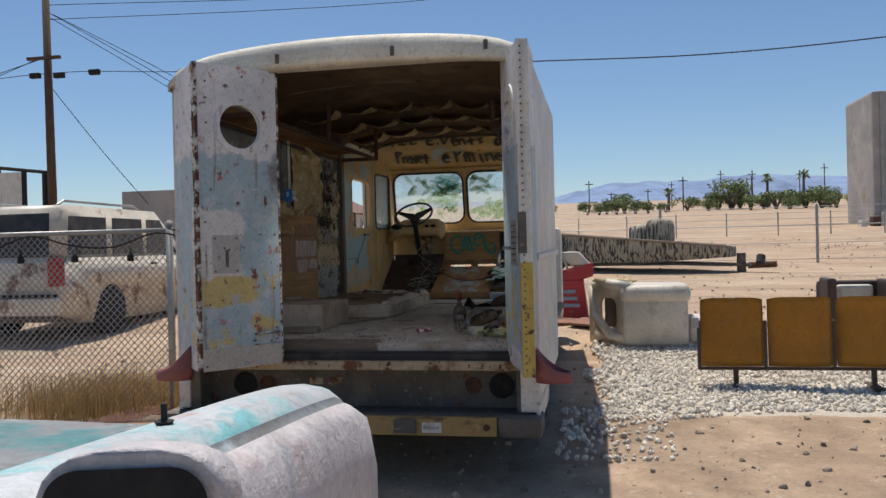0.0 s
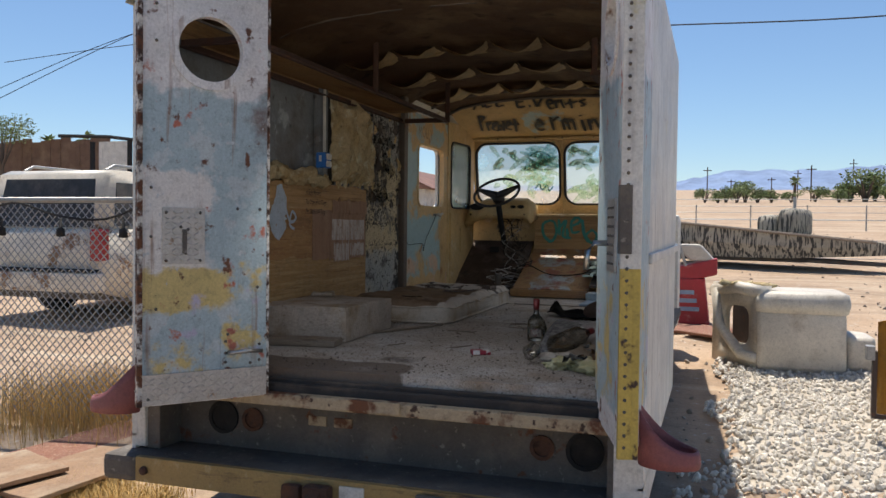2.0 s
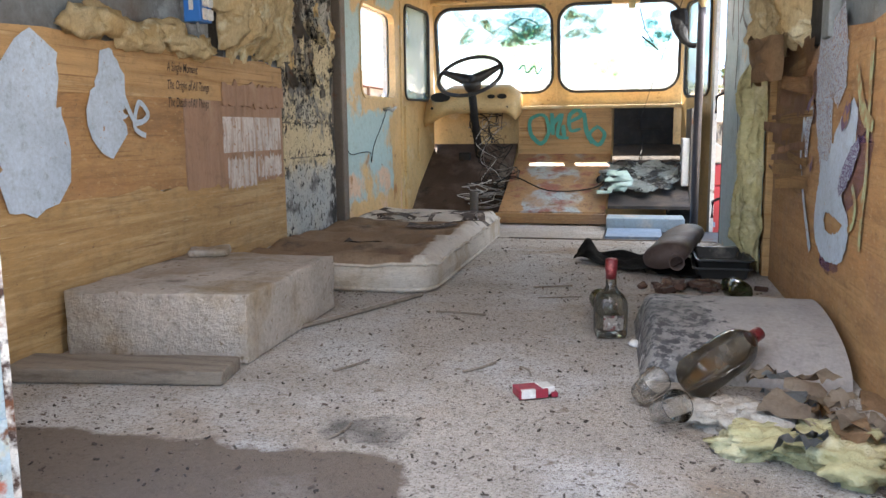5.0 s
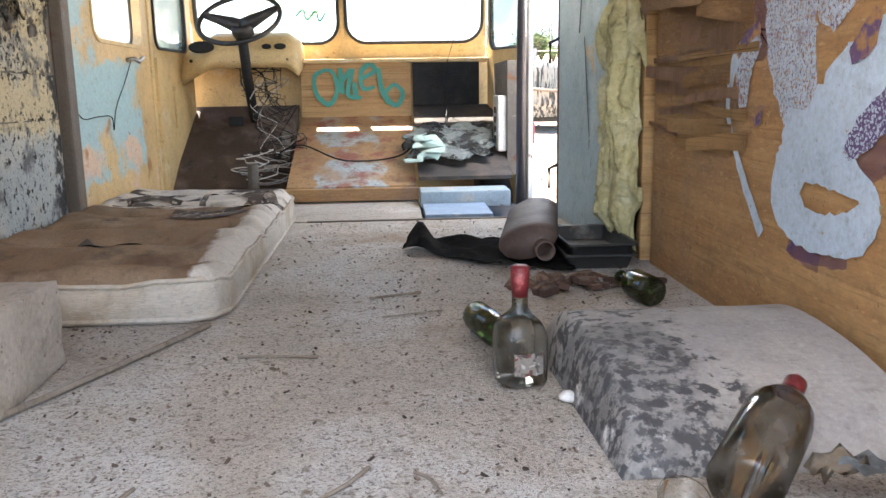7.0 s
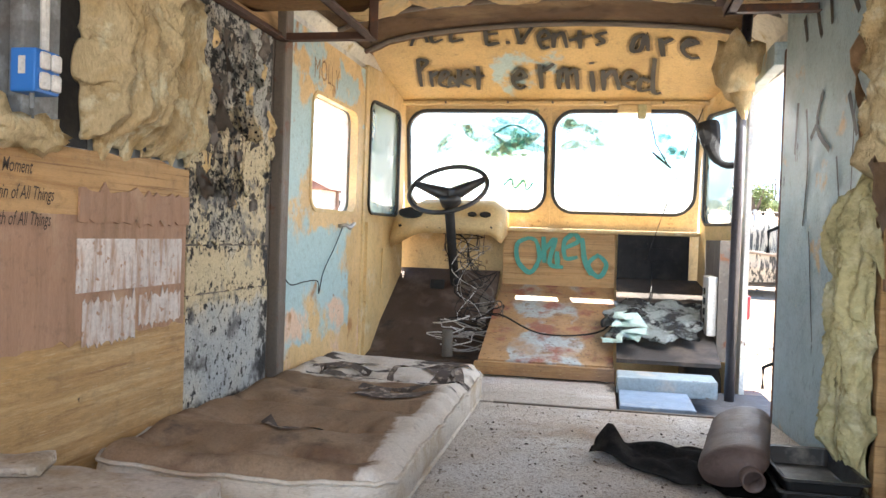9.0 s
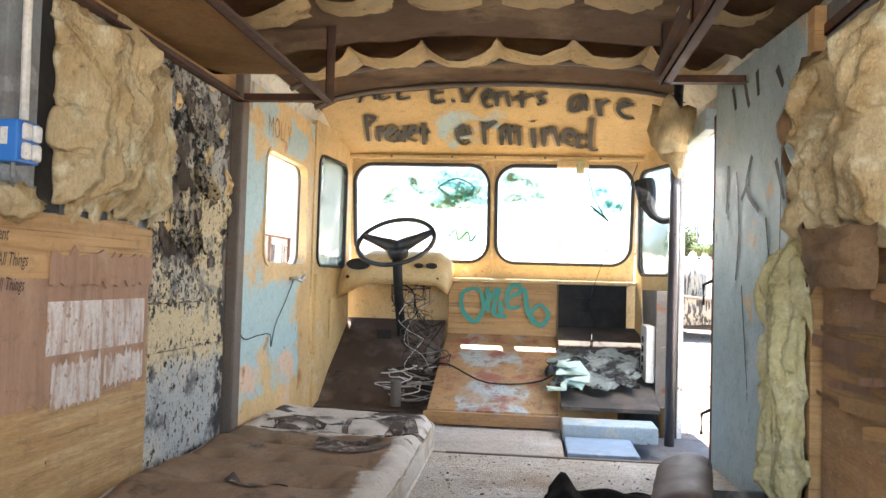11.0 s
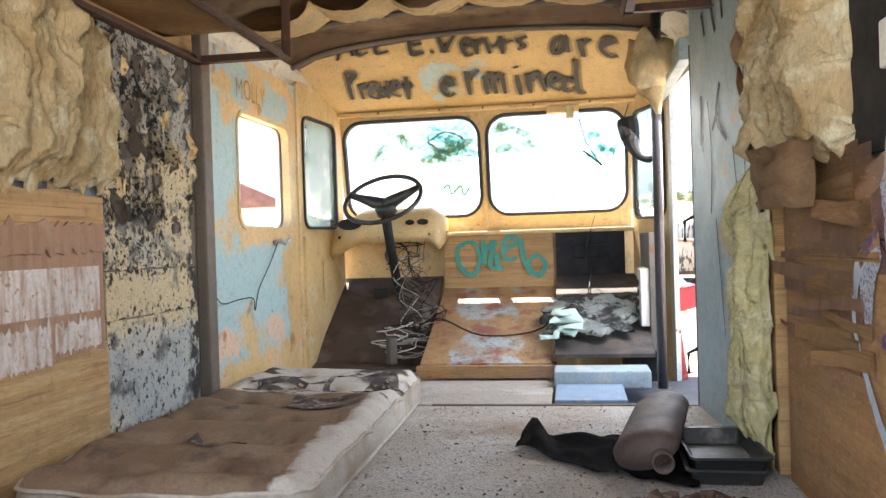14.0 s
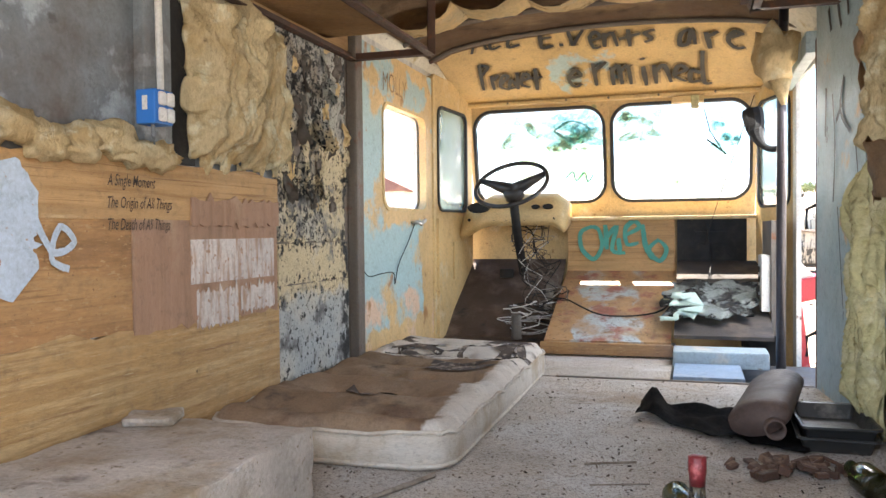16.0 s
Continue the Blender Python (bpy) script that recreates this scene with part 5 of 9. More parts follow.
def build_ceiling():
    bm = bmesh.new()
    nx, ny = 30, 44
    def p(u, v):
        x, y = XL - 0.02 + (XR - XL + 0.06) * u, YR + 0.06 + 3.45 * v
        z = roof_z(x, 0.055) - 0.02 - 0.05 * abs(noise.noise(Vector((x * 1.4, y * 1.1, 3)))) - 0.03 * abs(noise.noise(Vector((x * 5, y * 3, 1))))
        return Vector((x, y, min(z, 2.80)))
    sheet(bm, nx, ny, p)
    bmesh.ops.solidify(bm, geom=bm.faces, thickness=0.01)
    part("ceiling", bm, M_ceiling, van, "stained brown ceiling boards with gaps", True)
    bm = bmesh.new()
    sheet(bm, 20, 6, lambda u, v: Vector((XL + (XR - XL) * u, 8.5 + 1.1 * v, roof_z(XL + (XR - XL) * u, 0.06))))
    bmesh.ops.solidify(bm, geom=bm.faces, thickness=0.01)
    part("cab_ceiling", bm, M_ceiling, van, smooth=True)
    # swags of sagging headliner, in rows
    for row, (y, zt, ext) in enumerate(((8.55, 2.85, 0.34), (7.75, 2.84, 0.30), (6.95, 2.83, 0.28))):
        for i in range(6):
            w = 0.345
            x0 = XL + 0.05 + i * w
            bm = bmesh.new()
            rnd = random.Random(row * 10 + i)
            sag, tear = rnd.uniform(0.07, 0.11), rnd.uniform(0.0, 0.03)
            def p(u, v):
                s = math.sin(math.pi * u)
                base = min(zt, roof_z(x0 + w * u, 0.07))
                return Vector((x0 + w * u, y + ext * v + 0.04 * noise.noise(Vector((u * 4 + i, 0, row))) * (1 - v), base - sag * s ** 0.7 * (1 - 0.55 * v) - 0.012 * noise.noise(Vector((u * 6, v * 5, i + row * 7)))))
            sheet(bm, 12, 6, p)
            bmesh.ops.solidify(bm, geom=bm.faces, thickness=0.005)
            part("headliner_swag", bm, M_headliner, van, "sagging stained cream headliner", True)
    for y in (6.1, 8.95, 9.42):
        bm = bmesh.new()
        pts = [(XL + (XR - XL) * i / 16, y, roof_z(XL + (XR - XL) * i / 16, 0.075)) for i in range(17)]
        tube(bm, pts, 0.014, 6)
        part("roof_bow", bm, M_post, van)


build_ceiling()


def angle(bm, p, q, s=0.038, t=0.005):
    """Two thin legs of an angle iron from p to q."""
    p, q = Vector(p), Vector(q)
    d = (q - p).normalized()
    a = Vector((0, 0, 1)) if abs(d.z) < 0.9 else Vector((1, 0, 0))
    b = d.cross(a).normalized()
    for u, v in ((a, b), (b, a)):
        vs = [bm.verts.new(o + u * i + v * j) for o in (p, q) for i, j in ((0, 0), (s, 0), (s, t), (0, t))]
        for f in ((0, 1, 2, 3), (4, 7, 6, 5), (0, 4, 5, 1), (1, 5, 6, 2), (2, 6, 7, 3), (3, 7, 4, 0)):
            bm.faces.new([vs[i] for i in f])


def build_racks():
    for x0, x1, z, y0, y1, shelf in ((XL + 0.01, -2.245, 2.42, 5.2, 8.20, True), (-0.86, XR + 0.02, 2.50, 6.9, 8.20, False)):
        near, wall = (x1, x0) if shelf else (x0, x1)
        rack = part("luggage_rack", T([(near, y0, z + 0.02), (near, y1, z + 0.02)], 0.012, 4), M_rackiron, van, "rusty angle iron luggage rack")
        for a, b in (((near, y0, z), (near, y1, z)), ((wall, y0, z), (wall, y1, z)), ((x0, y1, z), (x1, y1, z)), ((x0, y0, z), (x1, y0, z)), ((near, y1, z), (near, y1, 2.80)), ((near, (y0 + y1) / 2, z), (near, (y0 + y1) / 2, 2.80)), ((near, y0, z), (near, y0, 2.80))):
            bm = bmesh.new()
            angle(bm, a, b)
            part("rack_bar", bm, M_rackiron, rack)
        if not shelf:
            bm = bmesh.new()
            angle(bm, (near, y1, z + 0.03), (near + 0.06, 7.4, 2.78))
            angle(bm, (wall, y1, z), (wall, y1, 2.75))
            part("rack_bar", bm, M_rackiron, rack)
        if shelf:
            bm = bmesh.new()
            sheet(bm, 6, 24, lambda u, v: Vector((x0 + 0.01 + (x1 - x0 - 0.03) * u, y0 + 0.05 + (y1 - y0 - 0.35) * v, z + 0.045 - 0.03 * math.sin(math.pi * v) * u)))
            bmesh.ops.solidify(bm, geom=bm.faces, thickness=0.008)
            part("rack_shelf", bm, M_plylight, rack, "bowed plywood shelf")
            part("rack_back", B(x0 - 0.005, x0 + 0.003, y0, y1 - 0.05, z + 0.04, z + 0.16), M_plylight, rack)


build_racks()


# ---- lettering and spray paint ----
M_spray = mat("black_spray_paint", (0.03, 0.028, 0.025), 0.6, bump=0.0)
M_turq = mat("turquoise_spray_paint", (0.06, 0.33, 0.27), 0.6, bump=0.0)
M_bluespray = mat("pale_blue_spray_paint", (0.52, 0.62, 0.74), 0.6, layers=[((0.42, 0.22, 0.085), 44, 0.66, 0.70)], bump=0.1)
M_purple = mat("purple_spray_paint", (0.13, 0.07, 0.17), 0.7, layers=[((0.42, 0.22, 0.085), 24, 0.46, 0.58)], bump=0.0)
M_bluedry = mat("dry_brushed_blue_paint", (0.52, 0.60, 0.70), 0.7, layers=[((0.40, 0.21, 0.085), 120, 0.55, 0.60), ((0.15, 0.09, 0.22), 140, 0.55, 0.60), ((0.30, 0.22, 0.26), 12, 0.60, 0.70)], bump=0.15)
M_purpledry = mat("dry_purple_paint", (0.10, 0.055, 0.16), 0.7, layers=[((0.50, 0.58, 0.70), 150, 0.50, 0.55)], bump=0.1)
M_purplehalo = mat("thin_purple_overspray", (0.16, 0.07, 0.16), 0.8, bump=0.0, alpha=0.4)
M_greenspray = mat("pale_green_spray_paint", (0.45, 0.52, 0.28), 0.7, layers=[((0.42, 0.22, 0.085), 18, 0.44, 0.60)], bump=0.0)
M_ink = mat("brown_marker_ink", (0.06, 0.035, 0.02), 0.7, bump=0.0)
M_greytext = mat("grey_print", (0.25, 0.26, 0.27), 0.6, bump=0.0)


def text_thing(name, text, put, m, parent, x0, y0, width, height, bold=0.0, wobble=0.0, label="", seed=1, slant=0.0):
    """Lettering in the built-in font, laid on a surface by put(u, v); (x0, y0) is its lower left corner there."""
    cu = bpy.data.curves.new(name, "FONT")
    cu.body, cu.offset, cu.resolution_u, cu.shear = text, bold, 3, slant
    tmp = new(name, cu)
    bpy.context.view_layer.update()
    me = bpy.data.meshes.new_from_object(tmp.evaluated_get(bpy.context.evaluated_depsgraph_get()))
    bpy.data.objects.remove(tmp)
    bm = bmesh.new()
    bm.from_mesh(me)
    bmesh.ops.triangulate(bm, faces=bm.faces)
    bmesh.ops.subdivide_edges(bm, edges=[e for e in bm.edges if e.calc_length() > 0.3], cuts=2)
    xs, ys = [v.co.x for v in bm.verts], [v.co.y for v in bm.verts]
    ax, bx, ay, by = min(xs), max(xs), min(ys), max(ys)
    for v in bm.verts:
        a, b = v.co.x, v.co.y
        a += wobble * (noise.noise(Vector((v.co.x * 0.9, seed, 0))) + 0.4 * noise.noise(Vector((v.co.x * 2.3, v.co.y * 2, seed))))
        b += wobble * (1.4 * noise.noise(Vector((v.co.x * 1.3, 5, seed))) + 0.4 * noise.noise(Vector((v.co.x * 3, v.co.y * 2, seed + 3))))
        v.co = put(x0 + (a - ax) / (bx - ax) * width, y0 + (b - ay) / (by - ay) * height)
    return part(name, bm, m, parent, label)


def stroke(path, widths, put, m, parent, name="paint_stroke", label="", seed=0, k=6):
    """A brushed or sprayed stroke on a surface."""
    pts = smooth_path([(p[0], p[1], 0) for p in path], k)
    n = len(pts)
    bm = bmesh.new()
    rows = []
    for i, p in enumerate(pts):
        d = (pts[min(n - 1, i + 1)] - pts[max(0, i - 1)]).normalized()
        s = Vector((-d.y, d.x, 0))
        f = i / (n - 1) * (len(widths) - 1)
        j = min(int(f), len(widths) - 2)
        w = (widths[j] * (1 - f + j) + widths[j + 1] * (f - j)) * 0.5
        a = w * (1 + 0.25 * noise.noise(Vector((i * 0.7, seed, 1))))
        b = w * (1 + 0.25 * noise.noise(Vector((i * 0.7, seed, 8))))
        l, r = p + s * a, p - s * b
        up = (put(p.x + 0.01, p.y) - put(p.x, p.y)).cross(put(p.x, p.y + 0.01) - put(p.x, p.y)).normalized() * 0.000012 * i
        rows.append([bm.verts.new(put(l.x, l.y) + up), bm.verts.new(put(r.x, r.y) + up)])
    for p, q in zip(rows, rows[1:]):
        bm.faces.new((p[0], p[1], q[1], q[0]))
    return part(name, bm, m, parent, label)


def on_cove(u, s):
    """A place on the header cove: u along x from its left end, s from 0 at the bottom to 1 at the top."""
    prof = [(10.16, 2.50), (9.98, 2.585), (9.78, 2.68), (9.60, 2.775), (9.46, 2.86)]
    f = min(max(s, 0), 0.9999) * 4
    i = int(f)
    y = prof[i][0] + (prof[i + 1][0] - prof[i][0]) * (f - i)
    z = prof[i][1] + (prof[i + 1][1] - prof[i][1]) * (f - i)
    x = -2.62 + u
    z -= 0.16 * ((z - 2.49) / 0.37) * abs(2 * u / 2.0 - 1) ** 4
    return Vector((x, y - 0.006, z - 0.008))


M_sprayhalo = mat("thin_black_overspray", (0.05, 0.04, 0.03), 0.8, bump=0.0, alpha=0.28)
unrolled = lambda u, v: on_cove(u, v / 0.79)
unrolled_low = lambda u, v: on_cove(u, v / 0.79) + Vector((0, 0.002, 0.002))


def sprayed(letters, put, low, w, m, halo, label, k=5):
    """Hand-sprayed letters, each a few strokes, with soft overspray beneath."""
    layer = itertools.count()
    rising = lambda u, v: put(u, v) + Vector((0, -1, -0.3)) * 0.00004 * next(layer)
    for n, path in enumerate(letters):
        if halo:
            stroke(path, [w * 2.3, w * 2.6, w * 2.1], low, halo, van, "overspray", "", n, k)
        stroke(path, [w, w * 1.25, w * 0.85], rising, m, van, "lettering", label, n + 0.5, k)


words = "black sprayed hand lettering"
up = lambda strokes: [[(u, v * 0.79) for u, v in q] for q in strokes]
sprayed(up([[(0.213, 0.761), (0.275, 0.969), (0.295, 0.966), (0.312, 0.762)], [(0.238, 0.875), (0.31, 0.862)], [(0.36, 0.938), (0.337, 0.763), (0.403, 0.774)], [(0.475, 0.915), (0.446, 0.748), (0.52, 0.75)]]), unrolled, unrolled_low, 0.021, M_spray, M_sprayhalo, words)
sprayed(up([[(0.652, 0.925), (0.645, 0.674)], [(0.629, 0.898), (0.73, 0.876)], [(0.65, 0.793), (0.72, 0.802)], [(0.645, 0.678), (0.722, 0.698)], [(0.756, 0.699), (0.782, 0.70)], [(0.821, 0.868), (0.838, 0.70), (0.846, 0.70), (0.913, 0.864)]]), unrolled, unrolled_low, 0.023, M_spray, M_sprayhalo, words)
sprayed(up([[(0.94, 0.714), (1.004, 0.753), (0.978, 0.823), (0.945, 0.749), (0.961, 0.638), (1.004, 0.65)], [(1.031, 0.799), (1.025, 0.638)], [(1.034, 0.738), (1.078, 0.798), (1.1, 0.636)], [(1.172, 0.823), (1.174, 0.625)], [(1.112, 0.712), (1.241, 0.762)], [(1.322, 0.799), (1.264, 0.763), (1.304, 0.699), (1.261, 0.661)]]), unrolled, unrolled_low, 0.023, M_spray, M_sprayhalo, words)
sprayed(up([[(1.525, 0.787), (1.47, 0.728), (1.462, 0.613), (1.507, 0.625), (1.528, 0.774), (1.55, 0.61)], [(1.605, 0.75), (1.634, 0.563)], [(1.62, 0.698), (1.675, 0.765)], [(1.73, 0.70), (1.80, 0.766), (1.762, 0.788), (1.729, 0.675), (1.775, 0.588), (1.825, 0.611)]]), unrolled, unrolled_low, 0.026, M_spray, M_sprayhalo, words)
sprayed(up([[(0.228, 0.602), (0.195, 0.251)], [(0.225, 0.593), (0.278, 0.549), (0.22, 0.453)], [(0.279, 0.433), (0.264, 0.237)], [(0.275, 0.365), (0.327, 0.425)], [(0.321, 0.302), (0.385, 0.386), (0.354, 0.406), (0.315, 0.277), (0.37, 0.22)], [(0.425, 0.266), (0.397, 0.345), (0.375, 0.244), (0.422, 0.251)], [(0.453, 0.429), (0.425, 0.214)]]), unrolled, unrolled_low, 0.022, M_spray, M_sprayhalo, words)
sprayed(up([[(0.46, 0.312), (0.521, 0.352), (0.496, 0.402), (0.454, 0.283), (0.504, 0.223)], [(0.571, 0.453), (0.547, 0.176)], [(0.529, 0.333), (0.604, 0.35)], [(0.761, 0.311), (0.848, 0.325), (0.82, 0.402), (0.77, 0.299), (0.80, 0.19), (0.847, 0.226)], [(0.939, 0.464), (0.938, 0.187)], [(0.945, 0.377), (1.021, 0.472)]]), unrolled, unrolled_low, 0.024, M_spray, M_sprayhalo, words)
sprayed(up([[(1.046, 0.40), (1.045, 0.177)], [(1.048, 0.351), (1.088, 0.411), (1.10, 0.181)], [(1.103, 0.35), (1.146, 0.398), (1.156, 0.175)], [(1.239, 0.388), (1.25, 0.145)], [(1.236, 0.486), (1.241, 0.463)], [(1.304, 0.397), (1.313, 0.164)], [(1.312, 0.314), (1.365, 0.388), (1.404, 0.174)]]), unrolled, unrolled_low, 0.026, M_spray, M_sprayhalo, words)
sprayed(up([[(1.428, 0.275), (1.496, 0.323), (1.453, 0.375), (1.425, 0.26), (1.495, 0.173)], [(1.58, 0.275), (1.525, 0.308), (1.525, 0.167), (1.60, 0.196)], [(1.588, 0.538), (1.60, 0.167), (1.65, 0.142)]]), unrolled, unrolled_low, 0.026, M_spray, M_sprayhalo, words)
left = lambda u, v: Vector((XL + 0.006, u, v))
for i, (line, w) in enumerate((("A Single Moment", 0.21), ("The Origin of All Things", 0.29), ("The Death of All Things", 0.28))):
    text_thing("lettering", line, left, M_ink, van, 6.51, 1.745 - i * 0.062, w, 0.044, 0.004, 0.05, "brown handwritten line", i + 7, 0.3)
cover = lambda u, v: Vector((u, 10.194, v))
sprayed([[(-1.74, 1.642), (-1.817, 1.599), (-1.807, 1.489), (-1.73, 1.423), (-1.674, 1.51), (-1.696, 1.62), (-1.74, 1.642)], [(-1.652, 1.653), (-1.641, 1.488)], [(-1.696, 1.455), (-1.652, 1.554), (-1.575, 1.642), (-1.608, 1.488), (-1.521, 1.466)], [(-1.564, 1.565), (-1.554, 1.455)]], cover, cover, 0.026, M_turq, None, "turquoise sprayed letters")
sprayed([[(-1.531, 1.576), (-1.432, 1.63), (-1.465, 1.674), (-1.52, 1.62), (-1.509, 1.521), (-1.433, 1.532)], [(-1.41, 1.652), (-1.389, 1.51), (-1.346, 1.423)], [(-1.302, 1.554), (-1.367, 1.488), (-1.302, 1.412), (-1.254, 1.488), (-1.302, 1.549)]], cover, cover, 0.026, M_turq, None, "turquoise sprayed letters")
text_thing("lettering", "Boog", lambda u, v: Vector((u, 4.835, v)), M_greytext, van, -1.045, 0.408, 0.10, 0.034, 0.02, 0, "grey printed word", 6)
text_thing("lettering", "MOLLY", lambda u, v: Vector((XL + 0.004, u, v)), M_enginecover, van, 8.62, 2.36, 0.36, 0.10, -0.01, 0.05, "faint red scrawl", 8)
blue = lambda u, v: Vector((XR - 0.016 - 0.085 * (u - 7.62), u, v))
for path, w in (([(8.28, 2.16), (8.24, 1.95), (8.27, 1.72)], 0.022), ([(8.10, 2.20), (8.16, 2.08), (8.02, 1.98)], 0.03), ([(8.14, 2.1), (8.22, 2.04)], 0.03), ([(8.34, 2.52), (8.30, 2.42)], 0.035), ([(8.2, 2.53), (8.17, 2.45), (8.14, 2.40)], 0.035), ([(8.06, 2.52), (8.04, 2.42)], 0.035), ([(7.86, 2.48), (7.80, 2.40)], 0.035), ([(7.95, 1.95), (7.9, 1.75)], 0.015), ([(8.38, 2.2), (8.4, 2.0)], 0.03), ([(7.8, 2.3), (7.82, 1.6)], 0.012), ([(8.2, 1.7), (8.12, 1.3)], 0.012), ([(7.86, 2.15), (7.78, 2.0)], 0.03)):
    stroke(path, [w, w * 0.7], blue, M_spray, van, "paint_mark", k=4)
on_ply = lambda k: (lambda u, v: Vector((XR + 0.0105 - 0.0009 * k, u, v)))
stroke([(6.40, 1.135), (6.52, 1.16), (6.42, 1.16), (6.30, 1.165)], [0.05, 0.08, 0.05], on_ply(0), M_purplehalo, van, label="purple overspray", seed=3)
stroke([(6.20, 1.60), (6.10, 1.50), (6.20, 1.40), (6.30, 1.33)], [0.08, 0.16, 0.13, 0.06], on_ply(0), M_purplehalo, van, label="purple overspray", seed=23)
stroke([(6.75, 1.72), (6.72, 1.60), (6.84, 1.58)], [0.06, 0.10, 0.05], on_ply(0), M_purplehalo, van, label="purple overspray", seed=24)
stroke([(6.62, 1.86), (6.60, 1.72), (6.58, 1.58), (6.53, 1.46), (6.50, 1.38), (6.50, 1.30)], [0.10, 0.24, 0.22, 0.16, 0.14, 0.12], on_ply(1), M_bluedry, van, label="dry-brushed pale blue letter", seed=1)
stroke([(6.46, 1.86), (6.42, 1.72), (6.36, 1.62)], [0.16, 0.22, 0.10], on_ply(2), M_bluedry, van, label="dry-brushed pale blue letter", seed=31)
stroke([(6.20, 1.60), (6.25, 1.53), (6.34, 1.46), (6.42, 1.40), (6.48, 1.34)], [0.06, 0.15, 0.19, 0.16, 0.12], on_ply(3), M_bluespray, van, label="pale blue sprayed letter", seed=11)
stroke([(6.52, 1.44), (6.53, 1.34), (6.56, 1.25), (6.48, 1.20), (6.38, 1.195), (6.28, 1.215), (6.235, 1.26), (6.25, 1.30)], [0.10, 0.14, 0.13, 0.09, 0.08, 0.09, 0.08, 0.05], on_ply(4), M_bluespray, van, label="pale blue sprayed letter", seed=12)
stroke([(6.50, 1.34), (6.40, 1.335), (6.30, 1.315), (6.22, 1.29)], [0.10, 0.09, 0.07, 0.03], on_ply(5), M_bluespray, van, label="pale blue sprayed letter", seed=13)
stroke([(6.736, 1.607), (6.85, 1.56), (6.889, 1.445), (6.85, 1.364), (6.773, 1.265), (6.66, 1.15)], [0.02, 0.05, 0.022, 0.022, 0.03, 0.035], on_ply(6), M_bluespray, van, label="pale blue sprayed line", seed=2)
stroke([(6.72, 1.60), (6.80, 1.54), (6.80, 1.44)], [0.03, 0.10, 0.04], on_ply(5.5), M_bluedry, van, label="dry-brushed pale blue patch", seed=14)
stroke([(6.72, 1.625), (6.80, 1.60), (6.84, 1.56)], [0.03, 0.035, 0.015], on_ply(7), M_purple, van, seed=4)
stroke([(6.25, 1.62), (6.28, 1.57), (6.33, 1.54)], [0.03, 0.06, 0.03], on_ply(7), M_purple, van, seed=15)
stroke([(6.13, 1.50), (6.20, 1.45), (6.27, 1.40), (6.32, 1.36)], [0.03, 0.07, 0.07, 0.03], on_ply(7), M_purpledry, van, seed=16)
stroke([(6.75, 1.41), (6.71, 1.41), (6.69, 1.445)], [0.02, 0.03, 0.015], on_ply(7), M_purple, van, seed=17)
stroke([(6.06, 1.75), (6.06, 1.536), (6.05, 1.423), (6.067, 1.338), (6.076, 1.232)], [0.03, 0.02, 0.03, 0.02], on_ply(6), M_greenspray, van, label="pale green sprayed line", seed=5)
stroke([(6.178, 1.389), (6.135, 1.342), (6.15, 1.29), (6.20, 1.27)], [0.02, 0.022, 0.015], on_ply(6), M_greenspray, van, label="pale green sprayed line", seed=6)
stroke([(6.20, 1.70), (6.12, 1.58), (6.02, 1.54)], [0.02, 0.05, 0.03], on_ply(5), M_greenspray, van, label="pale green sprayed line", seed=7)
lp = lambda u, v: Vector((XL + 0.004, u, v))
stroke([(6.17, 1.80), (6.19, 1.70), (6.16, 1.58), (6.22, 1.50)], [0.05, 0.15, 0.20, 0.12], lp, M_bluespray, van, label="pale blue sprayed patch", seed=7)
stroke([(6.22, 1.72), (6.30, 1.58), (6.38, 1.60), (6.33, 1.64), (6.30, 1.56), (6.36, 1.53)], [0.02, 0.018], lambda u, v: Vector((XL + 0.006, u, v)), M_bluespray, van, label="pale blue scribble", seed=8)
stroke([(5.9, 1.80), (5.8, 1.6), (5.86, 1.45), (5.7, 1.38)], [0.12, 0.3, 0.25, 0.1], lp, M_bluespray, van, label="pale blue sprayed patch", seed=9)


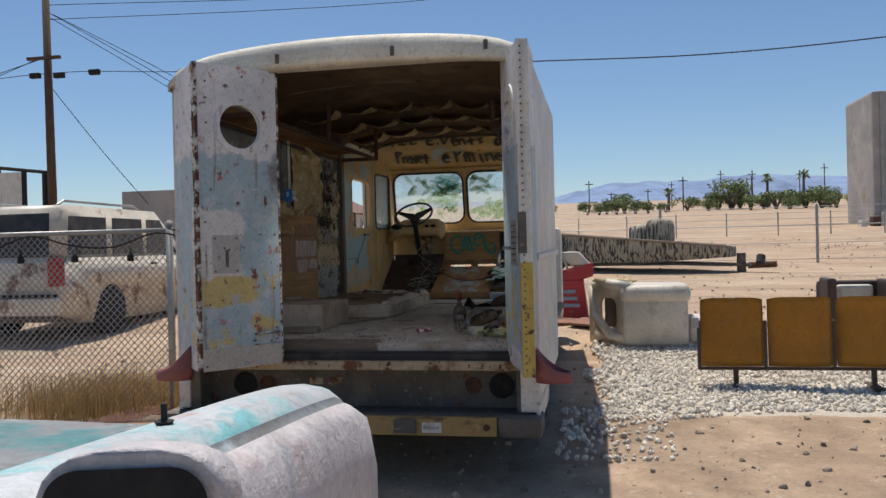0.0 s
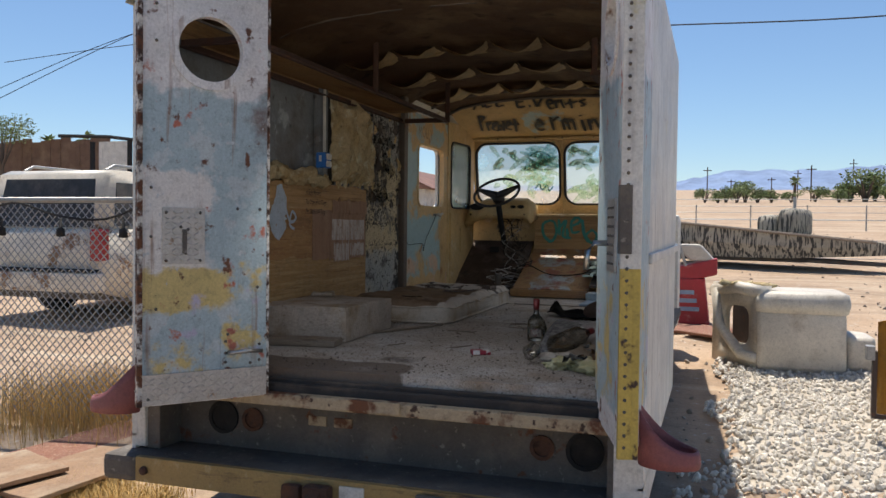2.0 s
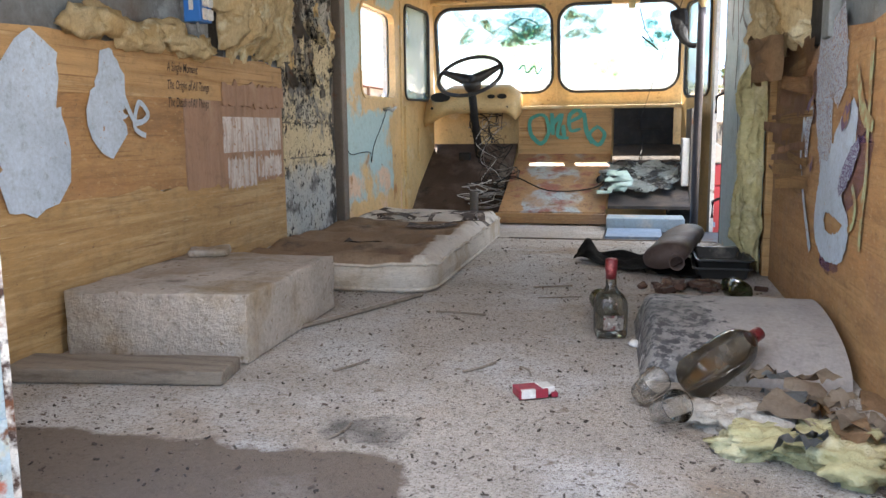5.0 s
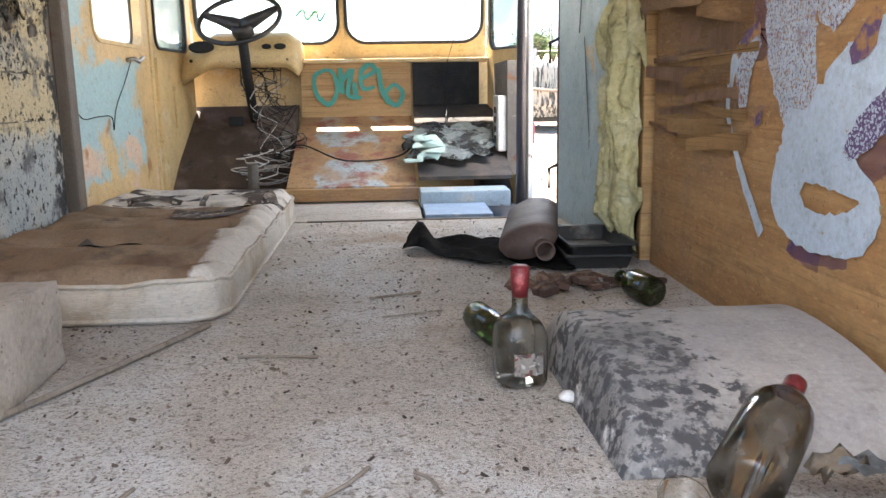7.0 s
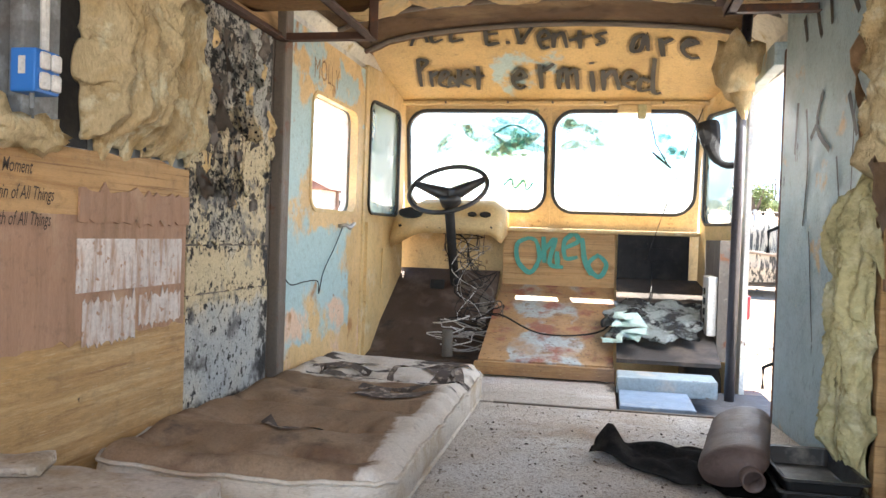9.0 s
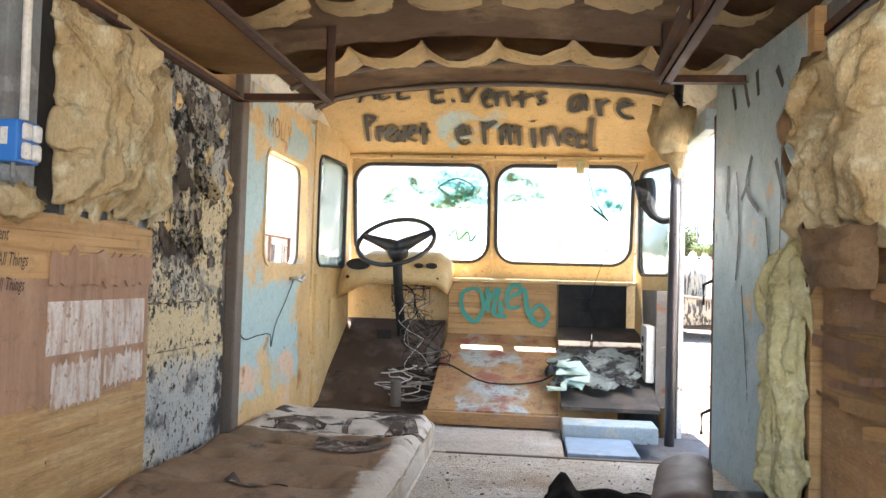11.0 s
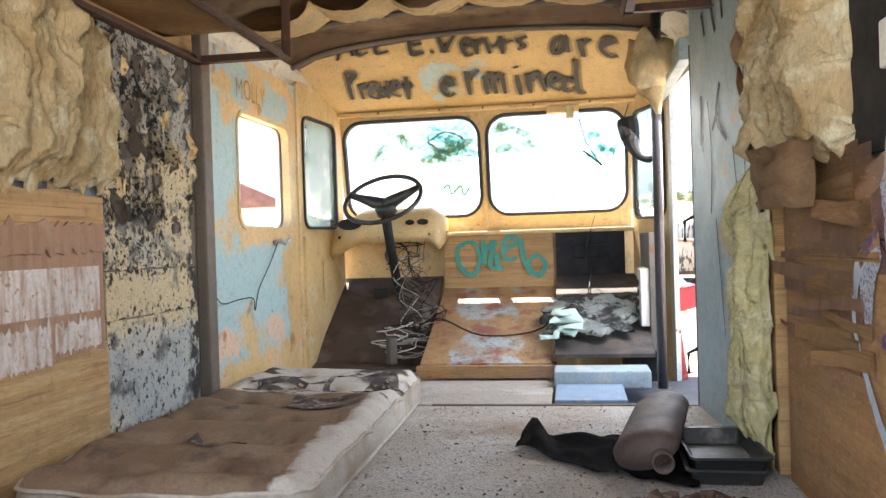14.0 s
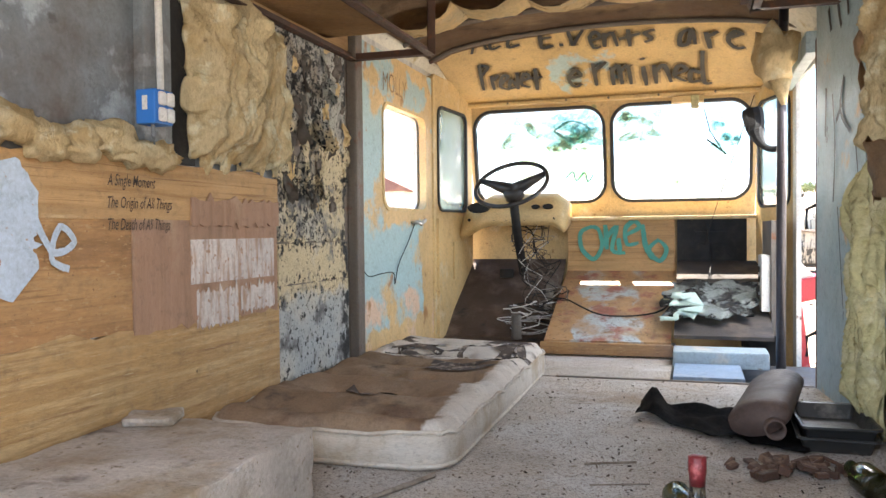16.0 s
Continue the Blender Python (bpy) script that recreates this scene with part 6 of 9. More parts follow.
def glass_paint():
    """Scrubbed patches of green paint on the inside of the windscreen."""
    rnd = random.Random(4)
    put = lambda u, v: Vector((u, 10.345 - 0.16 * (v - 1.7) / 0.8 + 0.012 + rnd.uniform(-0.0015, 0.0), v))
    for x, z, rx, rz, m, n in ((-2.25, 2.29, 0.12, 0.10, G_green, 10), (-1.89, 2.30, 0.18, 0.09, G_teal, 14), (-1.92, 2.15, 0.20, 0.12, G_green, 22), (-1.88, 1.97, 0.12, 0.08, G_green, 8), (-2.28, 2.02, 0.10, 0.10, G_green, 8), (-1.42, 2.29, 0.13, 0.12, G_green, 14), (-0.88, 2.19, 0.085, 0.19, G_teal, 18), (-1.10, 1.95, 0.16, 0.10, G_green, 20), (-1.40, 1.93, 0.16, 0.06, G_green, 12), (-1.28, 2.05, 0.10, 0.06, G_green, 8)):
        for _ in range(n):
            a, b, t = rnd.uniform(-0.95, 0.95), rnd.uniform(-0.95, 0.95), rnd.uniform(-0.9, 0.9)
            l = rnd.uniform(0.3, 0.7) * rx
            c = (x + a * rx, z + b * rz)
            d = (l * math.cos(t), l * math.sin(t))
            o = stroke([(c[0] - d[0], c[1] - d[1]), (c[0], c[1] + 0.01), (c[0] + d[0], c[1] + d[1])], [0.02, 0.06, 0.025], put, m, van, "paint_smear", seed=rnd.random() * 50, k=4)
            o.visible_shadow = False
    for pts in ([(-1.93, 1.98), (-1.88, 2.02), (-1.86, 1.96), (-1.80, 2.01), (-1.78, 1.95), (-1.74, 2.0)], [(-2.0, 2.30), (-1.88, 2.36), (-1.76, 2.30), (-1.88, 2.23), (-2.0, 2.30)]):
        stroke(pts, [0.012, 0.012], put, M_turq, van, "paint_scribble", seed=3)


glass_paint()


# ---- loose things in the van ----
M_tick = mat("stained_mattress_ticking", (0.30, 0.21, 0.14), 0.95, layers=[
    ((0.38, 0.29, 0.21), 3, 0.50, 0.66), ((0.20, 0.13, 0.09), 4, 0.52, 0.66), ((0.66, 0.61, 0.55), 2.0, 0.15, 0.25, (("y", 8.14, 8.9),)), ((0.66, 0.61, 0.55), 2.0, 0.15, 0.25, (("x", -1.865, -1.6),)),
    ((0.10, 0.08, 0.07), 4, 0.60, 0.70), ((0.10, 0.085, 0.08), 3.2, 0.56, 0.60, (("y", 8.0, 8.85),), (1, 2.2, 1))], bump=0.4, grain=140, spec=0.1)
M_tickside = mat("ribbed_white_mattress_border", (0.64, 0.59, 0.52), 0.95, layers=[((0.45, 0.36, 0.26), 3, 0.5, 0.68)], bump=0.5, grain=150, stretch=(0.4, 0.4, 3), spec=0.1)
M_foam = mat("crumbly_beige_foam", (0.57, 0.51, 0.45), 1.0, layers=[((0.42, 0.33, 0.23), 3, 0.5, 0.66), ((0.30, 0.24, 0.18), 40, 0.62, 0.68), ((0.26, 0.22, 0.19), 5, 0.64, 0.74)], bump=1.0, grain=70, spec=0.05)
M_oldwood = mat("grey_weathered_wood", (0.30, 0.25, 0.20), 0.9, layers=[((0.17, 0.13, 0.10), 4, 0.5, 0.7, (), (1, 12, 12))], bump=0.5, stretch=(1, 9, 9))
M_arch = mat("dusty_grey_wheel_arch", (0.36, 0.34, 0.33), 0.7, layers=[((0.44, 0.41, 0.38), 2, 0.45, 0.65), ((0.20, 0.195, 0.19), 4, 0.36, 0.60, (("x", -1.1, -0.80), ("y", 5.9, 6.36))), ((0.09, 0.09, 0.095), 46, 0.47, 0.56, (("x", -1.1, -0.82), ("y", 5.9, 6.32))), ((0.06, 0.06, 0.065), 34, 0.52, 0.58, (("x", -1.1, -0.76),)), ((0.70, 0.68, 0.66), 11, 0.62, 0.68, (("x", -1.1, -0.9),))], bump=0.3)
M_cloth = mat("black_dusty_cloth", (0.018, 0.018, 0.02), 0.95, layers=[((0.07, 0.065, 0.06), 8, 0.52, 0.7)], bump=0.5, spec=0.1)
M_vinyl = mat("rusted_exhaust_steel", (0.10, 0.065, 0.055), 0.6, layers=[((0.17, 0.12, 0.10), 5, 0.5, 0.7), ((0.05, 0.03, 0.025), 9, 0.58, 0.7)], bump=0.4)
M_traymat = mat("black_plastic_tray", (0.025, 0.027, 0.028), 0.4, layers=[((0.16, 0.15, 0.13), 7, 0.58, 0.7)], bump=0.1)
M_redwax = mat("red_wax", (0.16, 0.012, 0.018), 0.4, layers=[((0.42, 0.10, 0.10), 30, 0.56, 0.66)], bump=0.3)
M_label = mat("torn_label", (0.26, 0.23, 0.20), 0.8, layers=[((0.16, 0.03, 0.03), 34, 0.56, 0.60), ((0.50, 0.47, 0.43), 60, 0.60, 0.64), ((0.06, 0.05, 0.045), 40, 0.52, 0.58)], bump=0.3)
M_redpack = mat("crimson_card", (0.33, 0.02, 0.045), 0.45, layers=[((0.7, 0.66, 0.62), 60, 0.70, 0.74)], bump=0.1)
M_white = mat("white_card", (0.75, 0.73, 0.70), 0.6, bump=0.1)
M_scrap = mat("rusty_scraps", (0.09, 0.045, 0.03), 0.85, layers=[((0.2, 0.13, 0.09), 20, 0.55, 0.65)], bump=0.5, island=0.4)
M_chips = mat("floor_grit", (0.12, 0.09, 0.07), 0.9, island=0.7, bump=0.2)
M_greyglass = glass("dusty_grey_bottle_glass", (0.72, 0.72, 0.68), film=[((0.30, 0.27, 0.23), 18, 0.45, 0.72, 0.6)])
M_greenglass = glass("dark_green_bottle_glass", (0.22, 0.30, 0.12), film=[((0.16, 0.15, 0.10), 14, 0.42, 0.66, 0.7)])
M_cup = glass("clear_plastic_cup", (0.93, 0.92, 0.90), film=[((0.6, 0.56, 0.5), 26, 0.48, 0.72, 0.4)])


def build_mattress():
    mt = thing("mattress", (-2.2, 7.7, FZ), "stained brown and white tufted mattress lying on the floor", "mattress")
    near_l, near_r, far_r, far_l = Vector((-2.60, 6.90, 0)), Vector((-1.772, 6.90, 0)), Vector((-1.795, 8.72, 0)), Vector((-2.60, 8.84, 0))
    tufts = [(0.16 + 0.225 * i + (0.11 if j % 2 else 0), 0.10 + 0.16 * j) for j in range(6) for i in range(4) if 0.16 + 0.225 * i + (0.11 if j % 2 else 0) < 0.93]
    def flat(u, v):
        p = (near_l * (1 - u) + near_r * u) * (1 - v) + (far_l * (1 - u) + far_r * u) * v
        cu, cv = max(0, 1 - min(u, 1 - u) / 0.12), max(0, 1 - min(v, 1 - v) / 0.055)
        k = 0.032 * cu * cv
        return p + Vector((k if u < 0.5 else -k, k if v < 0.5 else -k, 0))
    def top(u, v):
        uu, vv = u, v
        p = flat(uu, vv)
        e = min(u * 0.8, (1 - u) * 0.8, v * 1.7, (1 - v) * 1.7)
        z = 0.158 - 0.045 * max(0, 1 - e / 0.07) ** 2
        for a, b in tufts:
            d2 = ((u - a) * 0.8) ** 2 + ((v - b) * 1.7) ** 2
            z -= 0.068 * math.exp(-d2 / 0.0009) + 0.034 * math.exp(-d2 / 0.010)
        for b in (0.10, 0.26, 0.42, 0.58, 0.74, 0.90):
            z -= 0.012 * max(0, 0.6 + noise.noise(Vector((u * 5, b * 9, 4)))) * math.exp(-(((v - b) * 1.7 + 0.03 * noise.noise(Vector((u * 6, b * 7, 1)))) / 0.016) ** 2)
        z += 0.010 * noise.noise(Vector((u * 4, v * 7, 0))) + 0.004 * math.sin(v * 60 + 6 * noise.noise(Vector((u * 4, v * 4, 2))))
        return Vector((p.x, p.y, FZ + z))
    bm = bmesh.new()
    sheet(bm, 64, 120, top)
    part("mattress_top", bm, M_tick, mt, "brown stained cloth top", True)
    bm = bmesh.new()
    loop = [(i / 20, 0) for i in range(20)] + [(1, i / 40) for i in range(40)] + [(1 - i / 20, 1) for i in range(20)] + [(0, 1 - i / 40) for i in range(40)]
    c = flat(0.5, 0.5)
    rows = []
    for k in range(7):
        f = k / 6
        out = 0.012 * math.sin(math.pi * f)
        row = []
        for i, (u, v) in enumerate(loop):
            t = top(u, v)
            d = (flat(u, v) - c).normalized()
            row.append(bm.verts.new((t.x + d.x * (out + 0.006 * noise.noise(Vector((u * 9, v * 9, f * 3)))), t.y + d.y * out, FZ + 0.004 + (t.z - FZ - 0.004) * f)))
        rows.append(row)
    n = len(loop)
    for p, q in zip(rows, rows[1:]):
        for i in range(n):
            bm.faces.new((p[i], p[(i + 1) % n], q[(i + 1) % n], q[i]))
    bm.faces.new(rows[0])
    part("mattress_border", bm, M_tickside, mt, "ribbed off-white border", True)
    for zf in (0.0, 1.0):
        bm = bmesh.new()
        pts = []
        for u, v in loop + loop[:1]:
            t = top(u, v)
            d = (flat(u, v) - c).normalized() * 0.006
            pts.append((t.x + d.x, t.y + d.y, t.z if zf else FZ + 0.016))
        tube(bm, pts, 0.007, 6)
        part("piping", bm, M_tickside, mt)
    # dark discs added in the dimples to stand in for tuft shadow
    for a, b in tufts:
        bm = bmesh.new()
        lathe(bm, [(0.012, 0), (0.014, 0.003), (0.006, 0.006)], 10, Matrix.Translation(top(a, b)))
        part("tuft_button", bm, M_spray_and_shade, mt)
    dn = lambda u, v: top(u, v) + Vector((0, 0, 0.006))
    for path, w in (([(0.14, 0.70), (0.22, 0.74), (0.42, 0.72)], 0.045), ([(0.12, 0.76), (0.30, 0.80), (0.46, 0.76)], 0.04), ([(0.20, 0.84), (0.34, 0.86), (0.46, 0.83)], 0.04), ([(0.66, 0.70), (0.57, 0.76), (0.60, 0.86), (0.74, 0.92), (0.88, 0.92), (0.97, 0.88)], 0.035), ([(0.78, 0.66), (0.84, 0.78), (0.86, 0.92)], 0.075), ([(0.92, 0.72), (0.84, 0.80), (0.72, 0.84)], 0.05), ([(0.90, 0.84), (0.96, 0.74)], 0.05), ([(0.55, 0.52), (0.75, 0.50), (0.9, 0.55)], 0.05), ([(0.35, 0.28), (0.5, 0.20), (0.62, 0.24)], 0.04), ([(0.5, 0.62), (0.66, 0.60), (0.86, 0.64)], 0.035)):
        w /= 1.3
        stroke(path, [w, w * 1.3, w * 0.7], dn, M_spray_and_shade, mt, "paint_stroke", "grey sprayed stroke", k=8)


# spray strokes on the ticking, and painted shade on the tuft discs
M_spray_and_shade = mat("grey_spray_and_tuft_shade", (0.12, 0.10, 0.09), 0.9, layers=[((0.45, 0.38, 0.32), 24, 0.52, 0.66)], bump=0.2, spec=0.1)
build_mattress()


def slab_thing(name, x0, x1, y0, y1, z0, z1, m, label, cat, turn=0.0, cuts=24, rough=0.017, seed=1, smooth=True, bevel=0.02):
    """A soft or worn block with uneven faces."""
    bm = B(x0, x1, y0, y1, z0, z1, bevel=bevel)
    bmesh.ops.triangulate(bm, faces=bm.faces)
    for _ in range(4):
        es = [e for e in bm.edges if e.calc_length() > 0.045]
        if es and len(bm.verts) < 9000:
            bmesh.ops.subdivide_edges(bm, edges=es, cuts=1)
            bmesh.ops.triangulate(bm, faces=bm.faces)
    c = Vector(((x0 + x1) / 2, (y0 + y1) / 2, z0))
    r = Matrix.Translation(c) @ Matrix.Rotation(radians(turn), 4, "Z") @ Matrix.Translation(-c)
    for v in bm.verts:
        k = 1 if v.co.z > z0 + 0.01 else 0
        v.co += k * rough * Vector((noise.noise(v.co * 14 + Vector((seed, 0, 0))), noise.noise(v.co * 14 + Vector((0, seed, 9))), noise.noise(v.co * 11 + Vector((5, 0, seed)))))
        v.co = r @ v.co
    return solo(name, bm, m, label, cat, smooth)


slab_thing("foam_block", -2.60, -2.045, 5.86, 6.60, FZ + 0.004, 1.10, M_foam, "crumbling beige foam rubber block on the floor", "foam block", 2, rough=0.009, bevel=0.006)
slab_thing("plank", -2.60, -2.02, 5.64, 5.79, FZ + 0.002, 0.945, M_oldwood, "weathered grey plank lying on the floor", "plank", 9, rough=0.004, bevel=0.006)
slab_thing("foam_scrap", -2.58, -2.44, 6.48, 6.60, 1.10, 1.125, M_foam, "torn scrap of foam on the foam block", "foam scrap", 20, rough=0.02, bevel=0.008)


def build_arch():
    bm = bmesh.new()
    def p(u, v):
        y, b = 5.95 + 0.66 * u, min(1, v / 0.09)
        w = (6.40 - y) / 0.45 if y < 6.40 else (y - 6.40) / 0.21
        h = max(0.0, 1 - w * w) ** (0.5 if y < 6.40 else 0.35) * (math.sin(b * math.pi / 2) ** 0.7)
        return Vector((-0.985 + 0.50 * v - 0.02 * u * (1 - v), y, FZ + 0.128 * h + 0.004 * noise.noise(Vector((u * 5, v * 5, 3)))))
    sheet(bm, 56, 40, p)
    part("wheel_arch", bm, M_arch, van, "dusty grey wheel arch with black scuffs", True)


build_arch()


def bottle(name, prof, glassm, m, label, cap=None, capm=None, square=False, lab=None):
    """prof: outer (radius, height); the wall is 3 mm."""
    b = thing(name, m.translation, label, "bottle")
    bm = bmesh.new()
    lathe(bm, prof, 24)
    if square:
        for v in bm.verts:
            if v.co.z < 0.15:
                a = math.atan2(v.co.y, v.co.x)
                k = 1 / max(abs(math.cos(a)), abs(math.sin(a))) ** 0.55
                v.co.x, v.co.y = v.co.x * k, v.co.y * k
    bmesh.ops.transform(bm, matrix=m, verts=bm.verts)
    g = part("glass_body", bm, glassm, b, smooth=True)
    if cap:
        bm = bmesh.new()
        lathe(bm, cap, 18, m)
        part("cap", bm, capm, b, "red wax cap", True)
    if lab:
        bm = bmesh.new()
        z0, z1, a0, a1, r = lab
        sheet(bm, 10, 5, lambda u, v: m @ Vector((r * math.cos(radians(a0 + (a1 - a0) * u)) * 1.0, r * math.sin(radians(a0 + (a1 - a0) * u)), z0 + (z1 - z0) * v + 0.004 * noise.noise(Vector((u * 9, v * 9, 1))))))
        part("label", bm, M_label, b, "torn paper label", True)
    return b


whisky = [(0.030, 0.0), (0.046, 0.002), (0.050, 0.012), (0.051, 0.09), (0.049, 0.11), (0.040, 0.128), (0.024, 0.142), (0.0165, 0.156), (0.0155, 0.20), (0.018, 0.206), (0.018, 0.235), (0.013, 0.237)]
bottle("bottle", whisky, M_greyglass, pose(-1.075, 6.39, FZ + 0.003, 0, 0, 12), "dusty square bottle with a red wax neck, standing", [(0.0162, 0.178), (0.0172, 0.20), (0.0188, 0.208), (0.0188, 0.238), (0.012, 0.241)], M_redwax, True, (0.03, 0.075, 240, 300, 0.060))
wine = [(0.025, 0.004), (0.036, 0.0), (0.0375, 0.01), (0.0375, 0.15), (0.033, 0.175), (0.018, 0.205), (0.0145, 0.22), (0.0145, 0.272), (0.017, 0.274), (0.017, 0.287), (0.012, 0.288)]
bottle("bottle", wine, M_greenglass, Matrix.Translation((-1.125, 6.76, FZ + 0.041)) @ Matrix.Rotation(radians(90), 4, "X") @ Matrix.Rotation(radians(12), 4, "Y"), "empty dark green bottle lying on the floor")
big = [(0.030, 0.004), (0.050, 0.0), (0.056, 0.012), (0.057, 0.20), (0.052, 0.235), (0.034, 0.275), (0.020, 0.295), (0.017, 0.31), (0.017, 0.335), (0.012, 0.336)]
axis = (Vector((-0.70, 6.00, 1.030)) - Vector((-0.868, 5.80, 0.962))).normalized()
bottle("bottle", [(r * 0.92, h * 0.80) for r, h in big], M_greyglass, Matrix.Translation((-0.868, 5.80, 0.962)) @ axis.to_track_quat("Z", "Y").to_matrix().to_4x4(), "large dusty bottle leaning on the wheel arch", [(0.0165, 0.240), (0.0175, 0.246), (0.0175, 0.272), (0.012, 0.275)], M_redwax)
bottle("bottle", [(r * 1.1, h * 0.7) for r, h in wine], M_greenglass, Matrix.Translation((-0.63, 6.93, FZ + 0.044)) @ Matrix.Rotation(radians(-90), 4, "X") @ Matrix.Rotation(radians(-10), 4, "Y"), "dark bottle lying on the floor")


def build_pack():
    c = thing("cigarette_pack", (-1.23, 5.78, FZ), "crumpled red and white cigarette pack on the floor", "cigarette pack")
    m = pose(-1.235, 5.775, FZ + 0.003, 0, 0, 26)
    part("pack_body", B(-0.045, 0.028, -0.03, 0.028, 0, 0.022, bevel=0.003, m=m), M_redpack, c)
    part("pack_lid", B(0.036, 0.052, -0.03, 0.028, 0.0, 0.012, bevel=0.003, m=m), M_redpack, c)
    part("pack_lining", B(0.012, 0.044, -0.026, 0.02, 0.006, 0.0245, bevel=0.002, m=m @ Matrix.Rotation(radians(6), 4, "Z")), M_white, c, "white paper lining")
    part("pack_band", B(-0.04, -0.005, -0.0306, -0.02, 0.002, 0.0225, m=m), M_white, c, "white printed band")


build_pack()
for i, (x, y, rx, rz) in enumerate(((-0.985, 5.73, 78, 150), (-0.945, 5.62, 62, 30))):
    bm = bmesh.new()
    lathe(bm, [(0.022, 0), (0.026, 0.002), (0.034, 0.075), (0.0355, 0.077), (0.0325, 0.075), (0.0245, 0.006)], 22, pose(x, y, FZ + 0.036, rx, 0, rz))
    solo("plastic_cup", bm, M_cup, "crushed clear plastic cup on the floor", "cup", True, "plastic cups")


def build_heap():
    for i, (x, y, s, m) in enumerate(((-0.80, 5.66, 0.09, M_pale), (-0.70, 5.60, 0.10, M_pale), (-0.74, 5.52, 0.09, M_insul2), (-0.62, 5.53, 0.11, M_insul2), (-0.60, 5.44, 0.09, M_insul2), (-0.53, 5.58, 0.08, M_pale))):
        bm = bmesh.new()
        lump(bm, (x, y, FZ + 0.022), (s, s * 0.8, 0.035), i + 11, 0.7, 4)
        solo("insulation_clump", bm, m, "torn clump of pale glass wool on the floor", "insulation", True, "insulation clumps")
    for i in range(16):
        rnd = random.Random(i + 300)
        x, y = rnd.uniform(-0.72, -0.49), rnd.uniform(5.42, 5.86)
        s = rnd.uniform(0.05, 0.12)
        a = rnd.uniform(0, 6.28)
        bm = bmesh.new()
        sheet(bm, 5, 4, lambda u, v: Vector((x + s * ((u - 0.5) * math.cos(a) - (v - 0.5) * math.sin(a)), y + s * ((u - 0.5) * math.sin(a) + (v - 0.5) * math.cos(a)), FZ + 0.045 + rnd.uniform(0, 0.004) + 0.045 * abs(noise.noise(Vector((u * 2, v * 2, i)))) + 0.02 * u)))
        bmesh.ops.solidify(bm, geom=bm.faces, thickness=0.003)
        solo("paper_scrap", bm, rnd.choice((M_paper2, M_paper2, M_paper, M_greymetal)), "curled brown paper scrap on torn insulation", "paper scrap", True, "paper scraps")


M_pale = mat("dirty_white_wadding", (0.62, 0.57, 0.50), 1.0, layers=[((0.42, 0.35, 0.27), 9, 0.56, 0.7)], bump=1.0, spec=0.0)
M_paper2 = mat("pale_brown_paper", (0.46, 0.38, 0.29), 0.9, layers=[((0.3, 0.23, 0.16), 7, 0.55, 0.7)], bump=0.3)
build_heap()


def build_jacket():
    bm = bmesh.new()
    def p(u, v):
        x, y = -1.30 + 0.56 * u + 0.05 * v, 7.86 - 0.28 * u * 0.9 + (v - 0.5) * (0.10 + 0.40 * min(1, u * 1.8)) + 0.02 * noise.noise(Vector((u * 5, v * 3, 1)))
        return Vector((x, y, FZ + 0.012 + 0.05 * abs(noise.noise(Vector((u * 4.2, v * 3.1, 7)))) + 0.07 * math.exp(-((u - 0.08) / 0.07) ** 2) * (1 - abs(2 * v - 1))))
    sheet(bm, 30, 18, p)
    bmesh.ops.solidify(bm, geom=bm.faces, thickness=0.008)
    solo("jacket", bm, M_cloth, "crumpled black cloth lying on the floor", "cloth", True)
    r = thing("exhaust_silencer", (-0.85, 7.6, FZ), "rusty brown oval exhaust silencer lying on black cloth", "silencer")
    a, b = Vector((-0.885, 7.46, FZ + 0.088)), Vector((-0.775, 8.02, FZ + 0.112))
    n, K = 36, 12
    bm = bmesh.new()
    rows = []
    for k in range(K + 1):
        f = k / K
        c = a.lerp(b, f)
        e = 1 - 0.10 * max(0, 1 - min(f, 1 - f) / 0.05) ** 2
        rows.append([bm.verts.new(c + Vector((math.cos(t) * 0.092 * e + 0.03 * math.sin(t) * e, -0.02 * math.cos(t), math.sin(t) * 0.062 * e)) * (1 + 0.03 * noise.noise(Vector((math.cos(t) * 2, f * 5, math.sin(t) * 2))))) for t in [2 * math.pi * q / n for q in range(n)]])
    for p1, q1 in zip(rows, rows[1:]):
        for q in range(n):
            bm.faces.new((p1[q], p1[(q + 1) % n], q1[(q + 1) % n], q1[q]))
    bm.faces.new(rows[0])
    bm.faces.new(rows[-1])
    part("silencer_body", bm, M_vinyl, r, smooth=True)
    bm = bmesh.new()
    lathe(bm, [(0.033, -0.06), (0.033, 0.045), (0.027, 0.046), (0.027, -0.03), (0.002, -0.031)], 20, Matrix.Translation(a + Vector((0.05, -0.01, -0.018))) @ Matrix.Rotation(radians(90), 4, "X"))
    part("pipe_stub", bm, M_vinyl, r, "open rusty pipe stub", True)
    for i, (dz, s) in enumerate(((0.0, 1.0), (0.034, 0.97))):
        t = solo("tray", tray_mesh(s), M_traymat, "dusty black plastic tray in a small stack", "tray", False, "stacked trays")
        t.matrix_basis = pose(-0.645, 7.60, FZ + 0.002 + dz, 0, 0, 3 * i - 2)


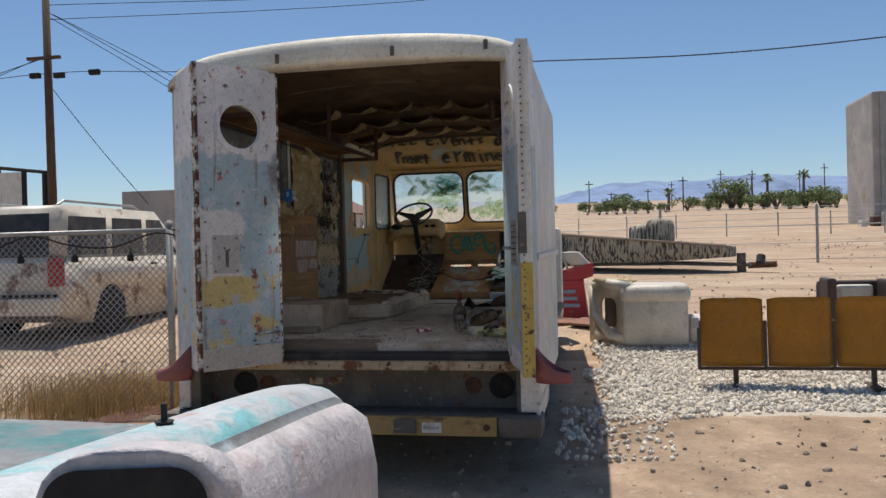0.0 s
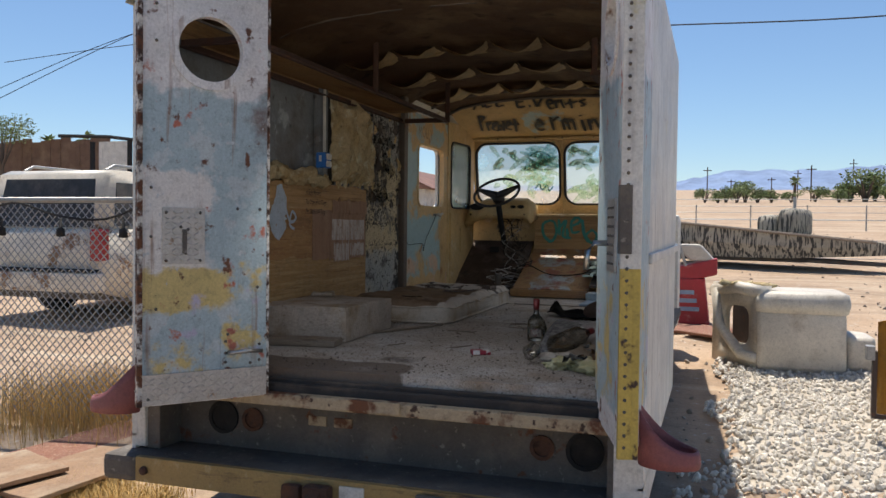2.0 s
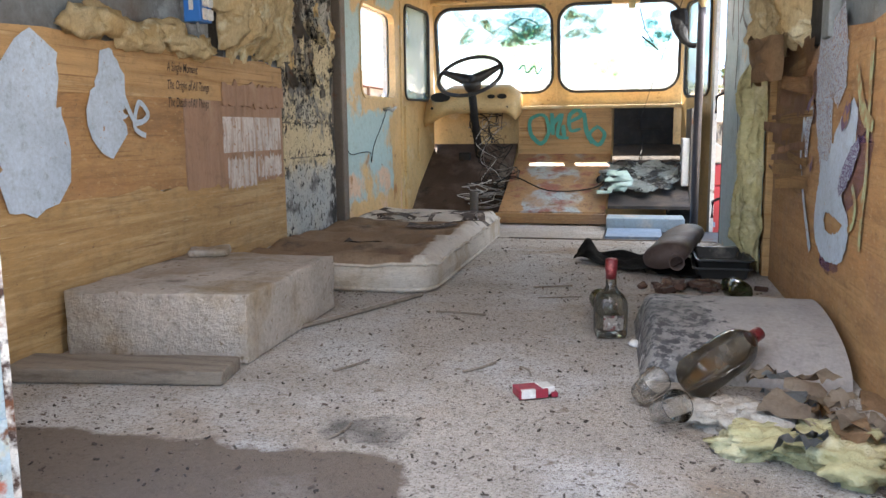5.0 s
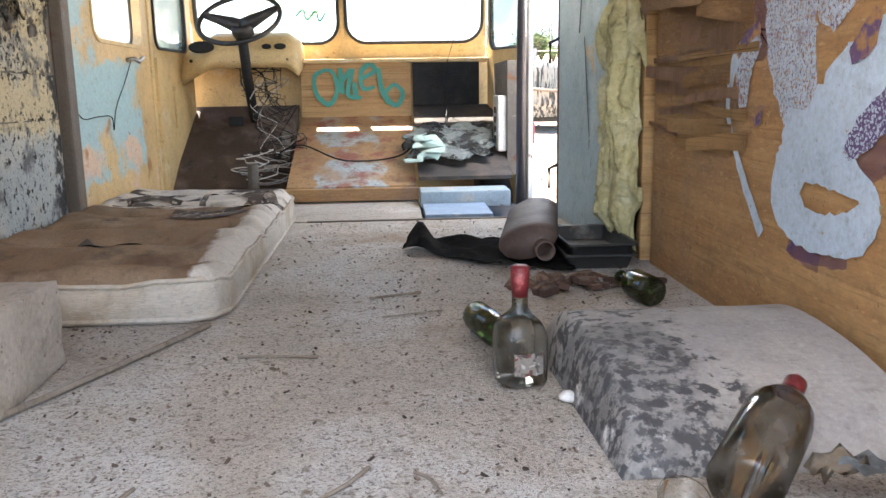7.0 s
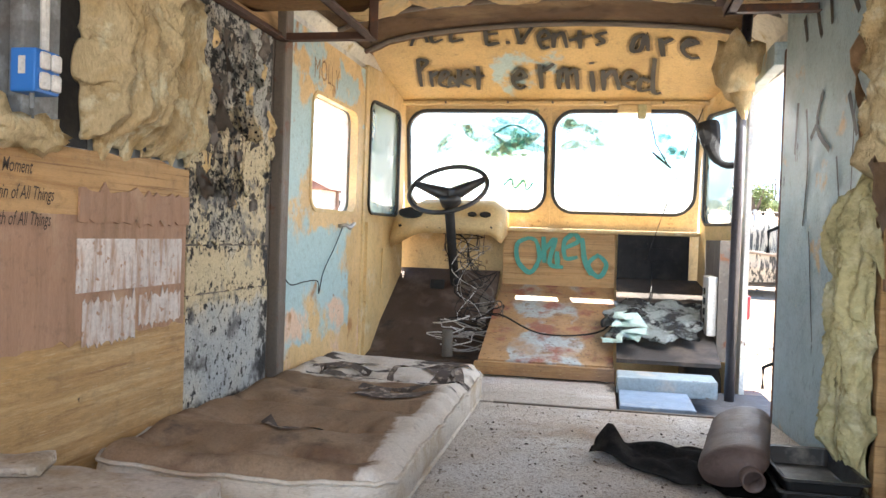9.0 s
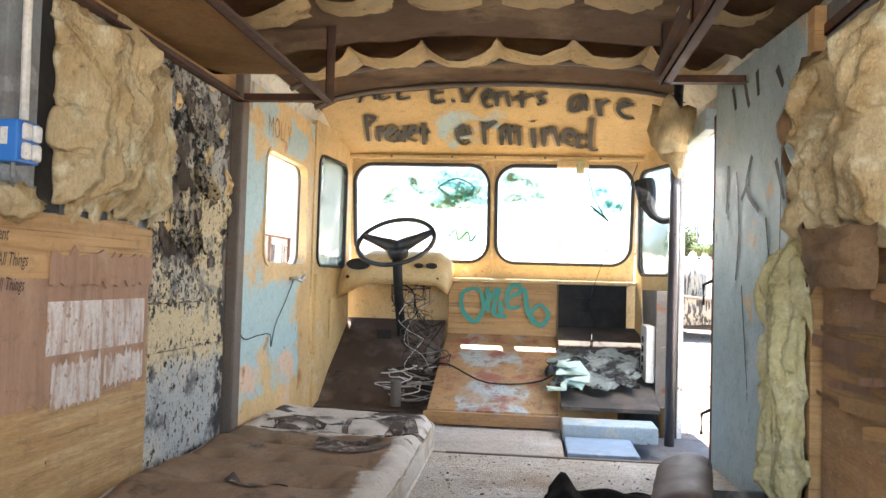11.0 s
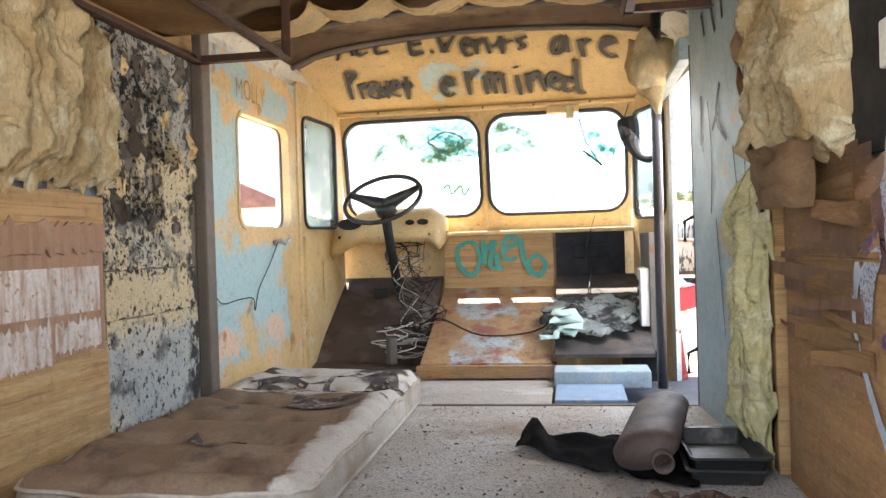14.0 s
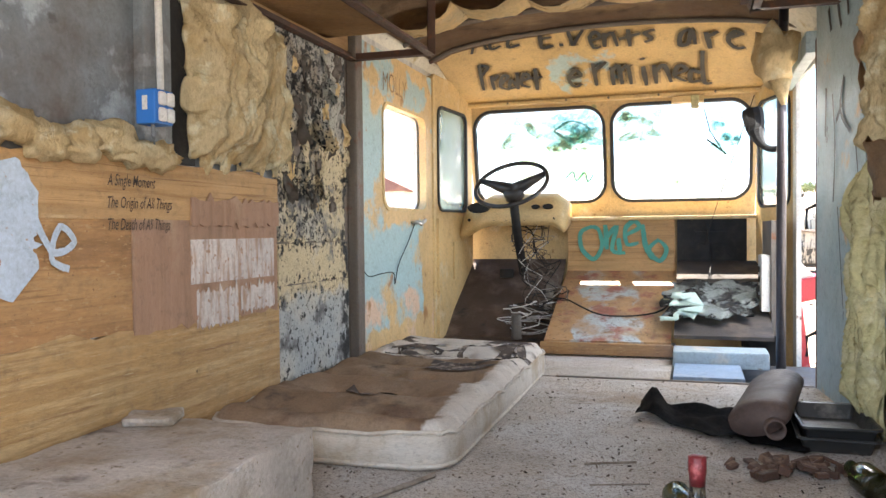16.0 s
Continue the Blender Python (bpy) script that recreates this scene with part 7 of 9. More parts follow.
def tray_mesh(s):
    bm = bmesh.new()
    w, l = 0.115 * s, 0.20 * s
    loops = []
    for r, z in ((0.85, 0.0), (0.97, 0.052), (1.05, 0.054), (1.05, 0.046), (1.0, 0.045), (0.93, 0.05), (0.82, 0.006)):
        loops.append([bm.verts.new((u * r, v * r, z)) for u, v in rounded(-w, -l, w, l, 0.02, 4)])
    n = len(loops[0])
    for p, q in zip(loops, loops[1:]):
        for i in range(n):
            bm.faces.new((p[i], p[(i + 1) % n], q[(i + 1) % n], q[i]))
    bm.faces.new(loops[0])
    bm.faces.new(loops[-1])
    return bm


build_jacket()
for i in range(46):
    rnd = random.Random(i + 900)
    x, y = rnd.gauss(-0.80, 0.085), rnd.gauss(7.20, 0.055)
    l, w, h = rnd.uniform(0.02, 0.06), rnd.uniform(0.012, 0.03), rnd.uniform(0.006, 0.022)
    z = FZ + 0.02 * math.exp(-((x + 0.8) / 0.1) ** 2) * rnd.random() + 0.002
    bm = B(-l / 2, l / 2, -w / 2, w / 2, 0, h, bevel=0.002)
    o = solo("rusty_scrap", bm, M_scrap, "rusty brown scrap on the floor in a small heap", "scrap", False, "rusty scraps")
    o.matrix_basis = pose(x, y, z, rnd.uniform(-25, 25), rnd.uniform(-20, 20), rnd.uniform(0, 360))


def build_litter():
    for i, (p, q, r, m) in enumerate((((-2.10, 6.18), (-1.80, 6.86), 0.008, M_oldwood), ((-1.78, 5.86), (-1.72, 5.98), 0.0035, M_oldwood), ((-1.44, 5.92), (-1.37, 6.02), 0.0035, M_oldwood), ((-1.30, 6.0), (-1.26, 5.92), 0.0025, M_oldwood), ((-1.68, 6.6), (-1.5, 6.58), 0.004, M_oldwood), ((-1.4, 7.1), (-1.25, 7.16), 0.004, M_oldwood), ((-1.62, 5.4), (-1.6, 5.5), 0.003, M_oldwood), ((-1.2, 6.95), (-1.36, 6.9), 0.0025, M_oldwood))):
        bm = bmesh.new()
        a, b = Vector((*p, FZ + r + 0.002)), Vector((*q, FZ + r + 0.002))
        tube(bm, smooth_path([a, a.lerp(b, 0.4) + Vector((0.01, 0.004, 0)), b], 4), r, 5)
        solo("wood_strip" if i == 0 else "twig", bm, m, "thin splintered strip of wood on the floor" if i == 0 else "short dark twig on the floor", "wood strip" if i == 0 else "twig")
    bm = bmesh.new()
    lump(bm, (-1.0, 6.27, FZ + 0.012), (0.018, 0.014, 0.012), 2, 0.3, 2)
    solo("pebble", bm, M_white, "small white pebble on the floor", "pebble", True)
    bm = bmesh.new()
    rnd = random.Random(77)
    for i in range(4800):
        x, y = rnd.uniform(XL + 0.05, XR - 0.03), YR + 0.16 + 3.5 * rnd.random() ** 1.3
        if x < -1.75 and y > 6.9 or x < -2.0 and 5.8 < y < 6.7 or x > -1.0 and 5.9 < y < 6.75:
            continue
        s = 0.0014 + 0.0042 * rnd.random() ** 4
        vs = bmesh.ops.create_cube(bm, size=1)["verts"]
        m = pose(x, y, FZ + s * 0.4, rnd.uniform(0, 40), rnd.uniform(0, 40), rnd.uniform(0, 360)) @ Matrix.Diagonal((s * rnd.uniform(1, 3), s, s * 0.7, 1))
        for v in vs:
            v.co = m @ v.co
    solo("floor_grit", bm, M_chips, "dark crumbs and grit strewn over the floor", "grit", kind="stuff")
    # glass shards on the black mat
    for i in range(12):
        rnd = random.Random(i + 40)
        x, y = rnd.gauss(-1.13, 0.045), rnd.uniform(9.28, 9.66)
        z = 1.04 + (y - 9.24) * 0.36 + 0.055 + 0.003 * i
        s = rnd.uniform(0.04, 0.11)
        bm = bmesh.new()
        pts = sorted([(rnd.uniform(-s, s), rnd.uniform(-s, s)) for _ in range(5)], key=lambda p: math.atan2(p[1], p[0]))
        bm.faces.new([bm.verts.new((x + a, y + b, z + b * 0.36 + rnd.uniform(0, 0.01))) for a, b in pts])
        bmesh.ops.solidify(bm, geom=bm.faces, thickness=0.004)
        solo("glass_shard", bm, M_shard, "pale green glass shard on the black mat", "glass shard", False, "glass shards")


def build_torn_sheet():
    bm = bmesh.new()
    def p(u, v):
        edge = 1 + 0.30 * noise.noise(Vector((u * 4, v * 4, 6)))
        x, y = -1.02 + (u - 0.5) * 0.50 * edge + 0.04 * v, 9.60 + (v - 0.5) * 0.44 * edge
        return Vector((x, y, 1.055 + max(0, y - 9.24) * 0.375 + 0.012 + 0.05 * abs(noise.noise(Vector((u * 3.2, v * 3.6, 2)))) + 0.02 * abs(noise.noise(Vector((u * 8, v * 8, 5))))))
    sheet(bm, 22, 22, p)
    bmesh.ops.solidify(bm, geom=bm.faces, thickness=0.003)
    solo("torn_sheet", bm, M_torn, "torn crumpled plastic sheet lying on the black mat", "plastic sheet", True)


# pale layers paint white reflections onto the dark sheet
M_torn = mat("dark_sheet_with_painted_reflections", (0.05, 0.05, 0.05), 0.25, layers=[((0.42, 0.46, 0.44), 5, 0.46, 0.52), ((0.03, 0.03, 0.03), 9, 0.56, 0.60), ((0.60, 0.62, 0.60), 14, 0.62, 0.66)], bump=0.4)
build_torn_sheet()
M_shard = mat("pale_green_safety_glass", (0.50, 0.66, 0.60), 0.2, var=0.08, bump=0.05)
build_litter()


# ---- the yard ----
M_yellow = mat("ochre_plastic", (0.50, 0.26, 0.03), 0.45, layers=[((0.40, 0.28, 0.12), 5, 0.6, 0.75)], bump=0.08)
M_brownbar = mat("brown_painted_steel", (0.07, 0.04, 0.03), 0.6, layers=[(RUST, 12, 0.6, 0.7)], bump=0.3)
M_vinylwhite = mat("off_white_vinyl", (0.72, 0.66, 0.56), 0.5, layers=[((0.50, 0.42, 0.32), 4, 0.56, 0.72)], bump=0.25)
M_red = mat("faded_red_paint", (0.42, 0.03, 0.04), 0.45, layers=[((0.5, 0.2, 0.18), 6, 0.6, 0.7)], bump=0.1)
M_zebra = mat("striped_boat_paint", (0.46, 0.42, 0.33), 0.7, layers=[((0.05, 0.05, 0.045), 6, 0.50, 0.54, (), (4, 4, 0.5))], bump=0.3)
M_suv = mat("cream_car_paint", (0.82, 0.74, 0.60), 0.4, layers=[((0.26, 0.14, 0.07), 3.4, 0.56, 0.60, (("z", 0.75, 1.5),)), ((0.45, 0.34, 0.24), 4, 0.60, 0.7)], bump=0.05, coat=0.2)
M_darkglass = mat("dusty_dark_car_glass", (0.09, 0.095, 0.10), 0.15, layers=[((0.20, 0.19, 0.17), 3, 0.45, 0.7)], bump=0.0)
M_tail = mat("red_lamp_lens", (0.35, 0.01, 0.02), 0.2, bump=0.0)
M_galv = mat("galvanised_steel", (0.42, 0.42, 0.41), 0.5, 0.5, bump=0.1)
M_pole_wood = mat("creosoted_pole", (0.09, 0.055, 0.035), 0.9, layers=[((0.15, 0.10, 0.07), 3, 0.5, 0.7, (), (6, 6, 0.4))], bump=0.5)
M_grass = mat("dry_grass", (0.66, 0.45, 0.17), 0.9, island=0.35, bump=0.0)
M_leafm = mat("desert_foliage", (0.22, 0.28, 0.11), 0.8, island=0.45, bump=0.0)
M_bark = mat("grey_bark", (0.16, 0.12, 0.09), 0.9, bump=0.5)
# distance haze is put into the ridge's pale blue base colour
M_mount = mat("haze_tinted_mountain", (0.26, 0.35, 0.53), 1.0, layers=[((0.29, 0.38, 0.55), 0.004, 0.45, 0.6)], spread=0.002, grain=0.02, bump=0.0, spec=0.0)
M_trailerbox = mat("weathered_grey_siding", (0.42, 0.40, 0.38), 0.7, layers=[((0.55, 0.52, 0.48), 0.6, 0.5, 0.65), ((0.45, 0.33, 0.12), 0.9, 0.66, 0.7)], bump=0.2, spread=0.8)
M_brownwall = mat("brown_board_fence", (0.20, 0.12, 0.08), 0.85, layers=[((0.3, 0.2, 0.13), 1.2, 0.5, 0.7)], bump=0.4)
M_carteal = mat("chalky_white_and_turquoise_paint", (0.60, 0.63, 0.64), 0.5, layers=[((0.26, 0.60, 0.62), 4, 0.48, 0.58), ((0.62, 0.40, 0.36), 6, 0.60, 0.70), ((0.16, 0.14, 0.13), 60, 0.70, 0.74)], bump=0.35, grain=60)
M_carwhite = mat("chalky_pinkish_white_paint", (0.60, 0.56, 0.56), 0.55, layers=[((0.60, 0.45, 0.43), 5, 0.58, 0.72), ((0.45, 0.45, 0.47), 7, 0.56, 0.7, (), (1, 1, 0.25)), ((0.2, 0.17, 0.16), 70, 0.70, 0.74)], bump=0.6, grain=40)
M_board = mat("weathered_cardboard", (0.36, 0.23, 0.14), 0.9, layers=[((0.5, 0.4, 0.28), 3, 0.5, 0.7)], bump=0.4)
M_grate = mat("red_brown_grating", (0.30, 0.13, 0.08), 0.85, layers=[((0.4, 0.25, 0.16), 60, 0.55, 0.6)], bump=0.6)


def build_gravel():
    rnd = random.Random(5)
    def inside(x, y):
        n = noise.noise(Vector((x * 1.3, y * 1.3, 2)))
        return x > -0.05 + 0.2 * n and 6.55 + 0.25 * n + 0.10 * max(0, x - 1) < y < 10.7 + 0.5 * n or -0.3 < x < 0.5 and 5.4 < y < 6.9 and rnd.random() < 0.25
    bm = bmesh.new()
    verts, faces = [], []
    base = bmesh.new()
    bmesh.ops.create_icosphere(base, subdivisions=1, radius=1)
    bv = [v.co.copy() for v in base.verts]
    bf = [[v.index for v in f.verts] for f in base.faces]
    base.free()
    bm.free()
    n = 0
    while n < 15000:
        x, y = rnd.uniform(-0.3, 5.5), 5.4 + 5.6 * rnd.random()
        if not inside(x, y):
            continue
        s = rnd.uniform(0.012, 0.031)
        z = ground_z(x, y) + 0.05 * noise.noise(Vector((x * 0.5, y * 0.5, 0))) + 0.02 * noise.noise(Vector((x * 2.1, y * 2.1, 5)))
        m = pose(x, y, z + s * 0.25 + 0.002, rnd.uniform(0, 360), rnd.uniform(0, 360), rnd.uniform(0, 360)) @ Matrix.Diagonal((s, s * rnd.uniform(0.6, 0.9), s * rnd.uniform(0.5, 0.8), 1))
        o = len(verts)
        verts += [tuple(m @ (v * rnd.uniform(0.8, 1.2))) for v in bv]
        faces += [[o + i for i in f] for f in bf]
        n += 1
    me = bpy.data.meshes.new("gravel")
    me.from_pydata(verts, [], faces)
    me.materials.append(M_gravel)
    tagged(new("gravel", me), "loose white gravel spread over the soil", "gravel", kind="stuff")
    # stones on the bare soil
    verts, faces = [], []
    for q in range(6500):
        x, y = (rnd.uniform(-8, 6), 2.5 + 12 * rnd.random() ** 1.4) if q < 5200 else (rnd.uniform(-6, 14), rnd.uniform(12, 34))
        s = 0.005 + 0.022 * rnd.random() ** 4 if q < 5200 else rnd.uniform(0.008, 0.028)
        z = ground_z(x, y) + 0.05 * noise.noise(Vector((x * 0.5, y * 0.5, 0))) + 0.02 * noise.noise(Vector((x * 2.1, y * 2.1, 5))) - (0.03 if -3 < x < 0.1 and 4 < y < 11 else 0)
        m = pose(x, y, z + s * 0.3, rnd.uniform(0, 360), rnd.uniform(0, 360), 0) @ Matrix.Diagonal((s * 1.3, s, s * 0.7, 1))
        o = len(verts)
        verts += [tuple(m @ (v * rnd.uniform(0.75, 1.2))) for v in bv]
        faces += [[o + i for i in f] for f in bf]
    me = bpy.data.meshes.new("stones")
    me.from_pydata(verts, [], faces)
    me.materials.append(M_stones)
    tagged(new("stones", me), "small brown and grey stones scattered on the soil", "stones", kind="stuff")


M_stones = mat("soil_stones", (0.40, 0.33, 0.26), 0.9, island=0.5, bump=0.3)
build_gravel()


def build_seats():
    s = thing("theatre_seats", (1.7, 7.6, 0.2), "row of three joined ochre plastic seats on a brown steel frame", "seats")
    for i in range(3):
        x0 = 0.885 + 0.562 * i
        bm = bmesh.new()
        def p(u, v):
            y = 7.50 + 0.03 * (2 * u - 1) ** 2 + 0.03 * v
            edge = 0.012 * (1 - min(1, min(u, 1 - u) / 0.06)) ** 2
            z = 0.405 + (0.60 - 0.02 * abs(2 * u - 1) ** 6) * v
            return Vector((x0 + 0.527 * u, y + edge, z))
        sheet(bm, 16, 12, p)
        bmesh.ops.solidify(bm, geom=bm.faces, thickness=0.022)
        part("backrest", bm, M_yellow, s, "ochre plastic back shell", True)
        bm = bmesh.new()
        sheet(bm, 8, 8, lambda u, v: Vector((x0 + 0.03 + 0.467 * u, 7.55 + 0.10 * v + 0.05 * math.sin(v * 3), 0.46 + 0.42 * v)))
        bmesh.ops.solidify(bm, geom=bm.faces, thickness=0.02)
        part("seat", bm, M_yellow, s, "folded ochre seat", True)
    part("frame_bar", B(0.87, 2.57, 7.56, 7.60, 0.365, 0.395, bevel=0.005), M_brownbar, s)
    for x in (0.872, 1.430, 1.992, 2.556):
        part("side_bar", B(x - 0.014, x + 0.014, 7.55, 7.60, 0.37, 0.80, bevel=0.004), M_brownbar, s)
    for x in (1.18, 2.31):
        part("leg", B(x - 0.02, x + 0.02, 7.56, 7.60, ground_z(0, 7.6) - 0.02, 0.37, bevel=0.004), M_brownbar, s)
        part("foot", B(x - 0.04, x + 0.04, 7.42, 7.74, ground_z(0, 7.6) - 0.0, ground_z(0, 7.6) + 0.035, bevel=0.006), M_brownbar, s)
    part("hinge_cover", B(0.82, 0.87, 7.54, 7.62, 0.74, 0.83, bevel=0.006), M_galv, s)


build_seats()


def build_armchair():
    c = thing("armchair", (0.5, 9.9, 0.3), "worn off-white vinyl armchair lying on its side", "armchair")
    z0 = ground_z(0, 9.8)
    def soft(name, x0, x1, y0, y1, za, zb, bev, seed):
        bm = B(x0, x1, y0, y1, za, zb, bevel=bev)
        for v in bm.verts:
            v.co += 0.02 * Vector((noise.noise(v.co * 3 + Vector((seed, 0, 0))), noise.noise(v.co * 3 + Vector((0, seed, 0))), noise.noise(v.co * 3)))
        return part(name, bm, M_vinylwhite, c, smooth=True)
    soft("side", 0.26, 1.0, 9.58, 10.3, z0, 0.86, 0.05, 1)
    soft("arm", 0.24, 1.03, 9.56, 10.32, 0.82, 1.02, 0.08, 2)
    soft("cushion", 1.0, 1.24, 9.65, 10.2, z0 + 0.02, 0.64, 0.05, 3)
    a, b = Vector((-0.12, 10.15, 0)), Vector((0.30, 9.60, 0))
    d = (b - a).normalized()
    nn = Vector((-d.y, d.x, 0))
    put = lambda u, v, w: a + d * u + nn * w + Vector((0, 0, v))
    w = (b - a).length
    bm = bmesh.new()
    holed(bm, put, (0, z0, w, 1.06), (0.13, 0.50, w - 0.17, 0.86), 0.10, 0.10)
    part("base_frame", bm, M_vinylwhite, c, "torn vinyl round an open base", True)
    bm = bmesh.new()
    tube(bm, [put(0.0, 0.98, 0.02), put(w / 2, 1.03, 0.02), put(w, 1.0, 0.02)], 0.06, 10)
    tube(bm, [put(0.06, 1.0, -0.02), put(0.14, 0.66, -0.03), put(0.45, 0.42, -0.03), put(w - 0.05, 0.40, 0.0)], 0.05, 10)
    part("roll", bm, M_vinylwhite, c, smooth=True)
    # dark board behind the opening, coloured as the shade of the hollow
    part("inside", quad_box(put, 0.02, w - 0.02, z0 + 0.05, 1.0, 0.22, 0.26), M_brownbar, c, "dark board standing in for the shaded hollow")
    for i in range(5):
        bm = bmesh.new()
        lump(bm, (0.0 + 0.09 * i, 9.95 - 0.05 * i, 1.06), (0.07, 0.06, 0.03), i + 3, 0.6, 2)
        part("stuffing", bm, M_insul, c, "yellow stuffing", True)
    c2 = thing("brown_chair", (2.7, 9.2, 0.3), "dark brown padded chair behind the seat row", "chair")
    z = ground_z(0, 9.2)
    part("back", B(2.25, 3.1, 9.1, 9.25, z + 0.3, z + 0.78, bevel=0.05), M_brownbar, c2)
    part("cushion", B(2.4, 2.75, 8.98, 9.1, z + 0.50, z + 0.74, bevel=0.04), M_vinylwhite, c2, "pale worn cushion")
    part("armrest", B(2.25, 2.34, 8.75, 9.1, z, z + 0.82, bevel=0.03), M_brownbar, c2)
    part("armrest", B(2.80, 2.88, 8.75, 9.1, z, z + 0.80, bevel=0.03), M_brownbar, c2)


build_armchair()


def build_red_ride():
    r = thing("red_coin_ride", (-0.4, 12.2, 0.43), "faded red metal ride with blue striped panel and white seat", "ride")
    z = ground_z(0, 12.2)
    bm = bmesh.new()
    box(bm, -0.75, -0.16, 12.0, 12.4, z, z + 0.55, bevel=0.02)
    for v in bm.verts:
        if v.co.z > z + 0.3:
            v.co.x += 0.10 if v.co.x < -0.4 else -0.06
    part("base", bm, M_red, r)
    bm = bmesh.new()
    box(bm, -0.7, -0.08, 12.02, 12.38, z + 0.52, z + 0.72, bevel=0.02)
    for v in bm.verts:
        v.co.z += 0.25 * (v.co.x + 0.4)
    part("seat_pan", bm, M_red, r)
    bm = bmesh.new()
    box(bm, -0.40, -0.10, 12.05, 12.35, z + 0.76, z + 0.96, bevel=0.03)
    for v in bm.verts:
        v.co.x -= 0.9 * (v.co.z - z - 0.76)
    part("seat_back", bm, M_vinylwhite, r, "white seat")
    for i in range(3):
        part("stripe", B(-0.66 + 0.02 * i, -0.28 - 0.03 * i, 11.985, 11.998, z + 0.16 + 0.10 * i, z + 0.21 + 0.10 * i), M_bluepanel, r, "blue stripe")
    for x in (-0.72, -0.60):
        part("handle_bar", T([(x + 0.16, 12.0, z + 0.7), (x, 12.0, z + 1.2), (x - 0.12, 12.05, z + 1.6)], 0.018), M_galv, r)
    for i, (x, y, w, t) in enumerate(((-0.35, 11.5, 0.7, 10), (-0.1, 11.2, 0.5, -20))):
        o = solo("scrap_board", B(-w / 2, w / 2, -0.3, 0.3, 0, 0.03, bevel=0.006), M_grate, "flat reddish scrap board on the ground", "board", False, "scrap boards")
        o.matrix_basis = pose(x, y, ground_z(0, y) + 0.02 + 0.03 * i, 2, 3, t)


build_red_ride()


def build_boat():
    b = thing("boat", (1.3, 20, 0.8), "long low boat painted with dark tiger stripes on a trailer", "boat")
    a, e = Vector((-0.9, 20.9, 0)), Vector((3.0, 19.4, 0))
    d = (e - a).normalized()
    n = Vector((-d.y, d.x, 0))
    L = (e - a).length
    bm = bmesh.new()
    rows = []
    for i in range(25):
        f = i / 24
        w = 0.75 * (1 - max(0, f - 0.55) ** 2 * 3.6)
        bot = 1.02 + 0.12 * max(0, f - 0.6) * 2
        top = 1.74 - 0.38 * f
        c = a + d * L * f
        rows.append([bm.verts.new(c + n * s * w + Vector((0, 0, z))) for s, z in ((-1, top), (-1.02, (top + bot) / 2), (-0.9, bot), (0.9, bot), (1.02, (top + bot) / 2), (1, top), (0.85, top - 0.02), (-0.85, top - 0.02))])
    for p, q in zip(rows, rows[1:]):
        for k in range(8):
            bm.faces.new((p[k], p[(k + 1) % 8], q[(k + 1) % 8], q[k]))
    bm.faces.new(rows[0])
    bm.faces.new(rows[-1])
    part("hull", bm, M_zebra, b)
    bm = bmesh.new()
    tube(bm, [a + d * L * f - n * 0.78 + Vector((0, 0, 1.75 - 0.38 * f)) for f in (0, 0.3, 0.6, 1)], 0.035, 6)
    part("gunwale", bm, M_oldwood, b)
    for f, h in ((0.50, 0.42), (0.60, 0.55)):
        m = Matrix.Translation(a + d * L * f) @ Matrix.Rotation(math.atan2(d.y, d.x), 4, "Z")
        bm = B(-0.22, 0.22, -0.55, 0.55, 1.40, 1.48 + h, bevel=0.16, m=m)
        part("seat", bm, M_zebra, b, "striped padded seat", True)
    part("seat_bench", B(-0.5, 0.3, -0.5, 0.5, 1.30, 1.45, bevel=0.03, m=Matrix.Translation(a + d * L * 0.6) @ Matrix.Rotation(math.atan2(d.y, d.x), 4, "Z")), M_zebra, b)
    for s in (-0.6, 0.6):
        part("trailer_rail", T([a + d * 0.1 + n * s + Vector((0, 0, 0.98)), a + d * L * 0.7 + n * s * 0.8 + Vector((0, 0, 0.98)), e + d * 0.5 + Vector((0, 0, 0.92))], 0.04, 6), M_chassis, b)
    for s in (-0.95, 0.95):
        bm = bmesh.new()
        lathe(bm, [(0.15, -0.1), (0.34, -0.1), (0.36, 0), (0.34, 0.1), (0.15, 0.1)], 20, Matrix.Translation(a + d * 0.15 + n * s + Vector((0, 0, 1.15))) @ Matrix.Rotation(math.atan2(d.y, d.x), 4, "Z") @ Matrix.Rotation(radians(90), 4, "X"))
        part("wheel", bm, M_tyre, b, "dusty tyre", True)
    part("coupling", T([e + d * 0.3 + Vector((0, 0, 0.92)), e + d * 0.9 + Vector((0, 0, 0.94))], 0.07, 8), M_rusted, b)
    part("jack_post", T([e + d * 0.15 + Vector((0, 0, ground_z(0, 19.3))), e + d * 0.15 + Vector((0, 0, 1.2))], 0.10, 8), M_chassis, b)
    part("jack_wheel", T([e + d * 0.55 + Vector((0, 0, 0.95)), e + d * 0.55 + n * 0.12 + Vector((0, 0, 1.12))], 0.1, 10), M_tyre, b)


build_boat()


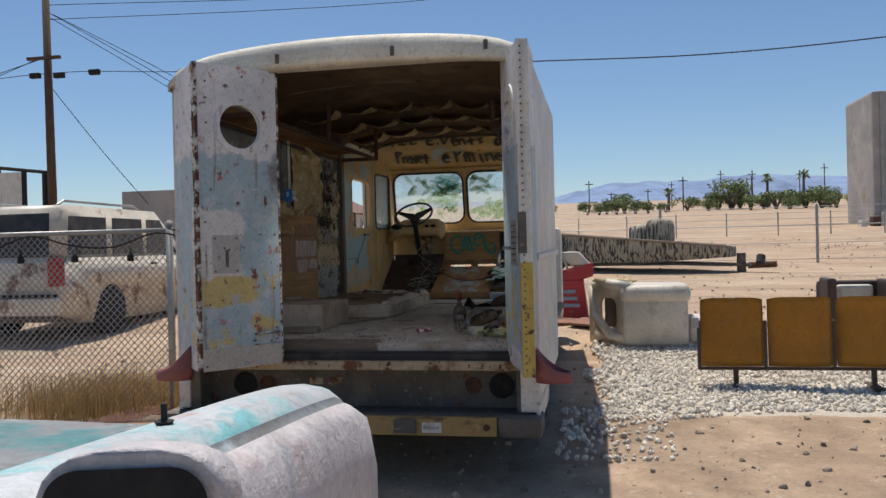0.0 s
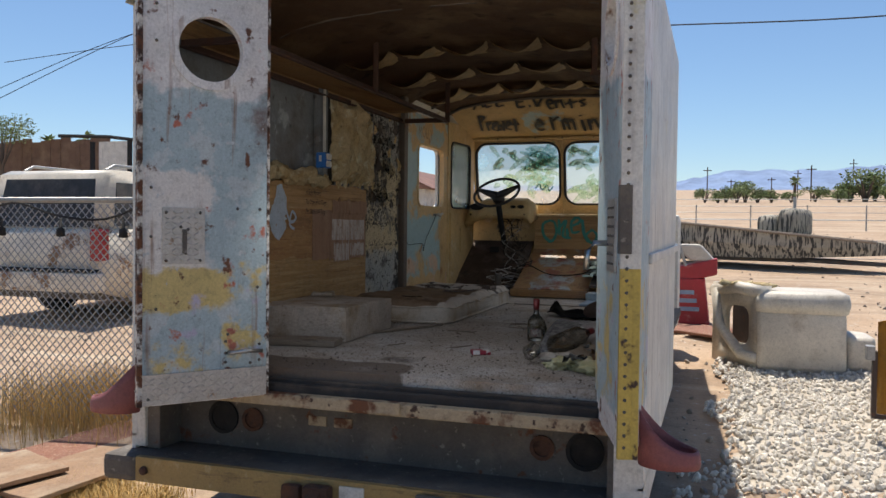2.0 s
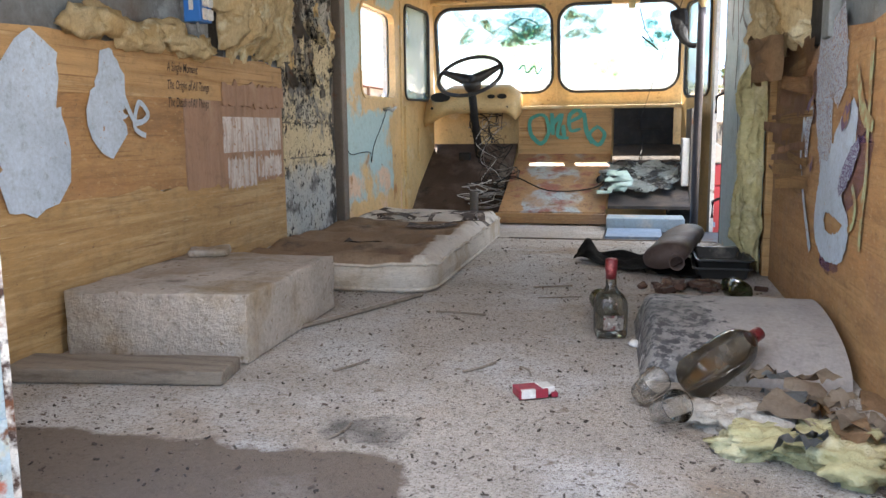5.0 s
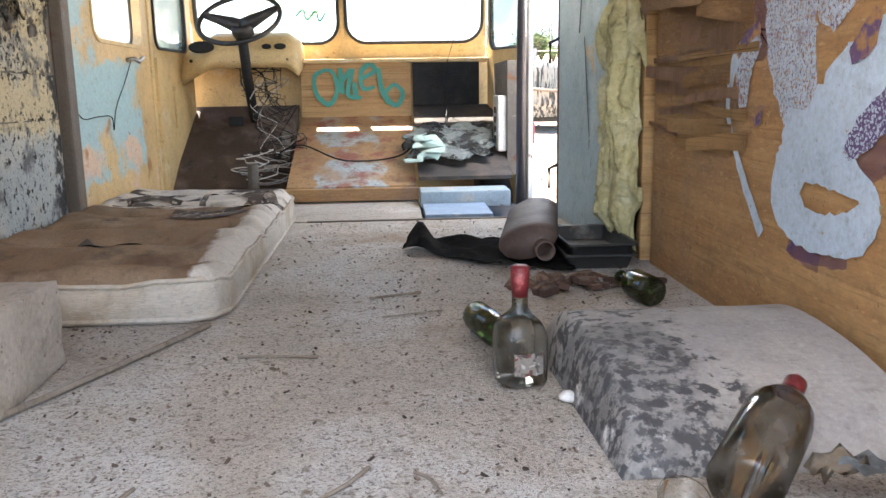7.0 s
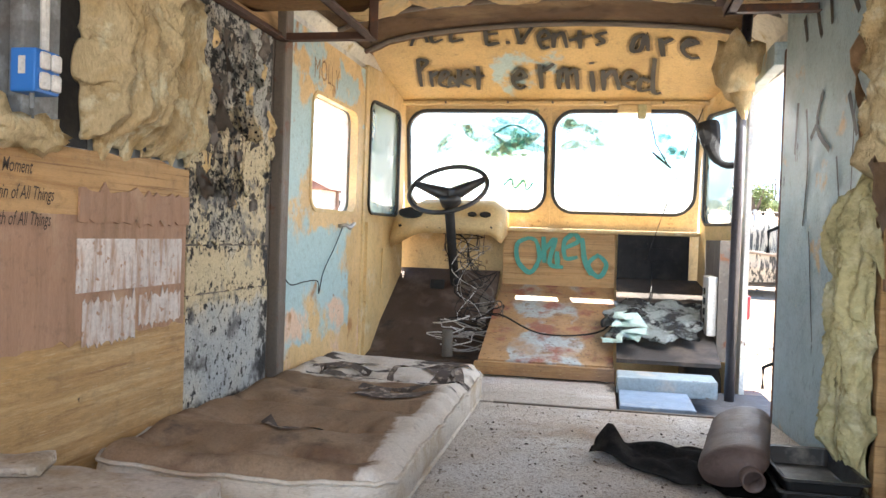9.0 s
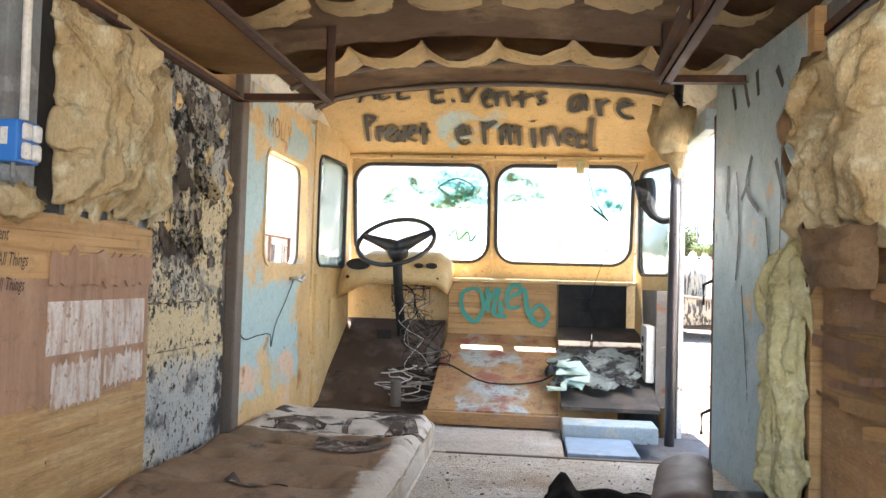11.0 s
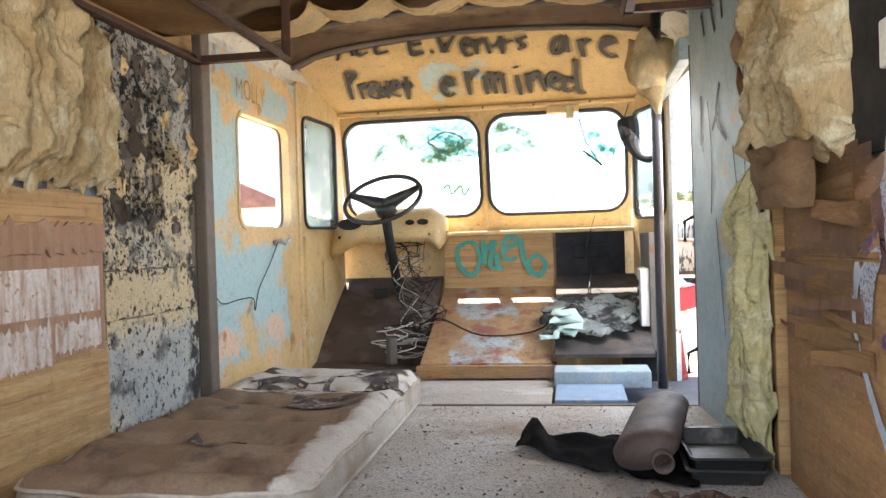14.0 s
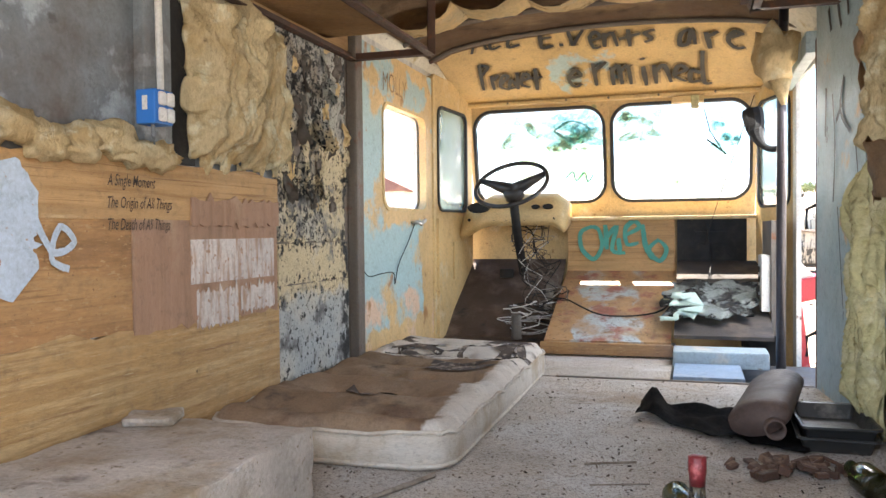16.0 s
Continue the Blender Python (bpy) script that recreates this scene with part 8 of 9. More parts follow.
def build_suv():
    c = thing("estate_car", (-8.0, 12.2, 0.33), "dusty cream estate car with peeling brown patches", "car")
    z0 = 0.36
    def side(prof, x0, x1, name, m, inset=0.0, label=""):
        bm = bmesh.new()
        l = [bm.verts.new((x0, y, z)) for y, z in prof]
        r = [bm.verts.new((x1, y, z)) for y, z in prof]
        bm.faces.new(l)
        bm.faces.new(r)
        n = len(prof)
        for i in range(n):
            bm.faces.new((l[i], l[(i + 1) % n], r[(i + 1) % n], r[i]))
        bmesh.ops.bevel(bm, geom=[e for e in bm.edges if abs((e.verts[0].co - e.verts[1].co).x) < 0.01], offset=0.05, segments=2, affect="EDGES")
        return part(name, bm, m, c, label, True)
    def wheel_gap(y, r):
        return [(y + r * math.cos(radians(a)), z0 + 0.34 + r * math.sin(radians(a))) for a in (200, 170, 140, 110, 90, 70, 40, 10, -20)]
    low = [(9.78, z0 + 0.38)] + [(9.72, z0 + 0.42), (9.72, z0 + 1.05), (9.80, z0 + 1.12), (13.4, z0 + 1.12), (14.9, z0 + 1.0), (15.05, z0 + 0.4)] + wheel_gap(14.05, 0.44)[::-1] + wheel_gap(10.95, 0.44)[::-1]
    side(low, -9.0, -7.06, "body", M_suv)
    side([(9.85, z0 + 1.08), (9.98, z0 + 1.80), (10.15, z0 + 1.86), (12.4, z0 + 1.84), (13.45, z0 + 1.08)], -8.92, -7.16, "cabin", M_suv)
    for y0, y1, t0, t1 in ((10.06, 10.95, 10.10, 10.95), (11.12, 11.95, 11.12, 11.9), (12.08, 12.98, 12.05, 12.45)):
        bm = bmesh.new()
        vs = [bm.verts.new((x, y, z)) for x in (-7.155, -7.14) for y, z in ((y0, z0 + 1.16), (y1, z0 + 1.16), (t1, z0 + 1.70), (t0, z0 + 1.70))]
        for f in ((0, 1, 2, 3), (4, 7, 6, 5), (0, 4, 5, 1), (1, 5, 6, 2), (2, 6, 7, 3), (3, 7, 4, 0)):
            bm.faces.new([vs[i] for i in f])
        part("window", bm, M_darkglass, c, "dusty dark glass")
    bm = bmesh.new()
    vs = [bm.verts.new(p) for p in ((-8.80, 9.845, z0 + 1.14), (-7.28, 9.845, z0 + 1.14), (-7.34, 9.955, z0 + 1.74), (-8.74, 9.955, z0 + 1.74))]
    bm.faces.new(vs)
    bmesh.ops.solidify(bm, geom=bm.faces, thickness=0.015)
    part("window", bm, M_darkglass, c, "dusty dark rear glass")
    for x0, x1 in ((-7.20, -7.05), (-9.0, -8.86)):
        part("tail_lamp", B(x0, x1, 9.69, 9.86, z0 + 0.74, z0 + 1.12, bevel=0.02), M_tail, c, "red tail lamp")
    part("bumper", B(-9.02, -7.03, 9.58, 9.80, z0 + 0.36, z0 + 0.60, bevel=0.05), M_suv, c)
    part("bumper_step", B(-8.9, -7.1, 9.60, 9.80, z0 + 0.60, z0 + 0.64, bevel=0.01), M_black, c)
    for y in (10.95, 14.05):
        for x in (-8.85, -7.18):
            bm = bmesh.new()
            lathe(bm, [(0.22, -0.12), (0.34, -0.12), (0.375, -0.08), (0.375, 0.08), (0.34, 0.12), (0.22, 0.12)], 26, pose(x, y, z0 + 0.35, 0, 90, 0))
            w = part("wheel", bm, M_tyre, c, "dusty black tyre", True)
            bm = bmesh.new()
            lathe(bm, [(0.05, -0.09), (0.20, -0.06), (0.23, 0.0), (0.20, 0.06), (0.05, 0.09)], 20, pose(x, y, z0 + 0.35, 0, 90, 0))
            part("rim", bm, M_galv, w, smooth=True)
    for x in (-8.7, -7.4):
        part("roof_rail", T([(x, 10.2, z0 + 1.86), (x, 10.35, z0 + 1.93), (x, 12.1, z0 + 1.92), (x, 12.3, z0 + 1.85)], 0.02, 8), M_galv, c)
    # dark box added to deepen the shade beneath the body
    part("under_shadow_pan", B(-8.8, -7.25, 9.9, 14.9, z0 + 0.25, z0 + 0.42), M_chassis, c)
    part("door_handle", B(-7.06, -7.03, 12.0, 12.15, z0 + 0.98, z0 + 1.02, bevel=0.01), M_black, c)
    part("wing_mirror", B(-7.10, -6.92, 13.0, 13.12, z0 + 1.12, z0 + 1.28, bevel=0.03), M_black, c)


build_suv()


def build_chain_fence():
    f = thing("chain_link_fence", (-5.5, 6.3, 0.15), "galvanised chain-link fence with a string of lamps", "fence")
    x0, x1, y, zt = -8.6, -3.52, 6.32, 1.73
    zb = ground_z(0, y) + 0.03
    for x in (-3.52, -6.1, -8.6):
        part("post", T([(x, y, zb - 0.1), (x, y, zt + 0.02)], 0.03, 12), M_galv, f, smooth=True)
        bm = bmesh.new()
        lathe(bm, [(0.034, 0), (0.034, 0.02), (0.015, 0.045)], 12, pose(x, y, zt + 0.02))
        part("post_cap", bm, M_galv, f)
    part("top_rail", T([(x0, y, zt - 0.02), (x1, y, zt - 0.02)], 0.021, 10), M_galv, f, smooth=True)
    verts, faces = [], []
    s, h = 0.062, zt - zb - 0.05
    def wire(p, q, r=0.0040):
        o = len(verts)
        d = Vector(q) - Vector(p)
        b = Vector((d.z, 0, -d.x)).normalized() * r
        for c in (p, q):
            verts.extend([tuple(Vector(c) + b), tuple(Vector(c) - b * 0.5 + Vector((0, r, 0))), tuple(Vector(c) - b * 0.5 - Vector((0, r, 0)))])
        faces.extend([(o, o + 1, o + 4, o + 3), (o + 1, o + 2, o + 5, o + 4), (o + 2, o, o + 3, o + 5)])
    k = -int(h / s) - 1
    while x0 + k * s < x1:
        for sg in (1, -1):
            xa = x0 + k * s if sg > 0 else x0 + k * s + h
            za, zz = zb, zb + h
            xb = xa + sg * h
            t0, t1 = 0.0, 1.0
            for lim, keep in ((x0, 1), (x1, -1)):
                da, db = (xa - lim) * keep, (xb - lim) * keep
                if da < 0 and db < 0:
                    t0, t1 = 1, 0
                elif da < 0:
                    t0 = max(t0, da / (da - db))
                elif db < 0:
                    t1 = min(t1, da / (da - db))
            if t1 > t0:
                wire((xa + (xb - xa) * t0, y - 0.025 + 0.004 * sg, za + h * t0), (xa + (xb - xa) * t1, y - 0.025 + 0.004 * sg, za + h * t1))
        k += 1
    me = bpy.data.meshes.new("wire_mesh")
    me.from_pydata(verts, [], faces)
    me.materials.append(M_galv)
    o = new("wire_mesh", me)
    o.parent = f
    o.matrix_parent_inverse = Matrix.Translation(-f.location)
    tagged(o, "woven wire mesh", kind="stuff")
    lamps = thing("string_lights", (-4.5, 6.27, 1.6), "black cable with hanging lamp sockets along the fence", "string lights")
    pts = []
    for i in range(5):
        xa = -8.4 + i * 1.2
        pts += [(xa, 6.27, 1.69), (xa + 0.4, 6.27, 1.60), (xa + 0.8, 6.27, 1.58)]
    pts.append((-3.5, 6.27, 1.72))
    part("cable", T(smooth_path(pts, 4), 0.008, 6), M_black, lamps)
    for i in range(9):
        x = -8.0 + 0.52 * i
        bm = bmesh.new()
        lathe(bm, [(0.008, 0.12), (0.012, 0.06), (0.026, 0.05), (0.03, 0.0), (0.012, -0.004)], 10, pose(x, 6.25, 1.46))
        part("lamp_socket", bm, M_black, lamps, smooth=True)


build_chain_fence()


def build_grass():
    rnd = random.Random(8)
    verts, faces = [], []
    for _ in range(9000):
        c = rnd.random()
        x, y = (rnd.gauss(-4.2, 0.5), rnd.gauss(6.62, 0.30)) if c < 0.7 else (rnd.uniform(-3.4, -2.75), rnd.gauss(5.25, 0.12))
        h = rnd.uniform(0.08, 0.38) if c < 0.7 else rnd.uniform(0.04, 0.14)
        z = ground_z(x, y) - 0.02
        a, l = rnd.uniform(0, 6.28), rnd.uniform(0.02, 0.12)
        w = 0.0022
        o = len(verts)
        dx, dy = math.cos(a), math.sin(a)
        verts += [(x - dy * w, y + dx * w, z), (x + dy * w, y - dx * w, z), (x + dx * l * 0.4 + dy * w * 0.7, y + dy * l * 0.4 - dx * w * 0.7, z + h * 0.65), (x + dx * l * 0.4 - dy * w * 0.7, y + dy * l * 0.4 + dx * w * 0.7, z + h * 0.65), (x + dx * l, y + dy * l, z + h)]
        faces += [(o, o + 1, o + 2, o + 3), (o + 3, o + 2, o + 4)]
    me = bpy.data.meshes.new("dry_grass")
    me.from_pydata(verts, [], faces)
    me.materials.append(M_grass)
    tagged(new("dry_grass", me), "dry golden grass along the fence", "grass", kind="stuff")
    for i, (x, y, w, l, t, m) in enumerate(((-3.78, 5.92, 0.46, 0.90, -14, M_grate), (-3.42, 5.49, 0.52, 1.02, -13, M_board), (-3.86, 5.02, 0.60, 0.9, -24, M_board))):
        o = solo("loose_board", B(-w / 2, w / 2, -l / 2, l / 2, 0, 0.025, bevel=0.006), m, "reddish perforated mat lying on the ground" if m is M_grate else "curled sheet of weathered cardboard on the ground", "mat" if m is M_grate else "cardboard")
        o.matrix_basis = pose(x, y, ground_z(0, y) + 0.05 + 0.02 * i, 3, -2, t)


build_grass()


def build_far():
    # utility pole and wires
    p = thing("utility_pole", (-22.1, 30, 1.2), "tall dark wooden utility pole with a crossarm", "utility pole")
    part("pole", T([(-22.0, 30, 1.1), (-22.12, 30, 13.0)], 0.17, 12, taper=[0.19, 0.14]), M_pole_wood, p, smooth=True)
    part("crossarm", B(-22.95, -21.45, 29.85, 29.97, 9.55, 9.68), M_pole_wood, p)
    for x, z in ((-21.5, 8.85), (-22.6, 8.9), (-19.9, 8.88)):
        part("line_box", B(x - 0.22, x + 0.22, 29.8, 30.0, z - 0.1, z + 0.12, bevel=0.03), M_black, p)
    wires = [[(-30, 30, 8.6), (-22, 30, 9.0), (-16, 30, 8.68), (-10, 30, 8.5)], [(-4, 20, 6.0), (-1.37, 20, 5.95), (2.5, 20, 5.85), (6.46, 20, 5.98), (12, 20, 6.4)],
             [(-22.1, 30, 11.8), (-5, 36, 13.0), (14, 42, 16.5), (40, 50, 24)], [(-22.1, 30, 11.2), (-5, 36, 12.6), (14, 42, 16.0), (40, 50, 23)], [(-30, 26, 13), (-5, 36, 14.5), (20, 46, 20)],
             [(-22.3, 30, 11.5), (-19, 34, 9.0), (-16.2, 38, 6.4)], [(-22.0, 30, 11.5), (-18.8, 34, 9.2), (-15.9, 38, 6.8)], [(-21.8, 30, 11.4), (-18.6, 34, 9.4), (-15.6, 38, 7.2)], [(-22.1, 30, 8.6), (-20.5, 31, 6.0), (-18.9, 32, 3.6)],
             [(-22.4, 30, 9.6), (-25, 29, 8.5), (-30, 28, 6.5)], [(-22.6, 30, 9.6), (-25.3, 29, 8.2), (-30, 28, 6.0)]]
    for w in wires:
        solo("overhead_wire", T(smooth_path(w, 6), 0.016, 5), M_black, "thin dark overhead wire", "wire", False, "overhead wires")
    # back yard on the left
    solo("storage_container", B(-25.2, -21.7, 40, 46, 1.7, 4.85, bevel=0.03), M_trailerbox, "grey steel container standing behind the car", "container")
    fr = thing("steel_shelter", (-23.5, 30, 1.3), "dark steel frame shelter with a white board", "shelter")
    for x in (-25.2, -23.3, -22.35):
        part("post", B(x - 0.07, x + 0.07, 29.9, 30.05, 1.2, 5.0), M_black, fr)
    part("beam", T([(-27, 30, 5.3), (-24.4, 30, 5.2), (-22.35, 30, 4.95)], 0.08, 6), M_black, fr)
    part("board", B(-24.9, -23.4, 30.0, 30.05, 2.6, 5.0), M_skin, fr, "white board")
    bf = thing("board_fence", (-26, 29, 1.2), "brown timber yard fence", "fence")
    for i in range(16):
        part("fence_board", B(-35 + 0.56 * i, -34.46 + 0.56 * i, 32 + 0.02 * (i % 3), 32.05 + 0.02 * (i % 3), 1.2, 5.3 + 0.06 * (i % 4)), M_brownwall, bf)
    # low house beyond the driver's door
    h = thing("house", (-14, 40, 1.7), "low pale house with a rusty red roof", "house")
    part("wall", B(-16, -12.2, 35.5, 44, 1.5, 3.3), M_skin, h)
    bm = bmesh.new()
    vs = [bm.verts.new(q) for q in ((-11.7, 35, 3.25), (-11.7, 44.5, 3.25), (-14, 44.5, 4.3), (-14, 35, 4.3), (-16.5, 35, 3.25), (-16.5, 44.5, 3.25))]
    for f in ((0, 1, 2, 3), (3, 2, 5, 4), (0, 3, 4), (1, 5, 2), (0, 4, 5, 1)):
        bm.faces.new([vs[i] for i in f])
    part("roof", bm, M_redroof, h, "rusty red roof")
    for y in (37, 39, 41):
        w = part("window", B(-12.19, -12.12, y, y + 0.9, 2.1, 3.0), M_skin, h)
        part("pane", B(-12.115, -12.10, y + 0.08, y + 0.82, 2.18, 2.92), M_darkglass, w)
    for y in (36, 38.5, 43):
        part("porch_post", B(-11.8, -11.7, y, y + 0.12, 1.4, 3.25), M_brownwall, h)
    # yard fence in the distance
    ff = thing("yard_fence", (8, 37, 1.6), "far line of thin steel fence posts with wire", "fence")
    for i in range(15):
        x = -3 + 2.1 * i
        part("post", T([(x, 37, ground_z(0, 37) - 0.1), (x, 37, ground_z(0, 37) + 1.0)], 0.03, 6), M_galv, ff)
    for k in (0.4, 0.7, 0.95):
        part("wire", T([(-4, 37, ground_z(0, 37) + k), (28, 37, ground_z(0, 37) + k)], 0.012, 4), M_galv, ff)
    nf = thing("near_fence", (8, 21.5, 0.9), "sagging wire fence on thin steel posts", "fence")
    for i in range(5):
        x = -2.2 + 3.75 * i
        part("post", T([(x, 21.6, ground_z(0, 21.6) - 0.1), (x, 21.6, ground_z(0, 21.6) + 1.45)], 0.035, 8), M_galv, nf)
    for k in (0.1, 0.5, 0.95, 1.4):
        part("wire", T([(-2.2, 21.6, ground_z(0, 21.6) + k), (13, 21.6, ground_z(0, 21.6) + k)], 0.008, 4), M_galv, nf)
    # tall grey box on the right
    bx = thing("box_trailer", (17, 47, 2.1), "weathered grey box trailer parked on the sand", "trailer")
    part("body", B(13.75, 22, 45, 49.6, 2.2, 8.85, bevel=0.12), M_trailerbox, bx)
    part("corner_strip", B(14.1, 14.25, 44.93, 45.0, 2.35, 8.7), M_galv, bx)
    for i in range(5):
        part("junk", B(12.9 + 0.55 * i, 13.2 + 0.6 * i, 44.2, 44.8, 1.95, 2.3 + 0.2 * (i % 3), bevel=0.03), M_scrap if i % 2 else M_skin, bx)
    # ridge
    bm = bmesh.new()
    N = 120
    lo, hi = [], []
    for i in range(N + 1):
        x = -1500 + 3600 * i / N
        k = 26 + 34 * math.exp(-((x - 560) / 260) ** 2) + 26 * math.exp(-((x - 130) / 190) ** 2) + 16 * math.exp(-((x - 900) / 240) ** 2) + 10 * noise.noise(Vector((x * 0.011, 0, 0))) + 5 * noise.noise(Vector((x * 0.04, 3, 0)))
        if x < -60:
            k *= max(0.15, 1 - (-60 - x) / 180)
        lo.append(bm.verts.new((x, 2950, 120)))
        hi.append(bm.verts.new((x, 3400 + 60 * noise.noise(Vector((x * 0.02, 9, 0))), 179 + k * 1.15)))
    for i in range(N):
        bm.faces.new((lo[i], lo[i + 1], hi[i + 1], hi[i]))
    solo("mountain_backdrop", bm, M_mount, "mountain ridge on the horizon, its haze mixed into the blue colour", "mountains", True, kind="structure")


M_redroof = mat("rusty_red_roofing", (0.22, 0.11, 0.085), 0.8, layers=[((0.34, 0.18, 0.12), 1.5, 0.5, 0.7)], bump=0.3)
build_far()


def leaf_crown(bm, c, size, n, rnd, s):
    for _ in range(n):
        while True:
            v = Vector((rnd.uniform(-1, 1), rnd.uniform(-1, 1), rnd.uniform(-0.7, 1)))
            if 0.25 < v.length < 1 + 0.25 * noise.noise(v * 2.2):
                break
        p = Vector(c) + Vector((v.x * size[0], v.y * size[1], v.z * size[2]))
        a, b = Vector((rnd.gauss(0, 1), rnd.gauss(0, 1), rnd.gauss(0, 1))).normalized(), Vector((rnd.gauss(0, 1), rnd.gauss(0, 1), rnd.gauss(0, 1))).normalized()
        k = s * rnd.uniform(0.6, 1.4)
        bm.faces.new([bm.verts.new(q) for q in (p - a * k, p + b * k * 0.5, p + a * k, p - b * k * 0.5)])


def build_trees():
    rnd = random.Random(21)
    kinds = []
    for kk in range(2):
        t = thing("tree", (0, 0, 0), "bushy green desert tree in the distance", "tree", "distant trees")
        bm = bmesh.new()
        for a in range(5):
            an = a * 1.26 + kk
            tube(bm, [(0, 0, -0.2), (0.25 * math.cos(an), 0.25 * math.sin(an), 0.6), (0.7 * math.cos(an), 0.7 * math.sin(an), 1.7)], 0.1, 5, taper=[0.12, 0.09, 0.03])
        part("trunk", bm, M_bark, t)
        bm = bmesh.new()
        for a in range(7):
            leaf_crown(bm, (rnd.uniform(-1.1, 1.1), rnd.uniform(-0.6, 0.6), 0.55 + rnd.uniform(0, 1.2)), (0.9, 0.8, 0.6), 160, rnd, 0.13)
        part("crown", bm, M_leafm, t)
        kinds.append(t)
    spots = [(-1.5, 108, 0.8), (1, 110, 1.0), (3.3, 112, 1.2), (6.2, 109, 0.8), (12, 118, 0.9), (16.5, 121, 1.4), (18.2, 120, 1.9), (20, 124, 1.2), (22.5, 112, 1.1), (25, 116, 1.2), (27.5, 110, 1.25), (30, 118, 1.2), (33, 112, 1.0), (-7, 118, 0.9), (-12, 112, 1.0), (0, 106, 0.7), (2.2, 107, 0.9), (4.6, 108, 0.9), (8.5, 110, 0.6), (14.2, 113, 0.8), (19, 110, 0.9), (21.3, 114, 1.0), (24, 111, 1.0), (26.3, 113, 1.1), (29, 112, 1.0), (31.5, 110, 1.0), (35, 114, 1.1), (23.2, 108, 0.8), (28.4, 107, 0.8)]
    for i, (x, y, s) in enumerate(spots):
        m = pose(x, y, ground_z(x, y), 0, 0, 40 * i)
        if i < 2:
            kinds[i].matrix_basis = m @ Matrix.Diagonal((s, s, s, 1))
        else:
            o = copy_thing(kinds[i % 2], m)
            o.scale = (s * 1.25, s, s)
    # a leafy tree over the yard fence on the left and in front of the van
    for x, y, z, r in ((-30.8, 30.5, 5.6, 1.5),):
        t = thing("tree", (x, y, ground_z(x, y)), "dusty green tree with a thin trunk", "tree")
        g = ground_z(x, y)
        bm = bmesh.new()
        tube(bm, [(x, y, g - 0.1), (x + 0.1, y, g + (z - g) * 0.5), (x, y + 0.1, z)], 0.1, 7, taper=[0.14, 0.1, 0.05])
        for a in range(6):
            an = a * 1.05
            tube(bm, [(x + 0.05, y, g + (z - g) * 0.6), (x + 0.6 * r * math.cos(an), y + 0.6 * r * math.sin(an), z + 0.3 * r)], 0.03, 5, taper=[0.06, 0.015])
        part("trunk", bm, M_bark, t)
        bm = bmesh.new()
        for a in range(9):
            an = a * 0.7
            leaf_crown(bm, (x + 0.55 * r * math.cos(an), y + 0.55 * r * math.sin(an), z + rnd.uniform(-0.2, 0.6) * r), (0.5 * r, 0.5 * r, 0.4 * r), 190, rnd, 0.07)
        part("crown", bm, M_leafm, t)
    # palms
    for x, y, h in ((23.3, 122, 4.2), (28.8, 125, 4.6), (9.5, 118, 2.6), (-52.9, 60, 6.2), (-56.8, 60, 6.0)):
        g = ground_z(x, y)
        t = thing("palm", (x, y, g), "fan palm with a bare trunk in the distance", "palm", "palms")
        part("trunk", T([(x, y, g - 0.2), (x + 0.1, y, g + h)], 0.18, 8, taper=[0.24, 0.16]), M_bark, t)
        bm = bmesh.new()
        for i in range(46):
            a, e = rnd.uniform(0, 6.28), rnd.uniform(-0.5, 1.2)
            d = Vector((math.cos(a) * math.cos(e), math.sin(a) * math.cos(e), math.sin(e)))
            s = d.cross(Vector((0, 0, 1))).normalized() * 0.14
            c = Vector((x + 0.1, y, g + h))
            l = rnd.uniform(0.8, 1.25)
            bm.faces.new([bm.verts.new(q) for q in (c, c + d * l * 0.6 + s, c + d * l + Vector((0, 0, -0.25)), c + d * l * 0.6 - s)])
        part("fronds", bm, M_leafm, t)
    for x, y, h in ((11.7, 120, 4.8), (13.5, 160, 5), (21, 150, 6.5), (27, 155, 5.5), (24.5, 140, 6), (34, 150, 6), (8, 140, 3.5), (2, 140, 3.2), (-1.5, 130, 5), (38, 150, 7)):
        g = ground_z(x, y)
        o = thing("distant_pole", (x, y, g), "thin distant utility pole", "utility pole", "distant poles")
        part("pole", T([(x, y, g - 0.2), (x, y, g + h)], 0.09, 6), M_pole_wood, o)
        part("crossarm", B(x - 0.6, x + 0.6, y - 0.05, y + 0.05, g + h * 0.88, g + h * 0.88 + 0.12), M_pole_wood, o)


build_trees()


